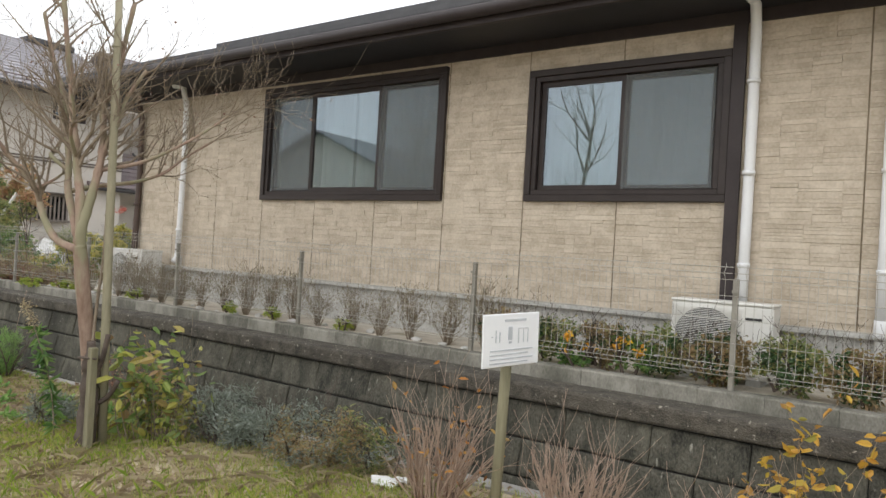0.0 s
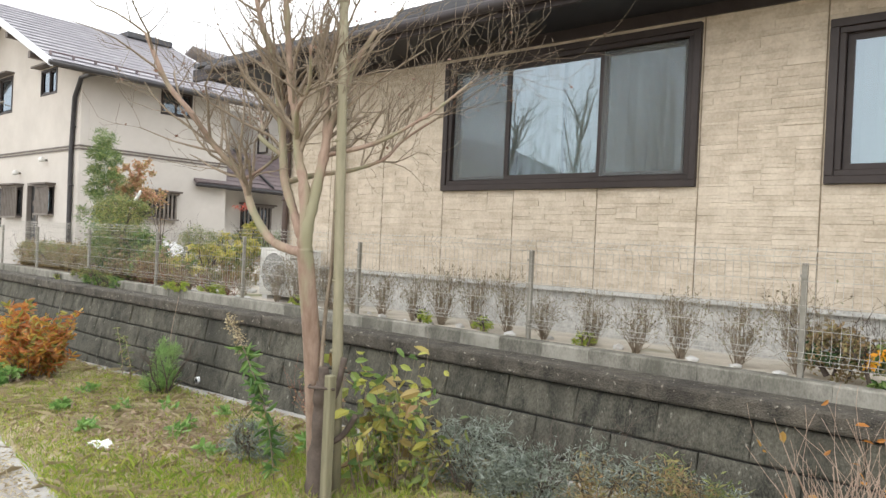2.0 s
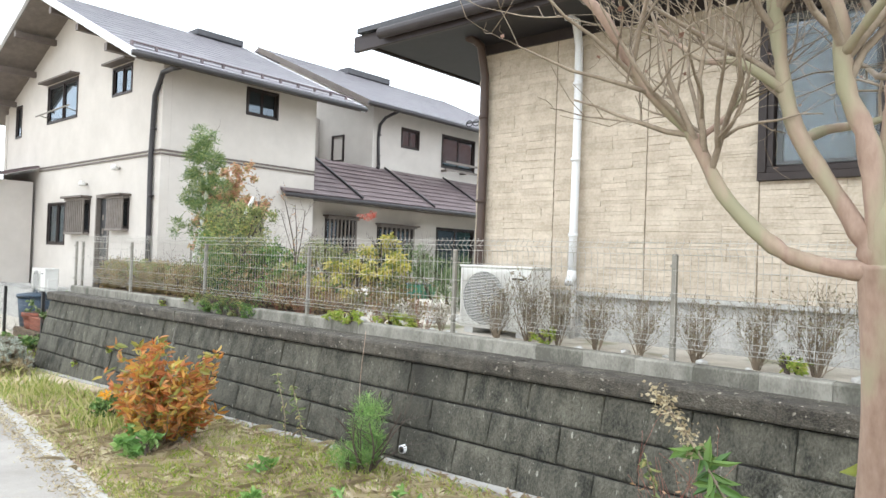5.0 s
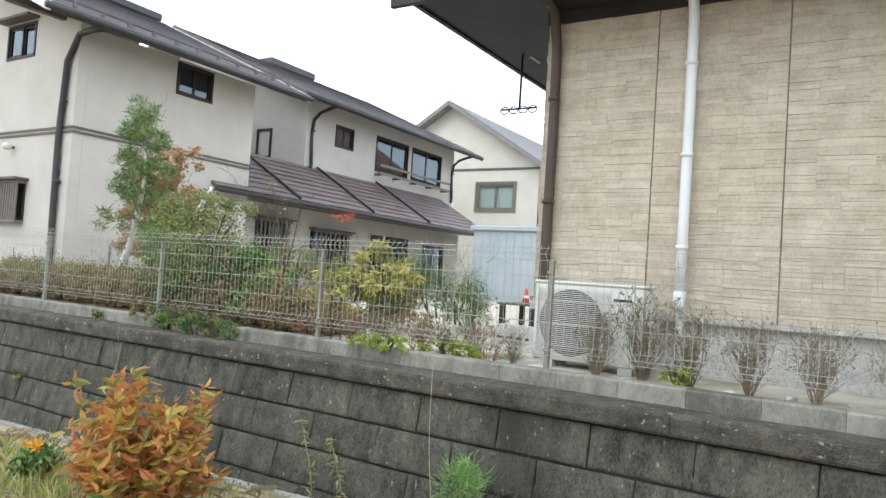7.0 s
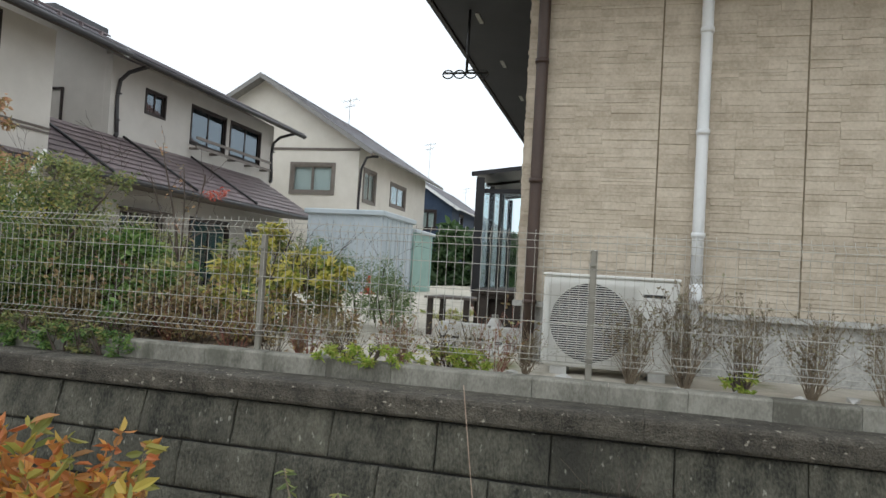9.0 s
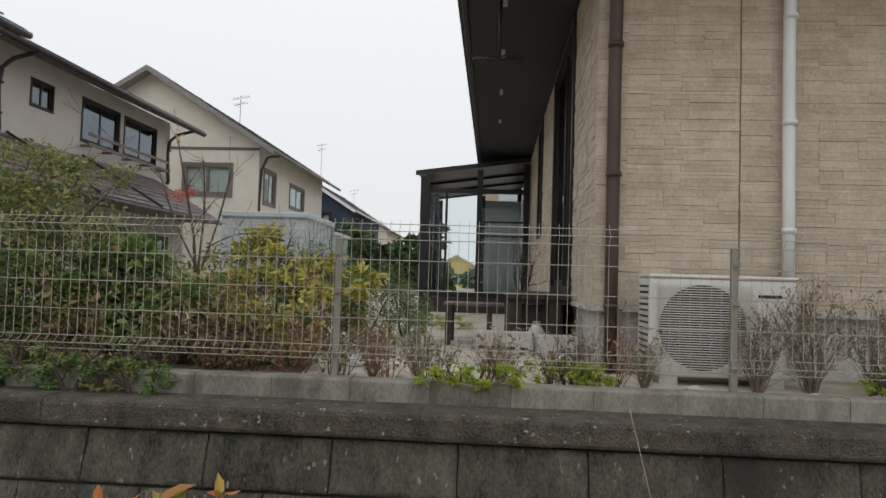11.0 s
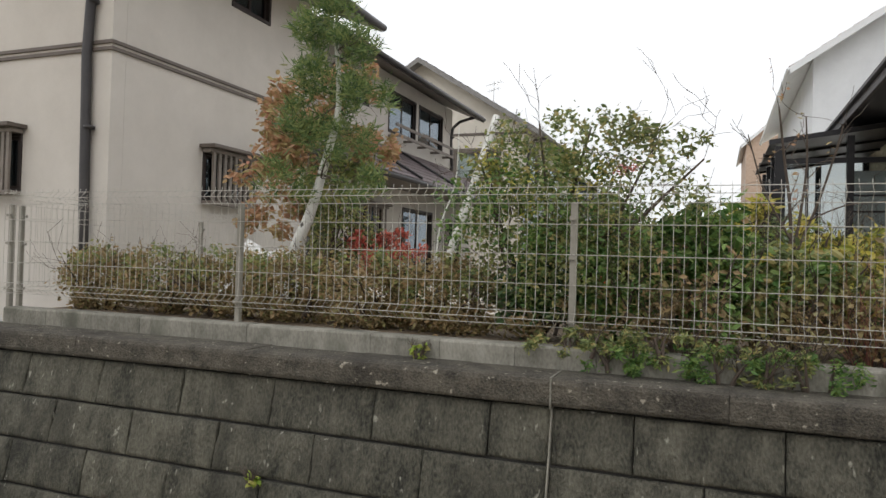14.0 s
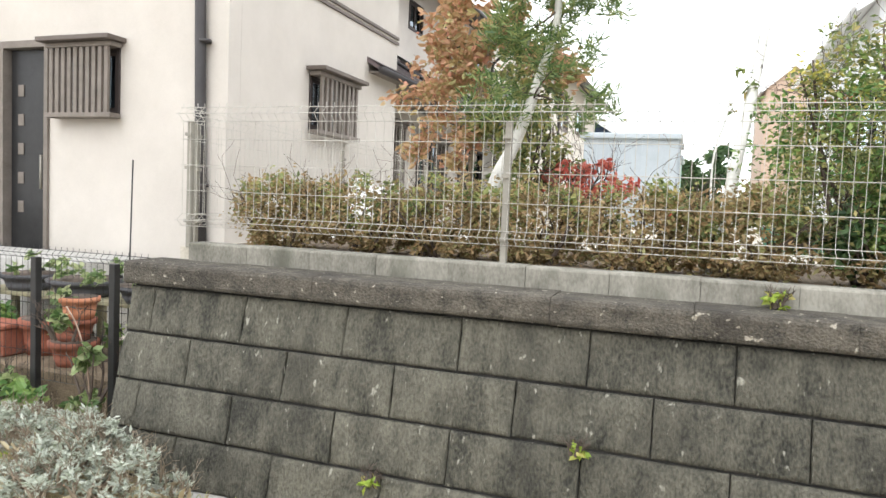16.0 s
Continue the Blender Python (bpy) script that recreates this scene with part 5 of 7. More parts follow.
# ---- the sign ----
sg = thing("notice_sign", "white notice board on a round wooden post", "sign", (-2.0, 3.56, gz(-2.0)))
part("post", tubed([(-2.06, 3.60, -0.3), (-2.03, 3.585, 0.4), (-2.0, 3.56, 1.05)], [0.034, 0.033, 0.032], 12), STAKE, sg)
sm = Matrix.Translation((-1.965, 3.505, 1.035)) @ Matrix.Rotation(math.atan2(0.43, 0.12), 4, "Z") @ Matrix.Rotation(radians(-2), 4, "Y")
board = boxed(-0.224, 0.224, -0.012, 0.0, -0.15, 0.15, bevel=0.004)
board.transform(sm @ Matrix.Translation((0, -0.012, 0)))
bd = part("board", board, SIGNWHITE, sg)
r = np.random.default_rng(3)
bars = [(-0.06, 0.11, 0.105, 0.118)] + [(-0.17 + 0.0 * k, 0.17 - 0.04 * (k % 2), -0.06 - 0.024 * k, -0.053 - 0.024 * k) for k in range(4)] + [(-0.03, 0.0, 0.0, 0.075), (-0.025, -0.005, -0.02, -0.008), (-0.13, -0.125, -0.01, 0.06), (-0.10, -0.095, -0.01, 0.05), (0.05, 0.13, 0.06, 0.064), (0.05, 0.054, -0.02, 0.06), (0.09, 0.093, -0.02, 0.055), (0.126, 0.13, -0.02, 0.06), (-0.16, -0.15, 0.02, 0.026)]
for a, b, c, d in bars:
    bm = boxed(a, b, -0.0275, -0.0242, c, d)
    bm.transform(sm)
    part("printed_line", bm, INK, bd)


# ---- low plants on the strip ----
def stemmy(name, label, cat, x, y, z, n, h, spread, material, seed, rad=0.006, lean=0.5, leafm=None, nleaf=0, leafsize=0.05, twig=1, group="", leaf_low=0.3, droop=0.3, aspect=0.5):
    """A shrub of many stems from one root, with leaves on the stems."""
    r = np.random.default_rng(seed)
    t = thing(name, label, cat, (x, y, z), group)
    out, pts = [], []
    for k in range(n):
        a = r.uniform(0, 2 * math.pi)
        l = lean * r.uniform(0.15, 1)
        grow(r, out, (x + math.cos(a) * spread * 0.15, y + math.sin(a) * spread * 0.15, z - 0.03), (math.cos(a) * l, math.sin(a) * l, 1), h * r.uniform(0.6, 1.05), rad * r.uniform(0.7, 1.2), twig, 0.28, (2, 3), 0.3)
    part("stem_mass", branch_mesh(out), material, t)["kind"] = "stuff"
    if nleaf:
        allp = [(p, i / (len(ps) - 1)) for ps, _ in out for i, p in enumerate(ps) if i / (len(ps) - 1) > leaf_low or ps[0].z > z + 0.05]
        c = [allp[int(r.integers(0, len(allp)))][0] + Vector(r.normal(size=3)) * 0.012 for _ in range(nleaf)]
        leaves("foliage", [tuple(p) for p in c], leafsize, leafm, t, seed, droop=droop, aspect=aspect)
    return t


def bushy(name, label, cat, blobs, n, size, leafm, seed, trunk=None, barkm=None, aspect=0.5, group="", droop=0.3, extra=(), stemm=None, twigs=8):
    """A leafy plant: branches inside, and leaves in sprays about the blobs."""
    r = np.random.default_rng(seed)
    bx = sum(b[0] for b in blobs) / len(blobs)
    by = sum(b[1] for b in blobs) / len(blobs)
    bz = min(b[2] - b[5] for b in blobs)
    base = trunk[0][0] if trunk else (bx, by, bz)
    t = thing(name, label, cat, base, group)
    out = []
    if trunk:
        for k, (*pts, a, b) in enumerate(trunk):
            q, rad = fuzzy_path(pts, a, b)
            part("trunk" if k == 0 else "limb", tubed(q, rad, 8), barkm, t)
            for j in range(twigs):
                i = int(r.integers(len(q) // 3, len(q)))
                s = Vector(r.normal(size=3))
                grow(r, out, q[i], s + Vector((0, 0, 0.6)), 0.32, min(0.009, rad[i] * 0.4), 2, 0.4, (2, 3), 0.1)
    else:
        for b in blobs:
            for j in range(min(5, twigs)):
                a = r.uniform(0, 6.28)
                grow(r, out, (b[0] + math.cos(a) * b[3] * 0.3, b[1] + math.sin(a) * b[4] * 0.3, b[2] - b[5]), (math.cos(a) * 0.4, math.sin(a) * 0.4, 1), b[5] * 1.7, 0.011 + 0.006 * b[5], 2, 0.35, (2, 4), 0.2)
    part("branch_mass", branch_mesh(out), stemm or DARKTWIG, t)["kind"] = "stuff"
    leaves("crown", clumps(r, blobs, n), size, leafm, t, seed, aspect=aspect, droop=droop)["kind"] = "stuff"
    for k, (bl, n2, sz, lm) in enumerate(extra):
        leaves("crown", clumps(r, bl, n2), sz, lm, t, seed + 50 + k, aspect=aspect, droop=droop)["kind"] = "stuff"
    return t


g0 = gz
stemmy("hydrangea_bush", "leggy hydrangea with yellowing green leaves", "bush", -5.15, 3.38, g0(-5.1), 18, 0.7, 0.5, TWIG, 21, 0.006, 0.5, L_HYD, 190, 0.09, 1)
stemmy("hydrangea_bush", "leggy hydrangea with fresh green leaves", "bush", -5.0, 3.45, g0(-5.0), 16, 0.6, 0.5, TWIG, 22, 0.006, 0.55, L_HYDY, 200, 0.085, 1)
stemmy("hydrangea_bush", "large-leaved hydrangea beside the old stump", "bush", -5.22, 3.2, g0(-5.2), 9, 0.62, 0.3, TWIG, 361, 0.006, 0.4, L_HYD, 60, 0.15, 1)
bushy("lavender_bush", "grey-green lavender mound on the strip", "bush", [(-4.7, 3.72, g0(-4.7) + 0.2, 0.38, 0.3, 0.24, 1), (-4.35, 3.8, g0(-4.3) + 0.15, 0.28, 0.22, 0.18, 0.6)], 5200, 0.055, L_LAV, 23, aspect=0.16, droop=-0.5)
bushy("lavender_bush", "small grey lavender mound near the path", "bush", [(-6.3, 3.1, g0(-6.3) + 0.12, 0.26, 0.22, 0.16, 1)], 1600, 0.05, L_LAV, 24, aspect=0.16, droop=-0.5)
bushy("weedy_bush", "dry green weedy bush in front of the wall", "bush", [(-3.75, 3.75, g0(-3.7) + 0.2, 0.42, 0.3, 0.28, 1), (-3.2, 3.95, g0(-3.2) + 0.12, 0.35, 0.25, 0.2, 0.5)], 3400, 0.042, L_LAV, 25, aspect=0.2, droop=-0.5, extra=[([(-3.6, 3.7, g0(-3.6) + 0.18, 0.45, 0.28, 0.25, 1)], 1900, 0.045, L_BROWN), ([(-3.3, 3.85, g0(-3.3) + 0.2, 0.3, 0.22, 0.2, 1)], 700, 0.05, L_OLIVE)])
stemmy("dry_shrub", "dry upright reddish-brown stems with few orange leaves", "bush", -2.5, 3.62, g0(-2.5), 66, 0.66, 0.6, L_DRYM, 26, 0.0085, 0.75, L_ORANGE, 60, 0.05, 1)
stemmy("dry_shrub", "pale dry upright stems in front of the wall", "bush", -1.62, 3.75, g0(-1.6), 64, 0.52, 0.6, L_DRYM, 27, 0.0085, 0.8, None, 0, twig=1)
stemmy("dry_shrub", "pale dry stems near the wall foot", "bush", -0.75, 3.6, g0(-0.75), 40, 0.42, 0.6, L_DRYM, 28, 0.0085, 0.6, None, 0, twig=1)
stemmy("yellow_shrub", "shrub with glossy yellow autumn leaves", "bush", -0.4, 3.75, g0(-0.45), 11, 0.68, 0.5, TWIG, 29, 0.006, 0.38, L_GOLD, 280, 0.06, 1)
stemmy("orange_shrub", "rounded shrub with orange and rust autumn leaves", "bush", -10.95, 3.25, g0(-10.9), 44, 0.6, 0.6, TWIG, 30, 0.007, 0.85, L_AUTUMN, 4300, 0.085, 1, droop=-0.35, aspect=0.4)
bushy("leafy_weed", "bright green leafy plant under the orange shrub", "plant", [(-10.7, 2.95, g0(-10.8) + 0.1, 0.4, 0.2, 0.1, 1)], 260, 0.085, L_HERB, 31, aspect=0.55)
bushy("marigold", "small clump of orange marigolds on the strip", "flower", [(-12.3, 3.35, g0(-12.3) + 0.12, 0.2, 0.16, 0.12, 1)], 420, 0.05, L_GREEN, 32, extra=[([(-12.3, 3.35, g0(-12.3) + 0.24, 0.16, 0.12, 0.05, 1)], 80, 0.04, L_FLOWER)])
bushy("lavender_bush", "grey lavender mound beside the orange shrub", "bush", [(-11.75, 3.55, g0(-11.7) + 0.15, 0.28, 0.24, 0.18, 1)], 1500, 0.05, L_LAV, 33, aspect=0.16, droop=-0.5)
bushy("pine_seedling", "young green pine seedling at the wall foot", "plant", [(-9.0, 3.88, g0(-9.0) + 0.3, 0.13, 0.13, 0.3, 1), (-9.1, 3.82, g0(-9.0) + 0.1, 0.24, 0.16, 0.1, 0.6)], 2600, 0.09, L_HERB, 34, aspect=0.05, droop=-0.8)
for x, y, n in ((-8.85, 2.82, 34), (-7.5, 3.2, 14), (-7.2, 3.0, 9), (-8.2, 3.5, 8), (-6.9, 3.5, 12), (-8.0, 2.6, 16), (-6.6, 2.9, 18), (-7.7, 3.7, 14), (-9.5, 3.3, 12), (-6.2, 3.5, 14), (-8.5, 3.2, 10)):
    bushy("small_weed", "small bright green leafy weed", "plant", [(x, y, g0(x) + 0.05, 0.12, 0.1, 0.05, 1)], n * 3, 0.07, L_HERB, int(-x * 10), aspect=0.5, group="weeds", droop=-0.3, stemm=L_DRYM, twigs=1)


def goldenrod(x, y, h, seed, top=True, lean=-0.08):
    r = np.random.default_rng(seed)
    t = thing("goldenrod", "tall weed with narrow leaves and a faded plume", "plant", (x, y, g0(x)), "tall weeds")
    q = smooth_line([(x, y, g0(x) - 0.02), (x + lean * 0.2 + 0.02, y - 0.02, g0(x) + h * 0.4), (x + lean * 0.6, y - 0.04, g0(x) + h * 0.75), (x + lean, y - 0.06, g0(x) + h)], 8)
    part("stem", tubed(q, 0.005, 5), TWIG, t)
    c = []
    for i, p in enumerate(q[3:-6] if top else q[3:]):
        c += [tuple(p)] * (8 if top else 2)
    leaves("foliage", c, 0.10 if top else 0.06, L_GREEN if top else L_OLIVE, t, seed, aspect=0.3)
    if top:
        c = [tuple(p + Vector(r.normal(size=3)) * 0.022) for p in q[-7:] for _ in range(40)]
        leaves("plume", c, 0.022, L_STRAW, t, seed + 1, aspect=0.5)["kind"] = "stuff"


goldenrod(-5.72, 2.86, 1.06, 41, lean=-0.5)
goldenrod(-9.9, 3.95, 0.55, 42, False)
goldenrod(-6.7, 4.0, 0.5, 43, False)
goldenrod(-10.2, 4.0, 0.62, 44, False)
dustyblobs = []
r = np.random.default_rng(451)
for bx_, by_, n_ in ((-16.62, 3.72, 46), (-16.42, 3.62, 22), (-17.08, 3.78, 30)):
    for k in range(n_):
        a, q = r.uniform(0, 6.28), r.uniform(0.0, 1.0) ** 0.6
        dustyblobs.append((bx_ + 0.36 * q * math.cos(a), by_ + 0.3 * q * math.sin(a), g0(bx_) + 0.10 + 0.36 * math.sqrt(1.02 - q * q) * r.uniform(0.75, 1.05), 0.07, 0.07, 0.06, 1))
dusty = bushy("dusty_miller", "silver-grey leafy mound at the foot of the wall", "bush", dustyblobs, 12500, 0.032, L_SILVER, 45, aspect=0.35, droop=-0.4, stemm=TWIG, twigs=2, extra=[([(-16.6, 3.72, g0(-16.6) + 0.16, 0.4, 0.33, 0.2, 1), (-16.25, 3.6, g0(-16.2) + 0.12, 0.25, 0.25, 0.15, 0.5)], 1500, 0.075, L_STRAW)])
for k, (x, y, rz, w) in enumerate(((-7.38, 2.48, 15, 0.11), (-2.95, 3.72, 40, 0.12))):
    lt_ = thing("plastic_litter", "crumpled white plastic scrap lying on the grass", "litter", (x, y, g0(x)), "litter")
    bm = bmesh.new()
    bmesh.ops.create_grid(bm, x_segments=8, y_segments=6, size=1)
    for v in bm.verts:
        v.co = Vector((v.co.x * w, v.co.y * w * 0.55, 0.035 + 0.05 * noise.noise(v.co * 1.6 + Vector((k * 7, 0, 0)))))
    bmesh.ops.solidify(bm, geom=bm.faces[:], thickness=0.008)
    bm.transform(pose(x, y, g0(x), 0, 0, rz))
    part("sheet", bm, LITTERWHITE, lt_)


# ---- grass and litter of the strip ----
def patch(x, y):
    """How far the bare, leaf-strewn patch by the tree covers a spot."""
    return math.exp(-((x + 7.2) / 1.3) ** 2 - ((y - 3.05) / 0.55) ** 2) * 1.3


def grass(name, label, n, region, h, material, seed, lean=0.5, width=0.006):
    r = np.random.default_rng(seed)
    pts = []
    while len(pts) < n:
        x, y = r.uniform(region[0], region[1]), r.uniform(region[2], region[3])
        if edge_y(x) - 0.03 < y < 4.15 + 0.02 * r.normal() and patch(x, y) * r.uniform() < 0.5 and noise.noise((x * 0.8, y * 1.1, seed)) + 0.35 * noise.noise((x * 4, y * 4, seed)) > r.uniform(-0.45, 0.35):
            pts.append((x, y, gz(x) + 0.01))
    c = np.array(pts)
    a = r.uniform(0, 2 * math.pi, n)
    l = lean * r.uniform(0.1, 1, n)
    hh = h * r.uniform(0.4, 1.3, n)
    d = np.stack([np.cos(a) * l, np.sin(a) * l, np.ones(n)], 1)
    w = np.stack([-np.sin(a), np.cos(a), np.zeros(n)], 1) * (width * r.uniform(0.6, 1.3, n))[:, None]
    v = np.empty((n, 5, 3))
    mid = c + d * (hh * 0.55)[:, None]
    tip = c + d * hh[:, None] + np.stack([np.cos(a), np.sin(a), -0.4 * np.ones(n)], 1) * (hh * l * 0.5)[:, None]
    v[:, 0], v[:, 1], v[:, 2], v[:, 3], v[:, 4] = c - w, c + w, mid + w * 0.7, tip, mid - w * 0.7
    idx = np.arange(n * 5).reshape(n, 5)
    ob = quads(name, v.reshape(-1, 3).tolist(), idx.tolist(), material)
    return tagged(ob, label, "grass", kind="stuff")


grass("grass", "short patchy yellow-green grass on the strip", 34000, (-17, 2, 0.4, 4.2), 0.042, L_GRASS, 51, width=0.0035)
grass("low_grass", "dense short green grass under the tree", 30000, (-6.8, 0.8, 0.6, 3.7), 0.042, L_FRESH, 58, width=0.0035)
grass("tall_grass", "taller green grass tufts on the strip", 1500, (-7, 0.5, 0.6, 3.4), 0.10, L_FRESH, 52, 0.7, 0.0035)
grass("tall_grass", "grass tufts along the path edge", 1100, (-17, -11.5, 2.9, 3.7), 0.16, L_GRASS, 53, 0.5)
grass("dry_grass", "dry straw-coloured stalks lying among the grass", 12000, (-14, 1, 0.6, 4.2), 0.036, L_STRAW, 54, 2.0, 0.0018)
grass("green_patch", "fresh green grass patches on bare earth", 9000, (-10.5, -5.5, 1.5, 4.1), 0.05, L_FRESH, 64, 0.7, 0.003)
grass("dead_stalks", "long dead straw stalks lying flat on the earth", 1900, (-14, -3, 1.0, 4.2), 0.07, L_STRAW, 59, 4.5, 0.0026)
r = np.random.default_rng(55)
c = []
while len(c) < 9000:
    x, y = r.uniform(-14, 1), r.uniform(1.0, 4.2)
    if edge_y(x) < y and noise.noise((x * 0.9, y * 1.2, 9.0)) > r.uniform(-0.5, 0.45):
        c.append((x, y, gz(x) + 0.02))
for k in range(2600):
    x, y = -7.3 + r.normal() * 0.85, 3.05 + r.normal() * 0.4
    if edge_y(x) + 0.1 < y < 4.1:
        c.append((x, y, gz(x) + r.uniform(0.015, 0.04)))
tagged(leaves("leaf_litter", c, 0.045, L_DEAD, None, 56, aspect=0.6), "scattered brown fallen leaves on the grass", "foliage", kind="stuff")
c = []
for k in range(4200):
    x = r.uniform(-16, -3)
    c.append((x, edge_y(x) - 0.16 + r.normal() * 0.07, gz(x) + 0.025))
tagged(leaves("straw_litter", c, 0.04, L_STRAW, None, 57, aspect=0.25), "yellow plant litter blown along the kerb", "foliage", kind="stuff")

# ---- shrubs between fence and house ----
def hedge_shrub(name="bare_shrub"):
    r = np.random.default_rng(61)
    t = thing(name, "small vase-shaped bare shrub with dry brown tips", "bush", (0, 0, 0), "row of bare shrubs")
    out = []
    for k in range(24):
        a = r.uniform(0, 6.28)
        grow(r, out, (0.015 * math.cos(a), 0.015 * math.sin(a), -0.03), (0.42 * math.cos(a) * r.uniform(0.3, 1), 0.42 * math.sin(a) * r.uniform(0.3, 1), 1), 0.40 * r.uniform(0.75, 1), 0.0055, 2, 0.3, (2, 4), 0.35)
    part("stem_mass", branch_mesh(out), TWIG, t)["kind"] = "stuff"
    pts = [tuple(p) for ps, _ in out for p in ps if p.z > 0.2]
    sel = [pts[int(i)] for i in r.integers(0, len(pts), 520)]
    leaves("dry_tip_mass", sel, 0.024, L_TIP, t, 62, aspect=0.5)["kind"] = "stuff"
    return t


shrub = hedge_shrub()
r = np.random.default_rng(63)
shrub.location = (-8.38, 5.08, 0.70)
for x in [-8.72, -8.06, -7.72, -7.36] + [-6.97 + 0.39 * k for k in range(11)]:
    s = r.uniform(0.74, 0.96)
    m = pose(x + r.uniform(-0.04, 0.04), 5.08 + r.uniform(-0.05, 0.05), 0.70, 0, 0, r.uniform(0, 360))
    ob = copy_thing(shrub, m)
    ob.scale = (s, s, s * r.uniform(0.85, 1.1))
for x in (-9.28, -9.62, -10.05, -10.5, -10.75):
    ob = copy_thing(shrub, pose(x, 5.0, 0.70, 0, 0, x * 100))
    ob.scale = (0.55, 0.55, 0.45)
for k in range(9):
    x = -2.85 + 0.42 * k
    bushy("leafy_shrub", "clipped brownish-olive shrub behind the wire fence", "bush", [(x, 5.03, 0.90, 0.23, 0.16, 0.17, 1)], 1700, 0.036, (L_BROWN, L_OLIVE)[k % 2], 640 + k, group="clipped shrubs", aspect=0.45, extra=[([(x, 5.0, 0.9, 0.2, 0.14, 0.17, 1)], 400, 0.036, L_DARK)])
for x in (-2.6, -2.15, -1.75):
    bushy("marigold", "orange marigolds flowering behind the fence", "flower", [(x, 4.9, 0.86, 0.17, 0.1, 0.14, 1)], 320, 0.045, L_GREEN, int(-x * 30), group="marigolds", extra=[([(x, 4.86, 0.93, 0.16, 0.08, 0.09, 1)], 60, 0.04, L_FLOWER)])
for x, y, w in ((-10.2, 4.64, 0.28), (-9.7, 4.86, 0.3), (-8.1, 4.92, 0.1), (-6.3, 4.95, 0.1), (-4.6, 4.95, 0.1), (-5.6, 4.95, 0.1)):
    bushy("green_tuft", "fresh green tuft growing at the curb", "plant", [(x, y, 0.78, w, 0.1, 0.06, 1)], int(3600 * w), 0.035, L_FRESH, int(-x * 21), group="green tufts", aspect=0.3)


# ---- outdoor units ----
def ac_unit(x, y, z, w, h, d, label):
    """An outdoor air-conditioning unit: x, y is the front's near corner."""
    a = thing("outdoor_unit", label, "air conditioner", (x + w / 2, y + d / 2, z), "outdoor units")
    part("body", boxed(x, x + w, y, y + d, z + 0.05, z + h - 0.02, bevel=0.012), ACWHITE, a)
    part("lid", boxed(x - 0.006, x + w + 0.006, y - 0.008, y + d + 0.006, z + h - 0.0198, z + h, bevel=0.006), ACWHITE, a)
    cx, cz, rad = x + w * 0.36, z + 0.05 + (h - 0.07) / 2, (h - 0.07) * 0.44
    # A flat dark disc on the solid body paints the shade of the fan well.
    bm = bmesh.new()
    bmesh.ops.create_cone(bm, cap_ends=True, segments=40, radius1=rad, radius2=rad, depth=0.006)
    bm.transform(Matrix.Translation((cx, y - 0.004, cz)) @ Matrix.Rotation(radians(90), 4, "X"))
    f = part("fan_opening", bm, ACDARK, a, "flat dark disc standing for the shaded fan opening")
    bm = bmesh.new()
    tube(bm, [(cx + rad * math.cos(k * math.pi / 20), y - 0.008, cz + rad * math.sin(k * math.pi / 20)) for k in range(41)], 0.003, 6)
    part("fan_ring", bm, ACWHITE, a)
    bm = bmesh.new()
    n = 36
    for k in range(n):
        zz = z + 0.085 + (h - 0.14) * k / (n - 1)
        box(bm, x + 0.03, x + w * 0.70, y - 0.018, y - 0.012, zz - 0.0024, zz + 0.0024)
    for k in range(2):
        xx = x + 0.03 + (w * 0.70 - 0.03) * k
        box(bm, xx - 0.005, xx + 0.005, y - 0.0119, y, z + 0.08, z + h - 0.05)
    g = part("grille", bm, ACWHITE, a, "pale slatted fan grille")
    g["kind"] = "stuff"
    # Dark bars on the side face paint the shade inside the slots.
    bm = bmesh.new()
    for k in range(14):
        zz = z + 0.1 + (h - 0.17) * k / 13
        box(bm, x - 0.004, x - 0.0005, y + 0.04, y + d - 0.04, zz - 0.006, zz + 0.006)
    part("side_slots", bm, ACDARK, a, "thin dark bars standing for shaded slots in the side")
    part("badge", boxed(x + w * 0.74, x + w * 0.90, y - 0.003, y - 0.0005, z + h - 0.12, z + h - 0.102), ACDARK, a, "small dark maker's mark")
    part("service_cover", boxed(x + w - 0.0005, x + w + 0.03, y + 0.05, y + d - 0.03, z + 0.1, z + h * 0.6, bevel=0.008), ACWHITE, a)
    for xx in (x + 0.06, x + w - 0.16):
        part("foot", boxed(xx, xx + 0.1, y + 0.01, y + d - 0.01, z, z + 0.0498), CINDER, a, "concrete foot block")
    return a


ac_unit(-9.22, 5.18, 0.70, 0.80, 0.62, 0.30, "off-white outdoor unit beside the siding house")
ac_unit(-1.58, 5.26, 0.70, 0.70, 0.58, 0.28, "off-white outdoor unit behind the bare shrubs")
ac_unit(-21.9, 5.75, 0.30, 0.75, 0.56, 0.28, "off-white outdoor unit beside the stuccoed house")

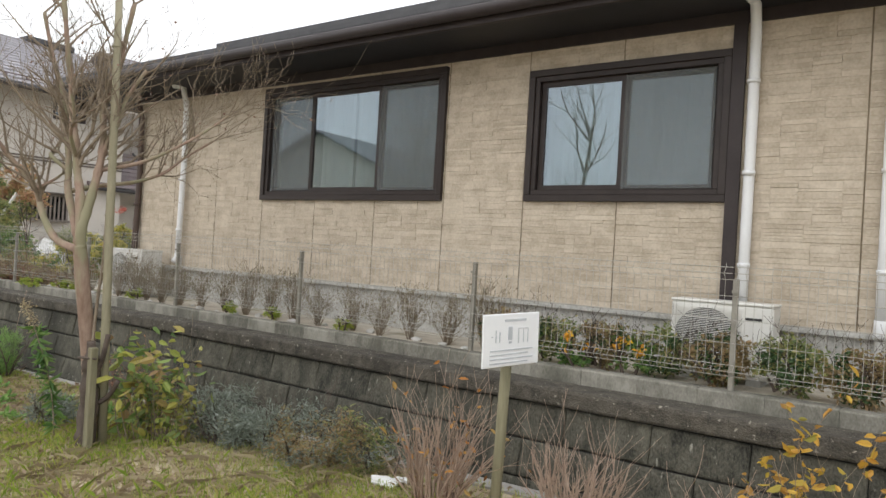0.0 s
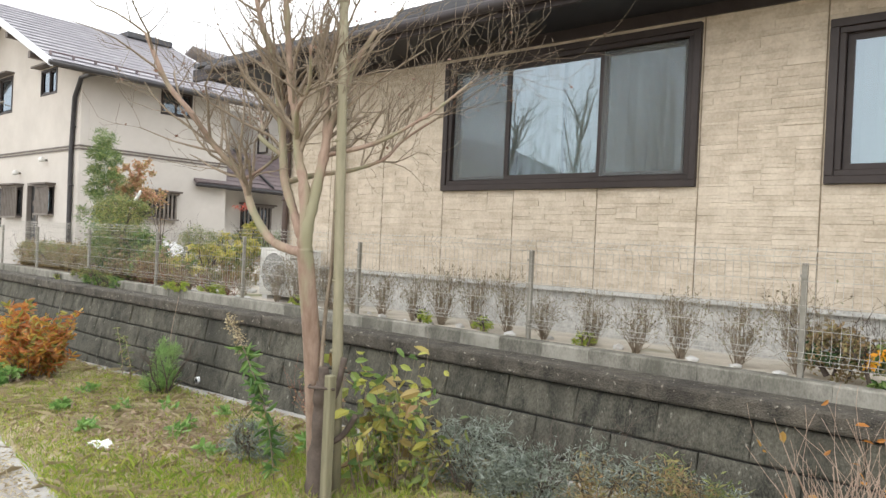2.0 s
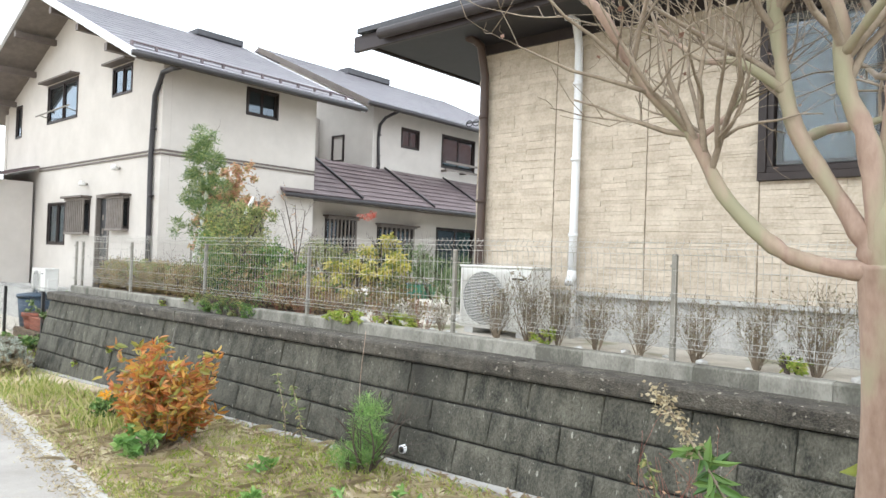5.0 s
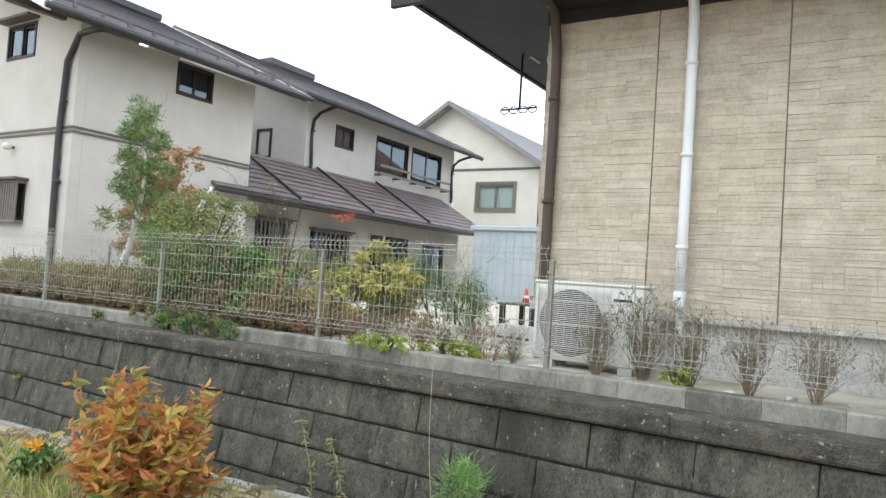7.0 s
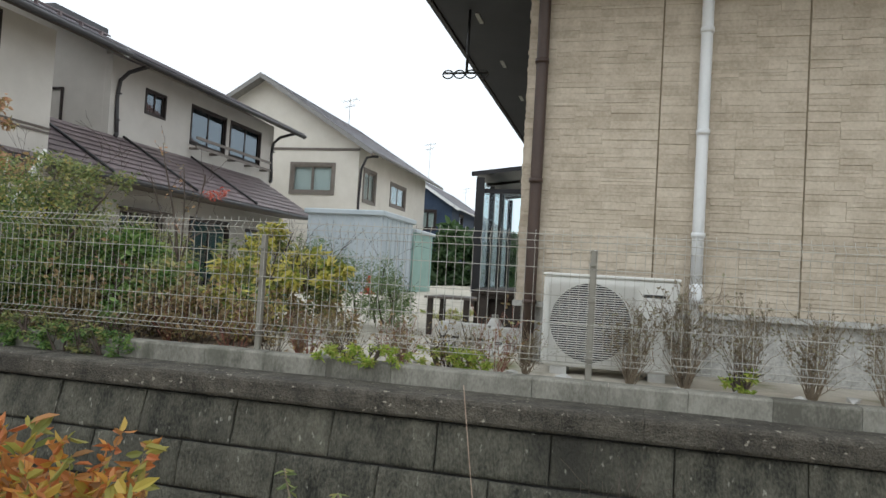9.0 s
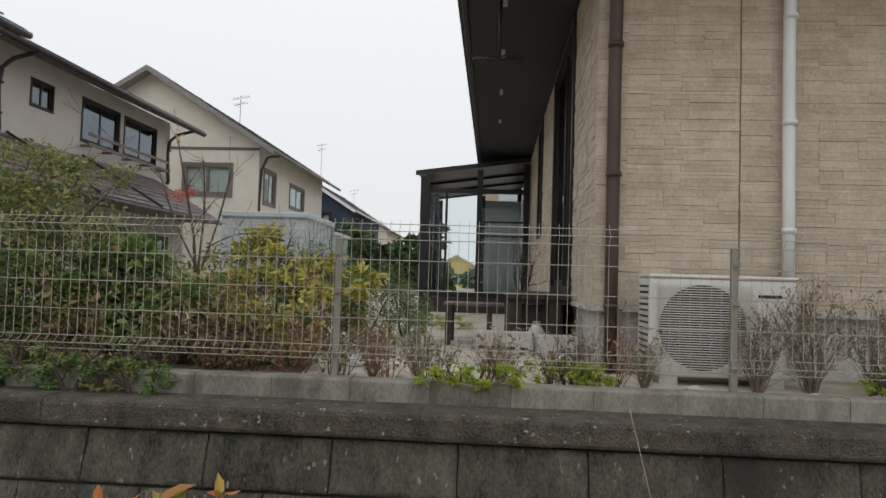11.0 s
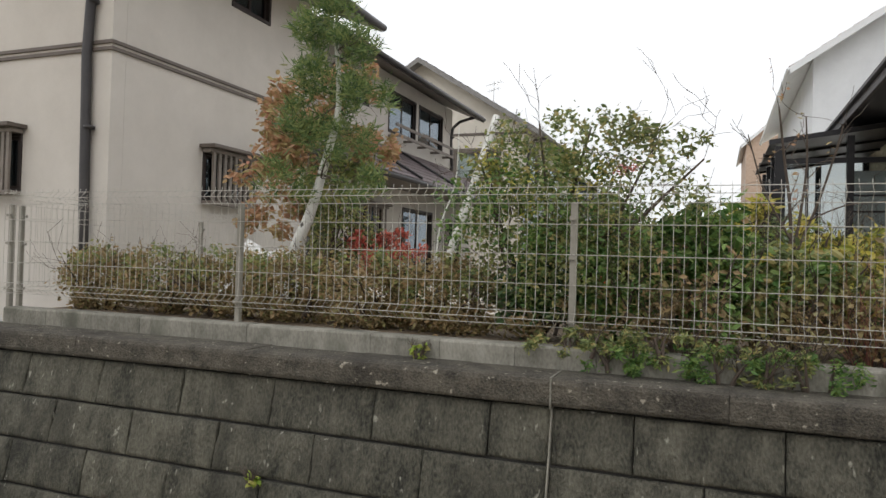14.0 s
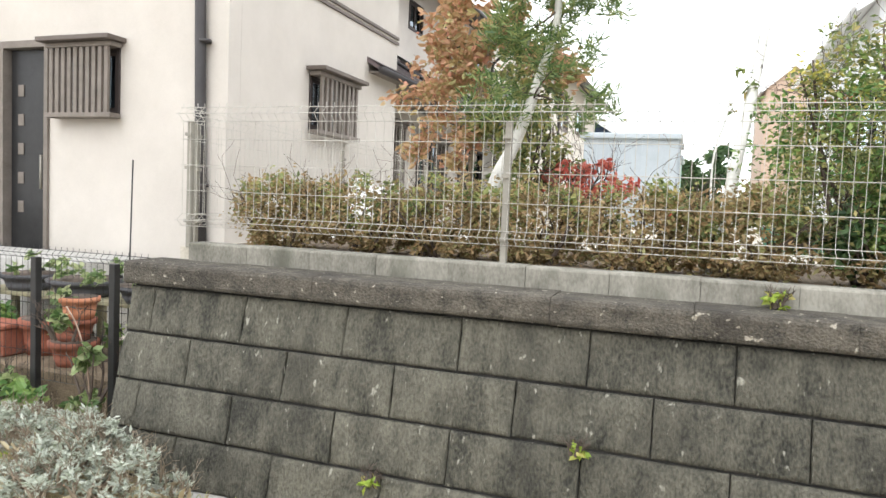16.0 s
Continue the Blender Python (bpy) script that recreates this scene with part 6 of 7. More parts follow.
# ---- trees and bushes in the yard ----
bushy("pine_tree", "leaning young pine with a pale trunk and dense green crown", "tree", [(-15.0, 5.85, 3.12, 0.2, 0.2, 0.2, 0.6), (-15.14, 5.8, 2.85, 0.22, 0.2, 0.16, 0.6), (-14.82, 5.85, 2.74, 0.22, 0.22, 0.16, 0.6), (-15.05, 5.85, 2.5, 0.3, 0.28, 0.18, 0.9), (-14.74, 5.9, 2.32, 0.2, 0.24, 0.16, 0.5), (-15.26, 5.8, 2.18, 0.22, 0.24, 0.17, 0.55), (-14.95, 5.85, 2.02, 0.3, 0.3, 0.18, 0.7), (-15.3, 5.7, 1.7, 0.22, 0.22, 0.16, 0.3), (-14.75, 5.8, 1.66, 0.22, 0.22, 0.16, 0.3)], 8600, 0.085, L_PINE, 71, trunk=[[(-15.45, 5.95, 0.6), (-15.34, 5.92, 1.16), (-15.2, 5.9, 1.46), (-15.06, 5.87, 1.85), (-14.95, 5.86, 2.3), (-15.0, 5.85, 2.9), 0.06, 0.015]], barkm=BIRCH, aspect=0.11, droop=-0.5)
bushy("maple_tree", "small maple turning orange and rust", "tree", [(-15.75, 6.6, 2.42, 0.4, 0.35, 0.28, 1), (-16.05, 6.6, 2.0, 0.36, 0.35, 0.3, 0.9), (-15.2, 6.85, 2.15, 0.26, 0.25, 0.25, 0.5), (-15.3, 6.7, 2.66, 0.3, 0.3, 0.18, 0.4), (-15.95, 6.55, 1.5, 0.34, 0.3, 0.26, 0.5)], 4300, 0.06, L_RUST, 72, trunk=[[(-15.7, 6.65, 0.6), (-15.75, 6.65, 1.1), (-15.7, 6.6, 1.7), (-15.6, 6.6, 2.4), 0.03, 0.01], [(-15.72, 6.68, 0.9), (-15.4, 6.7, 1.5), (-15.2, 6.8, 2.2), 0.022, 0.008]], barkm=TWIG, aspect=0.6, extra=[([(-15.4, 6.6, 1.85, 0.42, 0.3, 0.4, 1)], 1100, 0.06, L_OLIVE)])
bushy("olive_bush", "loose olive-leaved bush behind the leaning pine", "bush", [(-15.2, 6.35, 1.4, 0.3, 0.3, 0.36, 1)], 1500, 0.05, L_OLIVE, 731)
bushy("red_maple", "low bright red maple behind the hedge", "bush", [(-14.75, 6.3, 1.22, 0.34, 0.25, 0.16, 1)], 800, 0.055, L_RED, 73, aspect=0.5)
bushy("round_bush", "large loose bush with twiggy sprays of olive green leaves", "bush", [(-13.15, 5.27, 1.42, 0.52, 0.36, 0.44, 1.0), (-12.75, 5.17, 1.45, 0.48, 0.34, 0.46, 0.9), (-13.4, 5.3, 1.2, 0.28, 0.28, 0.38, 0.4), (-13.0, 5.12, 1.05, 0.65, 0.3, 0.3, 0.8), (-13.0, 5.22, 1.86, 0.4, 0.3, 0.18, 0.3), (-13.35, 5.2, 1.72, 0.24, 0.22, 0.26, 0.3), (-12.55, 5.22, 1.8, 0.25, 0.25, 0.14, 0.15)], 12500, 0.034, L_OLIVE, 74, trunk=[[(-13.25, 5.27, 0.65), (-13.2, 5.27, 1.0), (-13.1, 5.27, 1.4), (-12.95, 5.22, 1.92), 0.022, 0.006], [(-13.27, 5.29, 0.7), (-13.45, 5.22, 1.2), (-13.55, 5.17, 1.8), 0.018, 0.005], [(-13.23, 5.27, 0.7), (-12.95, 5.22, 1.1), (-12.6, 5.17, 1.8), 0.018, 0.005], [(-13.25, 5.27, 0.8), (-13.2, 5.27, 1.4), (-13.25, 5.22, 1.95), 0.014, 0.005], [(-13.15, 5.22, 0.8), (-12.75, 5.12, 1.3), (-12.35, 5.07, 1.7), 0.018, 0.005], [(-13.25, 5.27, 0.8), (-13.45, 5.25, 1.3), (-13.6, 5.2, 1.75), 0.016, 0.004]], barkm=DARKTWIG, aspect=0.5, twigs=9, extra=[([(-12.9, 5.07, 1.2, 0.5, 0.25, 0.4, 1), (-13.3, 5.17, 1.5, 0.6, 0.3, 0.35, 0.8)], 3000, 0.034, L_GREEN), ([(-13.2, 5.22, 1.6, 0.6, 0.3, 0.35, 1)], 600, 0.03, L_YELLOW)])
bushy("camellia_bush", "dark glossy-leaved evergreen bush", "bush", [(-12.33, 5.35, 1.15, 0.3, 0.26, 0.34, 1)], 1500, 0.06, L_GREEN, 75, aspect=0.5)
bushy("birch_tree", "thin white-barked leaning birch stem", "tree", [(-13.8, 5.65, 1.65, 0.1, 0.1, 0.3, 0.5), (-13.85, 5.4, 1.0, 0.15, 0.12, 0.2, 0.6)], 90, 0.05, L_OLIVE, 76, trunk=[[(-13.97, 5.27, 0.6), (-13.90, 5.39, 0.95), (-13.85, 5.51, 1.3), (-13.79, 5.66, 1.65), (-13.72, 5.90, 2.15), 0.038, 0.027], [(-13.94, 5.42, 0.7), (-13.97, 5.5, 1.3), (-13.90, 5.6, 1.65), (-13.92, 5.7, 2.05), 0.007, 0.003]], barkm=BIRCH, twigs=1, stemm=TWIG)
bushy("yellow_bush", "spreading bush with yellow-green autumn leaves", "bush", [(-11.7, 6.4, 1.28, 0.5, 0.4, 0.18, 0.8), (-12.0, 6.9, 1.5, 0.4, 0.4, 0.14, 0.6), (-11.25, 6.15, 1.2, 0.36, 0.3, 0.13, 0.7), (-11.7, 6.0, 1.15, 0.42, 0.25, 0.16, 0.6)], 1900, 0.09, L_YELLOW, 77, aspect=0.3, barkm=DARKTWIG, extra=[([(-11.6, 6.3, 1.0, 0.65, 0.4, 0.28, 1), (-12.1, 6.8, 1.25, 0.5, 0.4, 0.25, 0.7)], 3600, 0.055, L_OLIVE), ([(-11.5, 6.3, 0.95, 0.8, 0.4, 0.25, 1)], 1500, 0.05, L_BROWN), ([(-12.92, 7.45, 1.9, 0.18, 0.16, 0.15, 1)], 130, 0.045, L_RED)])
bushy("green_bush", "low spreading green bush beside the yellow one", "bush", [(-11.3, 7.3, 1.12, 0.5, 0.45, 0.32, 1), (-10.85, 7.0, 0.98, 0.32, 0.3, 0.2, 0.5), (-11.7, 7.2, 1.3, 0.35, 0.3, 0.25, 0.5)], 6500, 0.07, L_FEATHER, 78, aspect=0.1, droop=0.5)
bushy("conifer_bush", "rounded clipped conifer with yellow-green top", "bush", [(-13.15, 6.7, 1.38, 0.42, 0.4, 0.2, 1), (-13.15, 6.7, 1.05, 0.42, 0.4, 0.34, 0.9)], 5200, 0.036, L_OLIVE, 79, aspect=0.3)

tagged(part("planting_bed", prismed([(-16.86, 4.77, 0.5), (-11.1, 4.77, 0.5), (-11.3, 5.7, 0.5), (-12.6, 6.6, 0.5), (-16.86, 7.2, 0.5)], (0, 0, 0.206)), SOIL), "dark soil bed strewn with litter along the fence", "bed", kind="structure")


def hedge():
    r = np.random.default_rng(81)
    for k in range(6):
        x = -16.55 + 0.55 * k
        blobs = [(x, 5.22 + r.uniform(-0.05, 0.05), 0.93, 0.36, 0.24, 0.24, 1)]
        bushy("hedge_bush", "clipped brownish hedge bush behind the fence", "bush", blobs, 3200, 0.034, L_BROWN, 82 + k, group="hedge", aspect=0.5, extra=[([(x, 5.2, 1.02, 0.34, 0.22, 0.17, 1)], 800, 0.035, L_OLIVE), ([(x, 5.25, 0.80, 0.34, 0.2, 0.10, 1)], 1300, 0.034, L_BROWN)])


hedge()
for k, (x, y, h, lm) in enumerate(((-13.2, 5.2, 0.22, L_DARK), (-12.75, 5.12, 0.26, L_GREEN), (-12.35, 5.25, 0.3, L_HERB), (-11.9, 5.2, 0.26, L_OLIVE), (-11.45, 5.4, 0.2, L_YELLOW))):
    bushy("leafy_shrub", "loose low shrub of mixed green leaves behind the fence", "bush", [(x, y, 0.74 + h, 0.3, 0.24, h, 1)], 900, 0.052, lm, 700 + k, group="low green shrubs", aspect=0.5, twigs=5, extra=[([(x, y, 0.72 + h * 0.7, 0.32, 0.22, h * 0.7, 1)], 900, 0.04, L_BROWN), ([(x, y, 0.8 + h, 0.26, 0.2, h * 0.8, 1)], 260, 0.05, L_GREEN)])
for k, (x, y) in enumerate(((-12.4, 5.0), (-11.6, 5.0), (-11.25, 5.15), (-12.0, 5.2))):
    stemmy("dry_bush", "dry brown-red leafy stems behind the fence", "bush", x, y, 0.7, 22, 0.42, 0.4, DARKTWIG, 100 + k, 0.004, 0.8, L_BROWN, 420, 0.045, 1, group="dry bushes")
r = np.random.default_rng(109)
for k in range(6):
    x = -12.9 + 0.2 * k + r.uniform(-0.06, 0.06)
    bushy("creeping_weed", "green weeds hanging over the concrete curb", "plant", [(x, 4.63, r.uniform(0.70, 0.78), r.uniform(0.18, 0.3), 0.1, r.uniform(0.05, 0.1), 1)], 800, 0.03, (L_OLIVE, L_GREEN)[k % 2], 110 + k, group="weeds", aspect=0.35)
for k in range(10):
    x = -11.95 + 0.27 * k + r.uniform(-0.08, 0.08)
    stemmy("dry_weed", "dry reddish-brown weed stems at the fence foot", "plant", x, 4.86 + r.uniform(0, 0.12), 0.7, 15, r.uniform(0.2, 0.4), 0.3, L_REDSTEM if k % 2 else DARKTWIG, 230 + k, 0.0032, 0.7, L_BROWN, 110, 0.035, 1, group="dry weeds")


def sapling():
    r = np.random.default_rng(121)
    t = thing("bare_sapling", "thin bare young tree with few twigs", "tree", (-11.93, 5.32, 0.7))
    out = []
    for pts, a, b in (([(-11.93, 5.32, 0.6), (-11.92, 5.33, 1.1), (-11.93, 5.3, 1.45), (-11.97, 5.25, 1.75), (-12.0, 5.2, 1.98)], 0.014, 0.004), ([(-11.92, 5.33, 1.15), (-11.88, 5.3, 1.45), (-11.86, 5.27, 1.7), (-11.87, 5.25, 1.93)], 0.009, 0.0035), ([(-11.92, 5.31, 1.3), (-12.05, 5.3, 1.55), (-12.14, 5.25, 1.85)], 0.007, 0.003), ([(-11.91, 5.32, 1.2), (-11.8, 5.3, 1.5), (-11.73, 5.28, 1.75), (-11.7, 5.27, 1.88)], 0.008, 0.0035), ([(-11.85, 5.3, 1.4), (-11.68, 5.3, 1.48), (-11.5, 5.3, 1.5)], 0.005, 0.0025)):
        q, rad = fuzzy_path(pts, a, b)
        part("limb", tubed(q, rad, 7), DARKTWIG, t)
        for k in range(5):
            i = int(r.integers(len(q) // 2, len(q)))
            grow(r, out, q[i], Vector(r.normal(size=3)) + Vector((0, 0, 0.8)), 0.16, rad[i] * 0.6, 1, 0.3, (1, 2), 0.2)
    part("twig_mass", branch_mesh(out), DARKTWIG, t)["kind"] = "stuff"
    leaves("foliage", [tuple(p) for ps, _ in out for p in ps[1:]][:60], 0.028, L_RUST, t, 122)


sapling()

# ---- yard things by the siding house ----
sh = thing("garden_shed", "pale blue-grey steel garden shed with ribbed walls", "shed", (-15.4, 18, 0.7))
SX0, SX1, SY0, SY1 = -16.45, -14.47, 17.0, 19.6
part("body", boxed(SX0, SX1, SY0, SY1, 0.70, 2.6), SHEDMAT, sh)
for k in range(9):
    x = SX0 + 0.02 + (SX1 - SX0 - 0.06) * k / 8
    part("rib", boxed(x, x + 0.03, SY0 - 0.02, SY0 - 0.001, 0.75, 2.58), SHEDMAT, sh)
for k in range(8):
    y = SY0 + 0.05 + (SY1 - SY0 - 0.15) * k / 7
    part("rib", boxed(SX1 + 0.001, SX1 + 0.02, y, y + 0.03, 0.75, 2.58), SHEDMAT, sh)
part("roof", boxed(SX0 - 0.08, SX1 + 0.08, SY0 - 0.1, SY1 + 0.1, 2.601, 2.73, bevel=0.02), SHEDMAT, sh)
sh2 = thing("tool_shed", "small pale green steel shed", "shed", (-15.3, 20.8, 0.7))
part("body", boxed(-16.2, -14.47, 19.8, 21.8, 0.7, 2.4), GREENMETAL, sh2)
part("roof", boxed(-16.3, -14.4, 19.75, 21.9, 2.401, 2.5, bevel=0.02), SHEDMAT, sh2)

cv = thing("conservatory", "dark framed glass conservatory against the siding house", "conservatory", (-10.4, 15, 0.7))
CX0, CX1, CY0, CY1 = -11.4, -9.49, 13.5, 17.2
part("deck", boxed(CX0, CX1, CY0 - 0.05, CY1, 0.70, 0.96), DECK, cv)
for x in (CX0, -10.42, CX1 - 0.1):
    for y in (CY0, CY1 - 0.1):
        part("post", boxed(x, x + 0.1, y, y + 0.1, 0.961, 3.1 + (x - CX0) * 0.14), BLACKALU, cv)
for y in (14.7, 15.9):
    part("post", boxed(CX0, CX0 + 0.1, y, y + 0.1, 0.961, 3.1), BLACKALU, cv)
part("screen", boxed(CX0 - 0.03, CX0 + 0.13, CY0 - 0.02, CY0 - 0.002, 0.97, 3.1), BLACKALU, cv, "wide dark corner panel")
part("rail", boxed(CX0 + 0.101, CX1 - 0.101, CY0 + 0.02, CY0 + 0.08, 2.82, 2.9), BLACKALU, cv)
part("mullion", boxed(CX0 + 0.42, CX0 + 0.46, CY0 + 0.02, CY0 + 0.08, 1.061, 2.819), BLACKALU, cv)
part("roller_shade", boxed(-10.28, CX1 - 0.12, CY0 + 0.5, CY0 + 0.52, 1.0, 2.75), SHADEGREY, cv, "pale grey roller shade")
for z in (2.05, 2.3):
    part("cross_bar", boxed(-10.32, CX1 - 0.101, CY0 + 0.025, CY0 + 0.06, z, z + 0.03), BLACKALU, cv)
part("sill", boxed(CX0 + 0.101, CX1 - 0.101, CY0 + 0.02, CY0 + 0.08, 0.962, 1.06), BLACKALU, cv)
part("sill", boxed(CX0 + 0.02, CX0 + 0.08, CY0 + 0.101, CY1 - 0.101, 0.962, 1.06), BLACKALU, cv)
for a, b in ((CX0 + 0.1, -10.42), (-10.32, CX1 - 0.1)):
    g = part("pane", boxed(a, b, CY0 + 0.045, CY0 + 0.055, 1.061, 2.819), CLEAR, cv)
    g.visible_shadow = False
for a, b in ((CY0 + 0.1, 14.7), (14.8, 15.9), (16.0, CY1 - 0.1)):
    g = part("pane", boxed(CX0 + 0.045, CX0 + 0.055, a, b, 1.061, 3.05), CLEAR, cv)
    g.visible_shadow = False
for y in (CY0 - 0.06, 14.9, 16.1, CY1):
    part("rafter", prismed([(CX0 - 0.12, y, 3.12), (CX0 - 0.12, y, 3.2), (CX1, y, 3.47), (CX1, y, 3.39)], (0, 0.07, 0)), BLACKALU, cv)
part("roof_panel", prismed([(CX0 - 0.1, CY0, 3.165), (CX0 - 0.1, CY1, 3.165), (CX1, CY1, 3.43), (CX1, CY0, 3.43)], (0, 0, 0.008)), BLACKALU, cv, "dark roof sheet")

bn = thing("veranda_deck", "dark stained wooden veranda step along the house", "deck", (-9.8, 7.8, 0.7))
for k in range(5):
    x = -9.98 + 0.1 * k
    part("board", boxed(x, x + 0.095, 6.75, 9.1, 1.12, 1.16, bevel=0.004), DECK, bn)
for y in (6.8, 7.9, 9.0):
    for x in (-9.96, -9.65):
        part("leg", boxed(x, x + 0.09, y, y + 0.09, 0.70, 1.08), DECK, bn)
    part("joist", boxed(-9.97, -9.5, y + 0.01, y + 0.08, 1.081, 1.119), DECK, bn)
part("back_panel", boxed(-9.56, -9.53, 6.9, 9.05, 0.72, 1.07), DECK, bn)
# Added dark sheet: gives the deep shade beneath the boards as a solid.
part("side_panel", boxed(-9.95, -9.93, 6.95, 9.0, 0.74, 1.075), DECK, bn, "dark panel standing for the shade under the step")
part("end_panel", boxed(-9.92, -9.57, 6.92, 6.95, 0.74, 1.075), DECK, bn, "dark boarded end of the step")
tb = thing("garden_table", "low dark slatted garden table", "table", (-10.26, 7.4, 0.7))
for k in range(6):
    part("slat", boxed(-10.52 + 0.088 * k, -10.44 + 0.088 * k, 7.1, 7.7, 1.04, 1.06), BAND, tb)
for x in (-10.5, -10.15):
    for y in (7.13, 7.62):
        part("leg", boxed(x, x + 0.05, y, y + 0.05, 0.70, 1.039), DECK, tb)
for k, (x, y, rz) in enumerate(((-10.13, 6.62, 6), (-9.90, 6.58, -5), (-9.62, 6.36, 4))):
    cb = thing("cinder_block", "pale concrete block standing on the sandy ground", "block", (x, y, 0.7), "cinder blocks")
    bm = boxed(-0.105 - 0.015 * k, 0.105 + 0.015 * k, -0.08, 0.08, 0.0, 0.17, bevel=0.006)
    bm.transform(pose(x, y, 0.70, 0, 0, rz))
    part("block", bm, CINDER, cb)
    # Thin dark strips on the face stand for shaded slots.
    for dx in (-0.05, 0.05):
        bm = boxed(dx - 0.03, dx + 0.03, -0.0825, -0.0801, 0.04, 0.06)
        bm.transform(pose(x, y, 0.70, 0, 0, rz))
        part("slot", bm, ACDARK, cb)
jar = thing("white_jug", "rounded pale plastic jug beside the blocks", "jug", (-9.76, 6.62, 0.7))
part("body", tubed([(-9.76, 6.62, 0.70), (-9.76, 6.62, 0.85), (-9.76, 6.62, 0.90), (-9.76, 6.62, 0.93)], [0.075, 0.078, 0.05, 0.028], 14), CINDER, jar)
part("cap", tubed([(-9.76, 6.62, 0.93), (-9.76, 6.62, 0.955)], 0.03, 10), POSTMAT, jar)
r = np.random.default_rng(131)
for k in range(9):
    x, y = r.uniform(-11.2, -9.4), r.uniform(5.4, 6.6)
    s = r.uniform(0.04, 0.09)
    bm = bmesh.new()
    bmesh.ops.create_icosphere(bm, subdivisions=2, radius=s)
    for v in bm.verts:
        v.co += Vector(noise.noise_vector(v.co * 20 + Vector((k, 0, 0)))) * s * 0.35
        v.co.z = max(v.co.z * 0.6, -s * 0.2)
    bm.transform(Matrix.Translation((x, y, 0.70 + s * 0.2)))
    tagged(part("stone", bm, CINDER), "rounded pale garden stone on sandy ground", "stone", "garden stones")
bushy("potted_plant", "thin leafy plant on the veranda step", "plant", [(-9.78, 8.7, 1.36, 0.13, 0.12, 0.22, 1)], 150, 0.03, L_DARK, 132)
bushy("lawn_patch", "patch of short green lawn in the yard", "grass", [(-10.9, 10.0, 0.72, 0.6, 1.2, 0.03, 1)], 1500, 0.06, L_GRASS, 133, aspect=0.15, droop=-1.0)
hg = thing("laundry_hanger", "dark metal laundry pole hanger under the eaves", "hanger", (-10.1, 6.5, 3.0))
part("rod", tubed([(-10.1, 6.5, 3.51), (-10.1, 6.5, 2.98)], 0.012, 8), BLACKWIRE, hg)
part("bar", tubed([(-10.3, 6.5, 2.97), (-9.92, 6.5, 2.97)], 0.01, 8), BLACKWIRE, hg)
for k in range(4):
    x = -10.26 + 0.1 * k
    part("ring", tubed([(x + 0.045 * math.cos(a), 6.5, 2.96 + 0.035 * math.sin(a)) for a in [q * math.pi / 8 for q in range(17)]], 0.006, 6), BLACKWIRE, hg)


def tv_antenna(x, y, z0, z1, s):
    t = thing("tv_antenna", "thin television aerial on a rooftop mast", "antenna", (x, y, z0), "rooftop aerials")
    part("mast", tubed([(x, y, z0), (x, y, z1)], 0.016, 6), POSTMAT, t)
    for k, (dz, w) in enumerate(((-0.1, s), (-0.4, s * 0.7))):
        b = part("boom", tubed([(x - w, y, z1 + dz - 0.1), (x + w, y, z1 + dz + 0.05)], 0.011, 5), POSTMAT, t)
        for j in range(6):
            xx = x - w + 2 * w * j / 5
            part("element", tubed([(xx, y - 0.3, z1 + dz - 0.1 + 0.15 * j / 5), (xx, y + 0.3, z1 + dz - 0.1 + 0.15 * j / 5)], 0.006, 4), POSTMAT, b)


tv_antenna(-22.6, 34.0, 8.6, 10.0, 0.4)
tv_antenna(-21.3, 45.0, 6.6, 9.9, 0.35)
tv_antenna(-23.0, 64.0, 7.0, 9.4, 0.45)
for k, (x0, x1, y, h) in enumerate(((-18.2, -13, 38, 4.6), (-18, -9, 58, 3.2), (-26, -16, 75, 4.2), (-12, 4, 80, 3.2), (-60, -26, 80, 5))):
    r = np.random.default_rng(140 + k)
    t = tagged(leaves("far_trees", clumps(r, [(r.uniform(x0, x1), y + r.uniform(-2, 2), r.uniform(0.8, h * 0.6), (x1 - x0) / 7, 1.5, h * 0.45, 1) for _ in range(9)], 6000), 0.45, L_DARK, None, 150 + k), "distant dark green trees and hedges", "trees", kind="stuff")

# ---- the corner garden by the stuccoed house ----

make_fence("black_fence", "low black wire garden fence", [0.14, 0.79, 2.7, 4.6], -0.1, 4.6, pose(-17.24, 4.70, -0.36, 0, 0, 180), BLACKWIRE, BLACKWIRE, -0.1, 0.93, "garden fences", zs=(0.98, 0.95, 0.92, 0.78, 0.62, 0.46, 0.30, 0.12), outs=(0, 0.03, 0, 0, 0, 0, 0, 0), pr=0.024)
tagged(part("step", boxed(-25, -18.9, 5.75, 6.58, -0.5, 0.40, bevel=0.01), FOUND), "pale concrete terrace step below the house wall", "step", kind="structure")
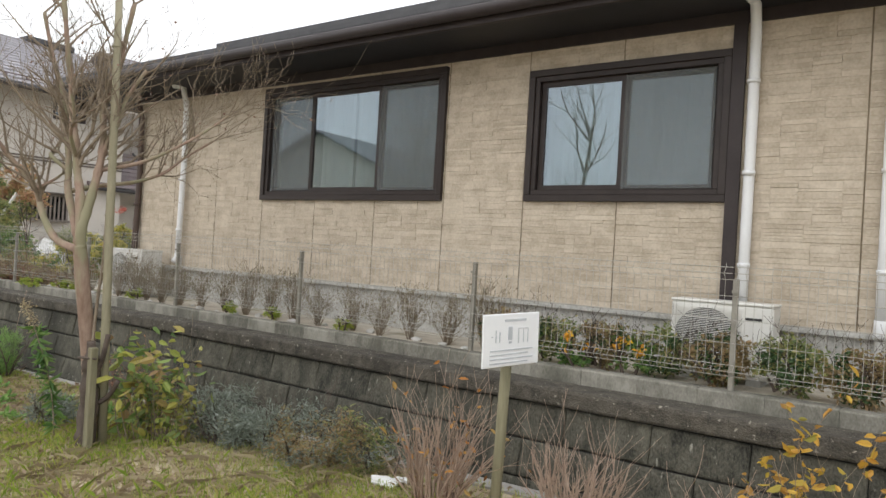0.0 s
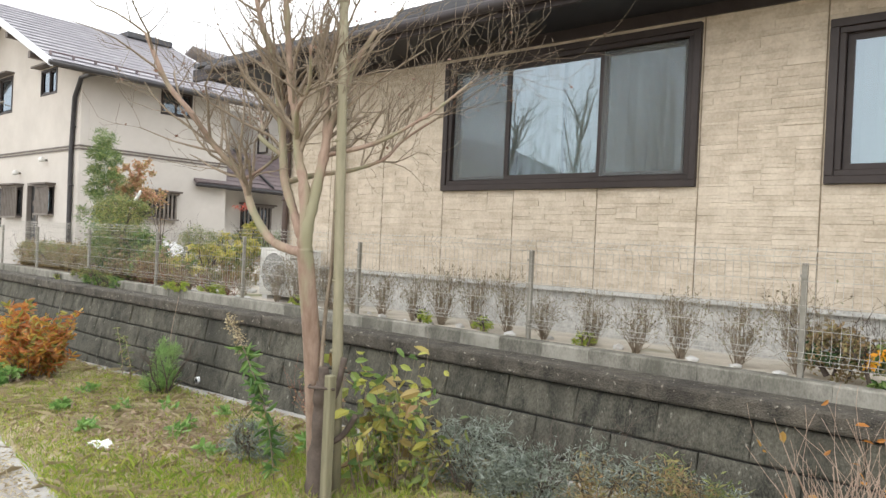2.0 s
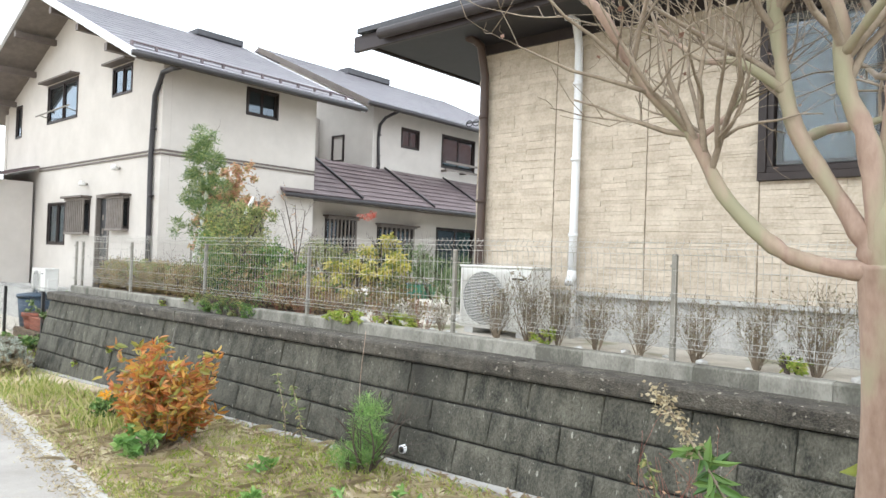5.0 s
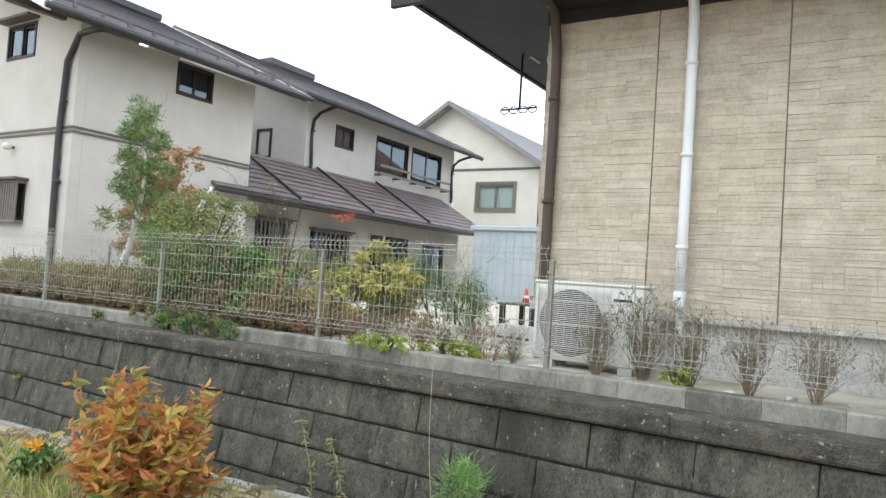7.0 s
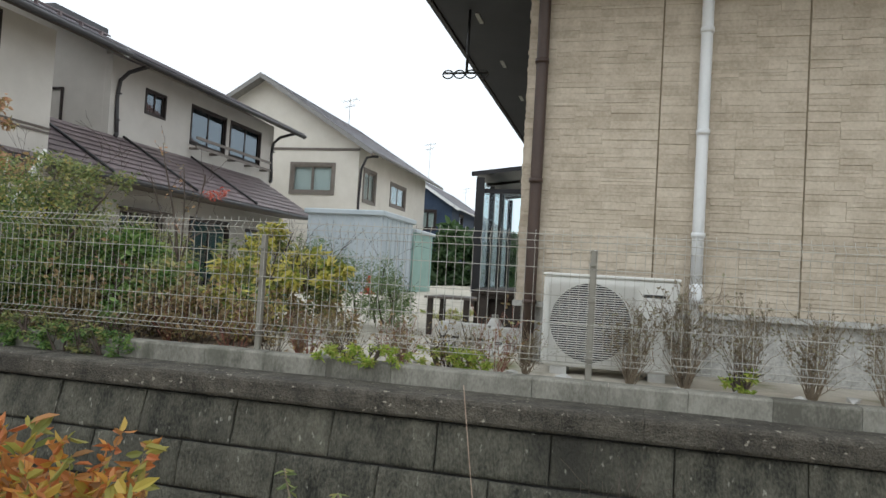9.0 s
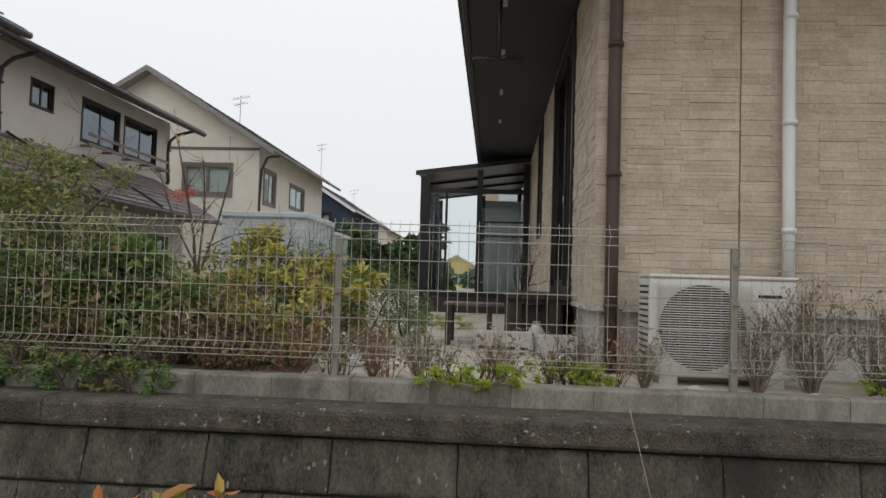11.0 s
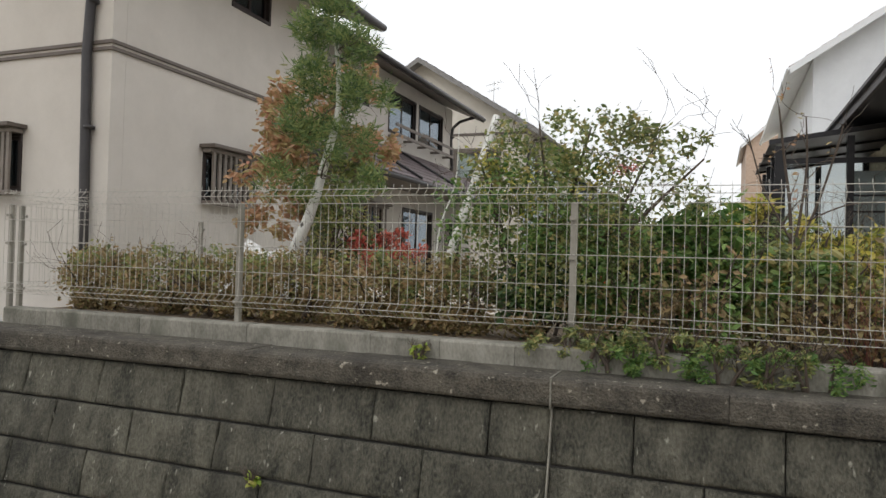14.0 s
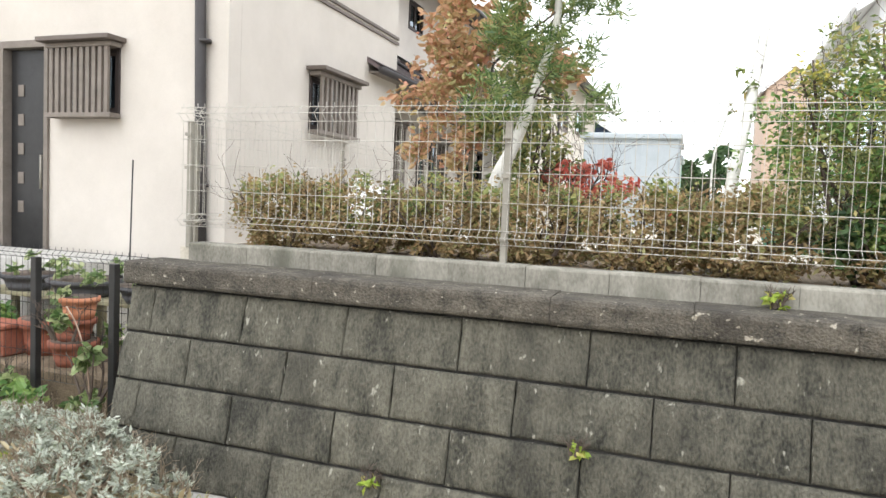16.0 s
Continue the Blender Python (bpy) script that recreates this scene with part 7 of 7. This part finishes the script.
def pot(x, y, z, r0, r1, h, label, material, planted=0, seed=0):
    """A tapered flower pot with a thick rim and turned rings."""
    pt = thing("plant_pot", label, "pot", (x, y, z), "plant pots")
    prof_ = [(z, r0), (z + h * 0.35, r0 + (r1 - r0) * 0.45), (z + h * 0.37, r0 + (r1 - r0) * 0.38), (z + h * 0.75, r1 * 0.96), (z + h * 0.76, r1 * 1.08), (z + h, r1 * 1.1)]
    part("pot", tubed([(x, y, a) for a, _ in prof_], [b for _, b in prof_], 22), material, pt)
    part("soil", tubed([(x, y, z + h - 0.004), (x, y, z + h + 0.004)], [r1 * 0.98, r1 * 0.98], 18), DARKTWIG, pt)
    if planted:
        rr = np.random.default_rng(seed)
        leaves("foliage", clumps(rr, [(x, y, z + h + 0.09, r1 * 1.2, r1 * 1.2, 0.11, 1)], planted), 0.06, L_VARI, pt, seed, aspect=0.6)
    return pt


ZG = -0.2
tagged(part("garden_bed", boxed(-19.9, -17.02, 4.80, 5.745, -0.75, -0.2, bevel=0.02), SOIL), "raised soil bed behind the black garden fence", "bed", kind="structure")
pot(-18.05, 4.98, ZG, 0.11, 0.15, 0.17, "dark red-brown glazed pot on the garden ground", TERRA)
pot(-18.05, 4.98, ZG + 0.175, 0.10, 0.135, 0.15, "red-brown bowl stacked on another pot", TERRA)
pot(-18.0, 4.98, ZG + 0.33, 0.09, 0.12, 0.15, "orange terracotta pot topping a stack of pots", mat("orange_terracotta", (0.42, 0.16, 0.08), (0.58, 0.27, 0.16), 0.8, 8.0), 60, 161)
pot(-17.42, 5.05, ZG, 0.10, 0.13, 0.28, "dark brown pot beside the wall end", TERRA, 40, 162)
pot(-18.5, 5.15, ZG, 0.13, 0.17, 0.26, "brown terracotta pot with a leafy plant", TERRA, 90, 163)
pot(-19.4, 5.0, ZG, 0.15, 0.2, 0.3, "large terracotta pot with a leafy plant", TERRA, 120, 164)
shelf = thing("plant_shelf", "low dark timber plant shelf by the house", "shelf", (-18.4, 5.5, ZG))
for k in range(3):
    part("plank", boxed(-19.5, -17.45, 5.32 + 0.125 * k, 5.44 + 0.125 * k, 0.16, 0.19, bevel=0.004), STAKE, shelf)
for x in (-19.45, -18.5, -17.55):
    for y in (5.34, 5.61):
        part("leg", boxed(x, x + 0.05, y, y + 0.05, ZG - 0.01, 0.1595), STAKE, shelf)
for x, q in ((-17.85, 0.24), (-18.5, 0.26), (-19.1, 0.2)):
    pot(x, 5.5, 0.1905, q * 0.75, q, 0.13, "wide shallow dark grey bowl on the plant shelf", ROOFDARK, 70, int(-x * 10))
tr_ = thing("planter_box", "long low terracotta planter on the garden ground", "planter", (-18.95, 4.97, ZG))
part("box", boxed(-19.25, -18.6, 4.87, 5.07, ZG, ZG + 0.2, bevel=0.012), TERRA, tr_)
part("rim", boxed(-19.27, -18.58, 4.85, 5.09, ZG + 0.201, ZG + 0.235, bevel=0.008), TERRA, tr_)
bushy("ivy", "variegated trailing leaves along the black fence", "plant", [(-17.52, 4.62, -0.12, 0.13, 0.08, 0.22, 0.8), (-17.75, 4.62, 0.16, 0.26, 0.08, 0.1, 0.35), (-18.35, 4.6, -0.28, 0.3, 0.1, 0.14, 0.5), (-18.0, 4.6, -0.36, 0.5, 0.1, 0.1, 0.6)], 480, 0.06, L_VARI, 171, aspect=0.8)
bushy("leafy_bush", "dark low leafy plants behind the flower pots", "bush", [(-18.3, 5.25, -0.02, 0.6, 0.1, 0.15, 1), (-19.3, 5.25, -0.02, 0.5, 0.1, 0.15, 0.7)], 900, 0.06, L_GREEN, 174, aspect=0.6)
part("vine_stem", tubed(smooth_line([(-17.5, 4.6, -0.5), (-17.52, 4.6, -0.1), (-17.6, 4.6, 0.15), (-17.72, 4.62, 0.28)], 5), 0.005, 5), L_DRYM, bpy.data.objects["ivy"])
rr = np.random.default_rng(172)
c = [(rr.uniform(-19.5, -17.2), rr.uniform(3.95, 4.85), -0.53) for _ in range(6500)]
tagged(leaves("garden_grass", c, 0.07, L_FRESH, None, 173, aspect=0.1, up=1.0), "short green grass between the edging stones", "grass", kind="stuff")
for k, (x, y, s) in enumerate(((-17.15, 4.25, 0.12), (-17.9, 4.2, 0.16), (-18.6, 4.25, 0.15), (-19.3, 4.2, 0.15))):
    bm = boxed(-s * 1.3, s * 1.3, -s, s, -0.08, s * 0.9, bevel=s * 0.25)
    for v in bm.verts:
        v.co += Vector(noise.noise_vector(v.co * 6 + Vector((k * 3, 0, 0)))) * s * 0.3
    bm.transform(pose(x, y, gz(x), 0, 0, 12 * k))
    tagged(part("edging_stone", bm, KERB), "rough pale edging stone of the flower bed", "stone", "edging stones")
rd = thing("garden_rod", "thin dark upright garden rod behind the wall end", "rod", (-18.83, 6.3, -0.3))
part("rod", tubed([(-18.86, 6.3, -0.45), (-18.82, 6.3, 1.30)], 0.007, 6), BLACKWIRE, rd)

# ---- odds and ends in the yards ----
cn = thing("traffic_cone", "small red traffic cone with a pale band", "cone", (-14.5, 16.4, 0.7))
part("body", tubed([(-14.5, 16.4, 0.73), (-14.5, 16.4, 1.12)], [0.10, 0.03], 14), CONERED, cn)
part("band", tubed([(-14.5, 16.4, 0.88), (-14.5, 16.4, 0.95)], [0.076, 0.063], 14), LITTERWHITE, cn)
part("base", boxed(-14.64, -14.36, 16.26, 16.54, 0.70, 0.73), CONERED, cn)
tub = thing("green_tub", "shallow green plastic tub on the ground", "tub", (-13.1, 8.7, 0.7))
part("tub", tubed([(-13.1, 8.7, 0.70), (-13.1, 8.7, 0.9), (-13.1, 8.7, 0.93)], [0.28, 0.36, 0.38], 22), TUBGREEN, tub)
part("water", tubed([(-13.1, 8.7, 0.929), (-13.1, 8.7, 0.934)], 0.33, 20), BINBLUE, tub)
bi = thing("lidded_bin", "dark blue lidded plastic bin beside the terrace", "bin", (-20.3, 5.3, -0.3))
part("body", tubed([(-20.3, 5.3, -0.3), (-20.3, 5.3, 0.33)], [0.25, 0.31], 20), BINBLUE, bi)
part("lid", tubed([(-20.3, 5.3, 0.331), (-20.3, 5.3, 0.38), (-20.3, 5.3, 0.41)], [0.34, 0.33, 0.15], 20), BINBLUE, bi)
part("handle", tubed([(-20.4, 5.3, 0.41), (-20.36, 5.3, 0.45), (-20.24, 5.3, 0.45), (-20.2, 5.3, 0.41)], 0.015, 6), BINBLUE, bi)
bushy("leafy_bush", "variegated glossy bush at the end of the wall", "bush", [(-17.9, 4.25, -0.25, 0.35, 0.2, 0.22, 1)], 420, 0.07, L_GREEN, 331, aspect=0.6)
cov = thing("white_cover", "crumpled white sheet thrown over a low heap", "cover", (-17.4, 8.4, 0.0))
bm = bmesh.new()
bmesh.ops.create_uvsphere(bm, u_segments=28, v_segments=14, radius=1)
for v in bm.verts:
    n_ = noise.noise(v.co * 2.2) * 0.16 + noise.noise(v.co * 6) * 0.05
    v.co = Vector((-17.45 + v.co.x * (0.42 + n_), 8.4 + v.co.y * (0.8 + n_), max(-0.3, 0.45 + v.co.z * (0.78 + n_))))
for fc in bm.faces:
    fc.smooth = True
part("sheet", bm, LITTERWHITE, cov)
for k, (x, z0, z1) in enumerate(((-9.5, -0.25, 0.72),)):
    r = np.random.default_rng(340 + k)
    vn = thing("dry_stalk", "thin reddish dry stalk leaning on the wall", "plant", (x, 4.12, gz(x)), "dry stalks")
    part("stalk", tubed(smooth_line([(x + 0.2, 4.1, gz(x) - 0.02), (x + 0.1, 4.14, (z0 + z1) / 2), (x, 4.28, z1)], 5), 0.0026, 5), L_DRYM, vn)
for k, (x, y, z) in enumerate(((-14.46, 4.27, 0.0), (-13.69, 4.60, 0.66), (-15.37, 4.2, -0.27))):
    bushy("wall_weed", "tiny bright green weed rooted in a wall joint", "plant", [(x, y - 0.02, z + 0.02, 0.045, 0.03, 0.035, 1)], 40, 0.04, L_FRESH, 350 + k, group="wall weeds", aspect=0.6)
stemmy("red_weed", "dry reddish weed in front of the wall", "plant", -6.55, 3.98, g0(-6.5), 16, 0.5, 0.4, L_REDSTEM, 360, 0.004, 0.6, L_RUST, 90, 0.03, 1)
for k in range(26):
    r = np.random.default_rng(400 + k)
    x = -10.6 + 0.5 * k * 0.62
    s = r.uniform(0.025, 0.06)
    bm = bmesh.new()
    bmesh.ops.create_icosphere(bm, subdivisions=1, radius=s)
    for v in bm.verts:
        v.co += Vector(noise.noise_vector(v.co * 30 + Vector((k, 0, 0)))) * s * 0.4
        v.co.z = v.co.z * 0.6
    bm.transform(Matrix.Translation((x, 4.84 + r.uniform(0, 0.3), 0.70 + s * 0.25)))
    tagged(part("pebble", bm, CINDER), "pale pebble on the sandy ground", "stone", "pebbles")

# ---- bare trees across the path, mirrored in the windows ----
for k, (x, y) in enumerate(((-12.5, -7.5), (-8.8, -8.5), (-16.0, -9.0))):
    r = np.random.default_rng(300 + k)
    t = thing("street_tree", "tall bare tree across the path", "tree", (x, y, gz(x)), "trees across the path")
    q, rad = fuzzy_path([(x, y, gz(x) - 0.1), (x + 0.1, y, 1.5), (x - 0.1, y + 0.1, 3.2), (x + 0.1, y, 5.5)], 0.13, 0.04)
    part("trunk", tubed(q, rad, 9), TWIG, t)
    out = []
    for j in range(16):
        i = int(r.integers(len(q) // 3, len(q)))
        s_ = Vector(r.normal(size=3))
        s_.z = abs(s_.z) * 0.5
        grow(r, out, q[i], s_.normalized() + Vector((0, 0, 0.9)), r.uniform(1.4, 2.4), 0.04, 2, 0.3, (3, 4), 0.25)
    part("branch_mass", branch_mesh(out), TWIG, t)["kind"] = "stuff"

# ---- siding stones ----
fr = stone_rows(HX - 0.0, HR, BASE, 3.42, [(-6.759, -4.051, 2.032, 3.378), (-3.109, -1.341, 2.032, 3.228)], 201, panel=0.905, phase=-4.03)
near = [s for s in fr if s[0] + s[2] < -7.69 + 0.002 and s[1] < 2.95]
near = near[:300]
nset = set(near)
for k in range(-6, 13):
    u = -4.03 + 0.905 * k - 0.0055
    if HX < u < HR:
        for lo, hi in outside(BASE, 3.42, [(za, zb) for ha, hb, za, zb in ((-6.759, -4.051, 2.032, 3.378), (-3.109, -1.341, 2.032, 3.228)) if ha - 0.004 < u < hb + 0.004]):
            part("panel_joint", boxed(u - 0.0054, u + 0.0054, HY - 0.0015, HY + 0.002, lo, hi), SEALANT, front_wall, "brown sealant between siding panels")
stone_mass("siding_stones", [s for s in fr if s not in nset], mf, STONE, front_wall)
cache = {}
vr = np.random.default_rng(203)
for u, z, w, h, p in near:
    key = (round(w, 3), round(h, 3), p)
    if key not in cache:
        me = bpy.data.meshes.new("siding_stone")
        c, lip = 0.0003, 0.0016
        q = [p * vr.uniform(0.8, 1.2) for _ in range(4)]
        v = [(0, 0, 0), (w, 0, 0), (w, 0, h), (0, 0, h), (c, -q[0], lip), (w - c, -q[1], lip), (w - c, -q[2], h - c), (c, -q[3], h - c)]
        me.from_pydata(v, [], [(4, 5, 6, 7), (0, 1, 5, 4), (1, 2, 6, 5), (2, 3, 7, 6), (3, 0, 4, 7)])
        me.materials.append(STONEOB)
        cache[key] = me
    ob = new("siding_stone", cache[key])
    ob.parent = front_wall
    ob.location = (u, HY, z)
sr = stone_rows(-17.4, -HY + 0.012, BASE, EAVE, [(-8.78, -6.92, 1.16, 3.5), (-11.4, -10.62, 1.9, 3.5)], 202, phase=-HY)
stone_mass("siding_stones", sr, ms_, STONE, side_wall)
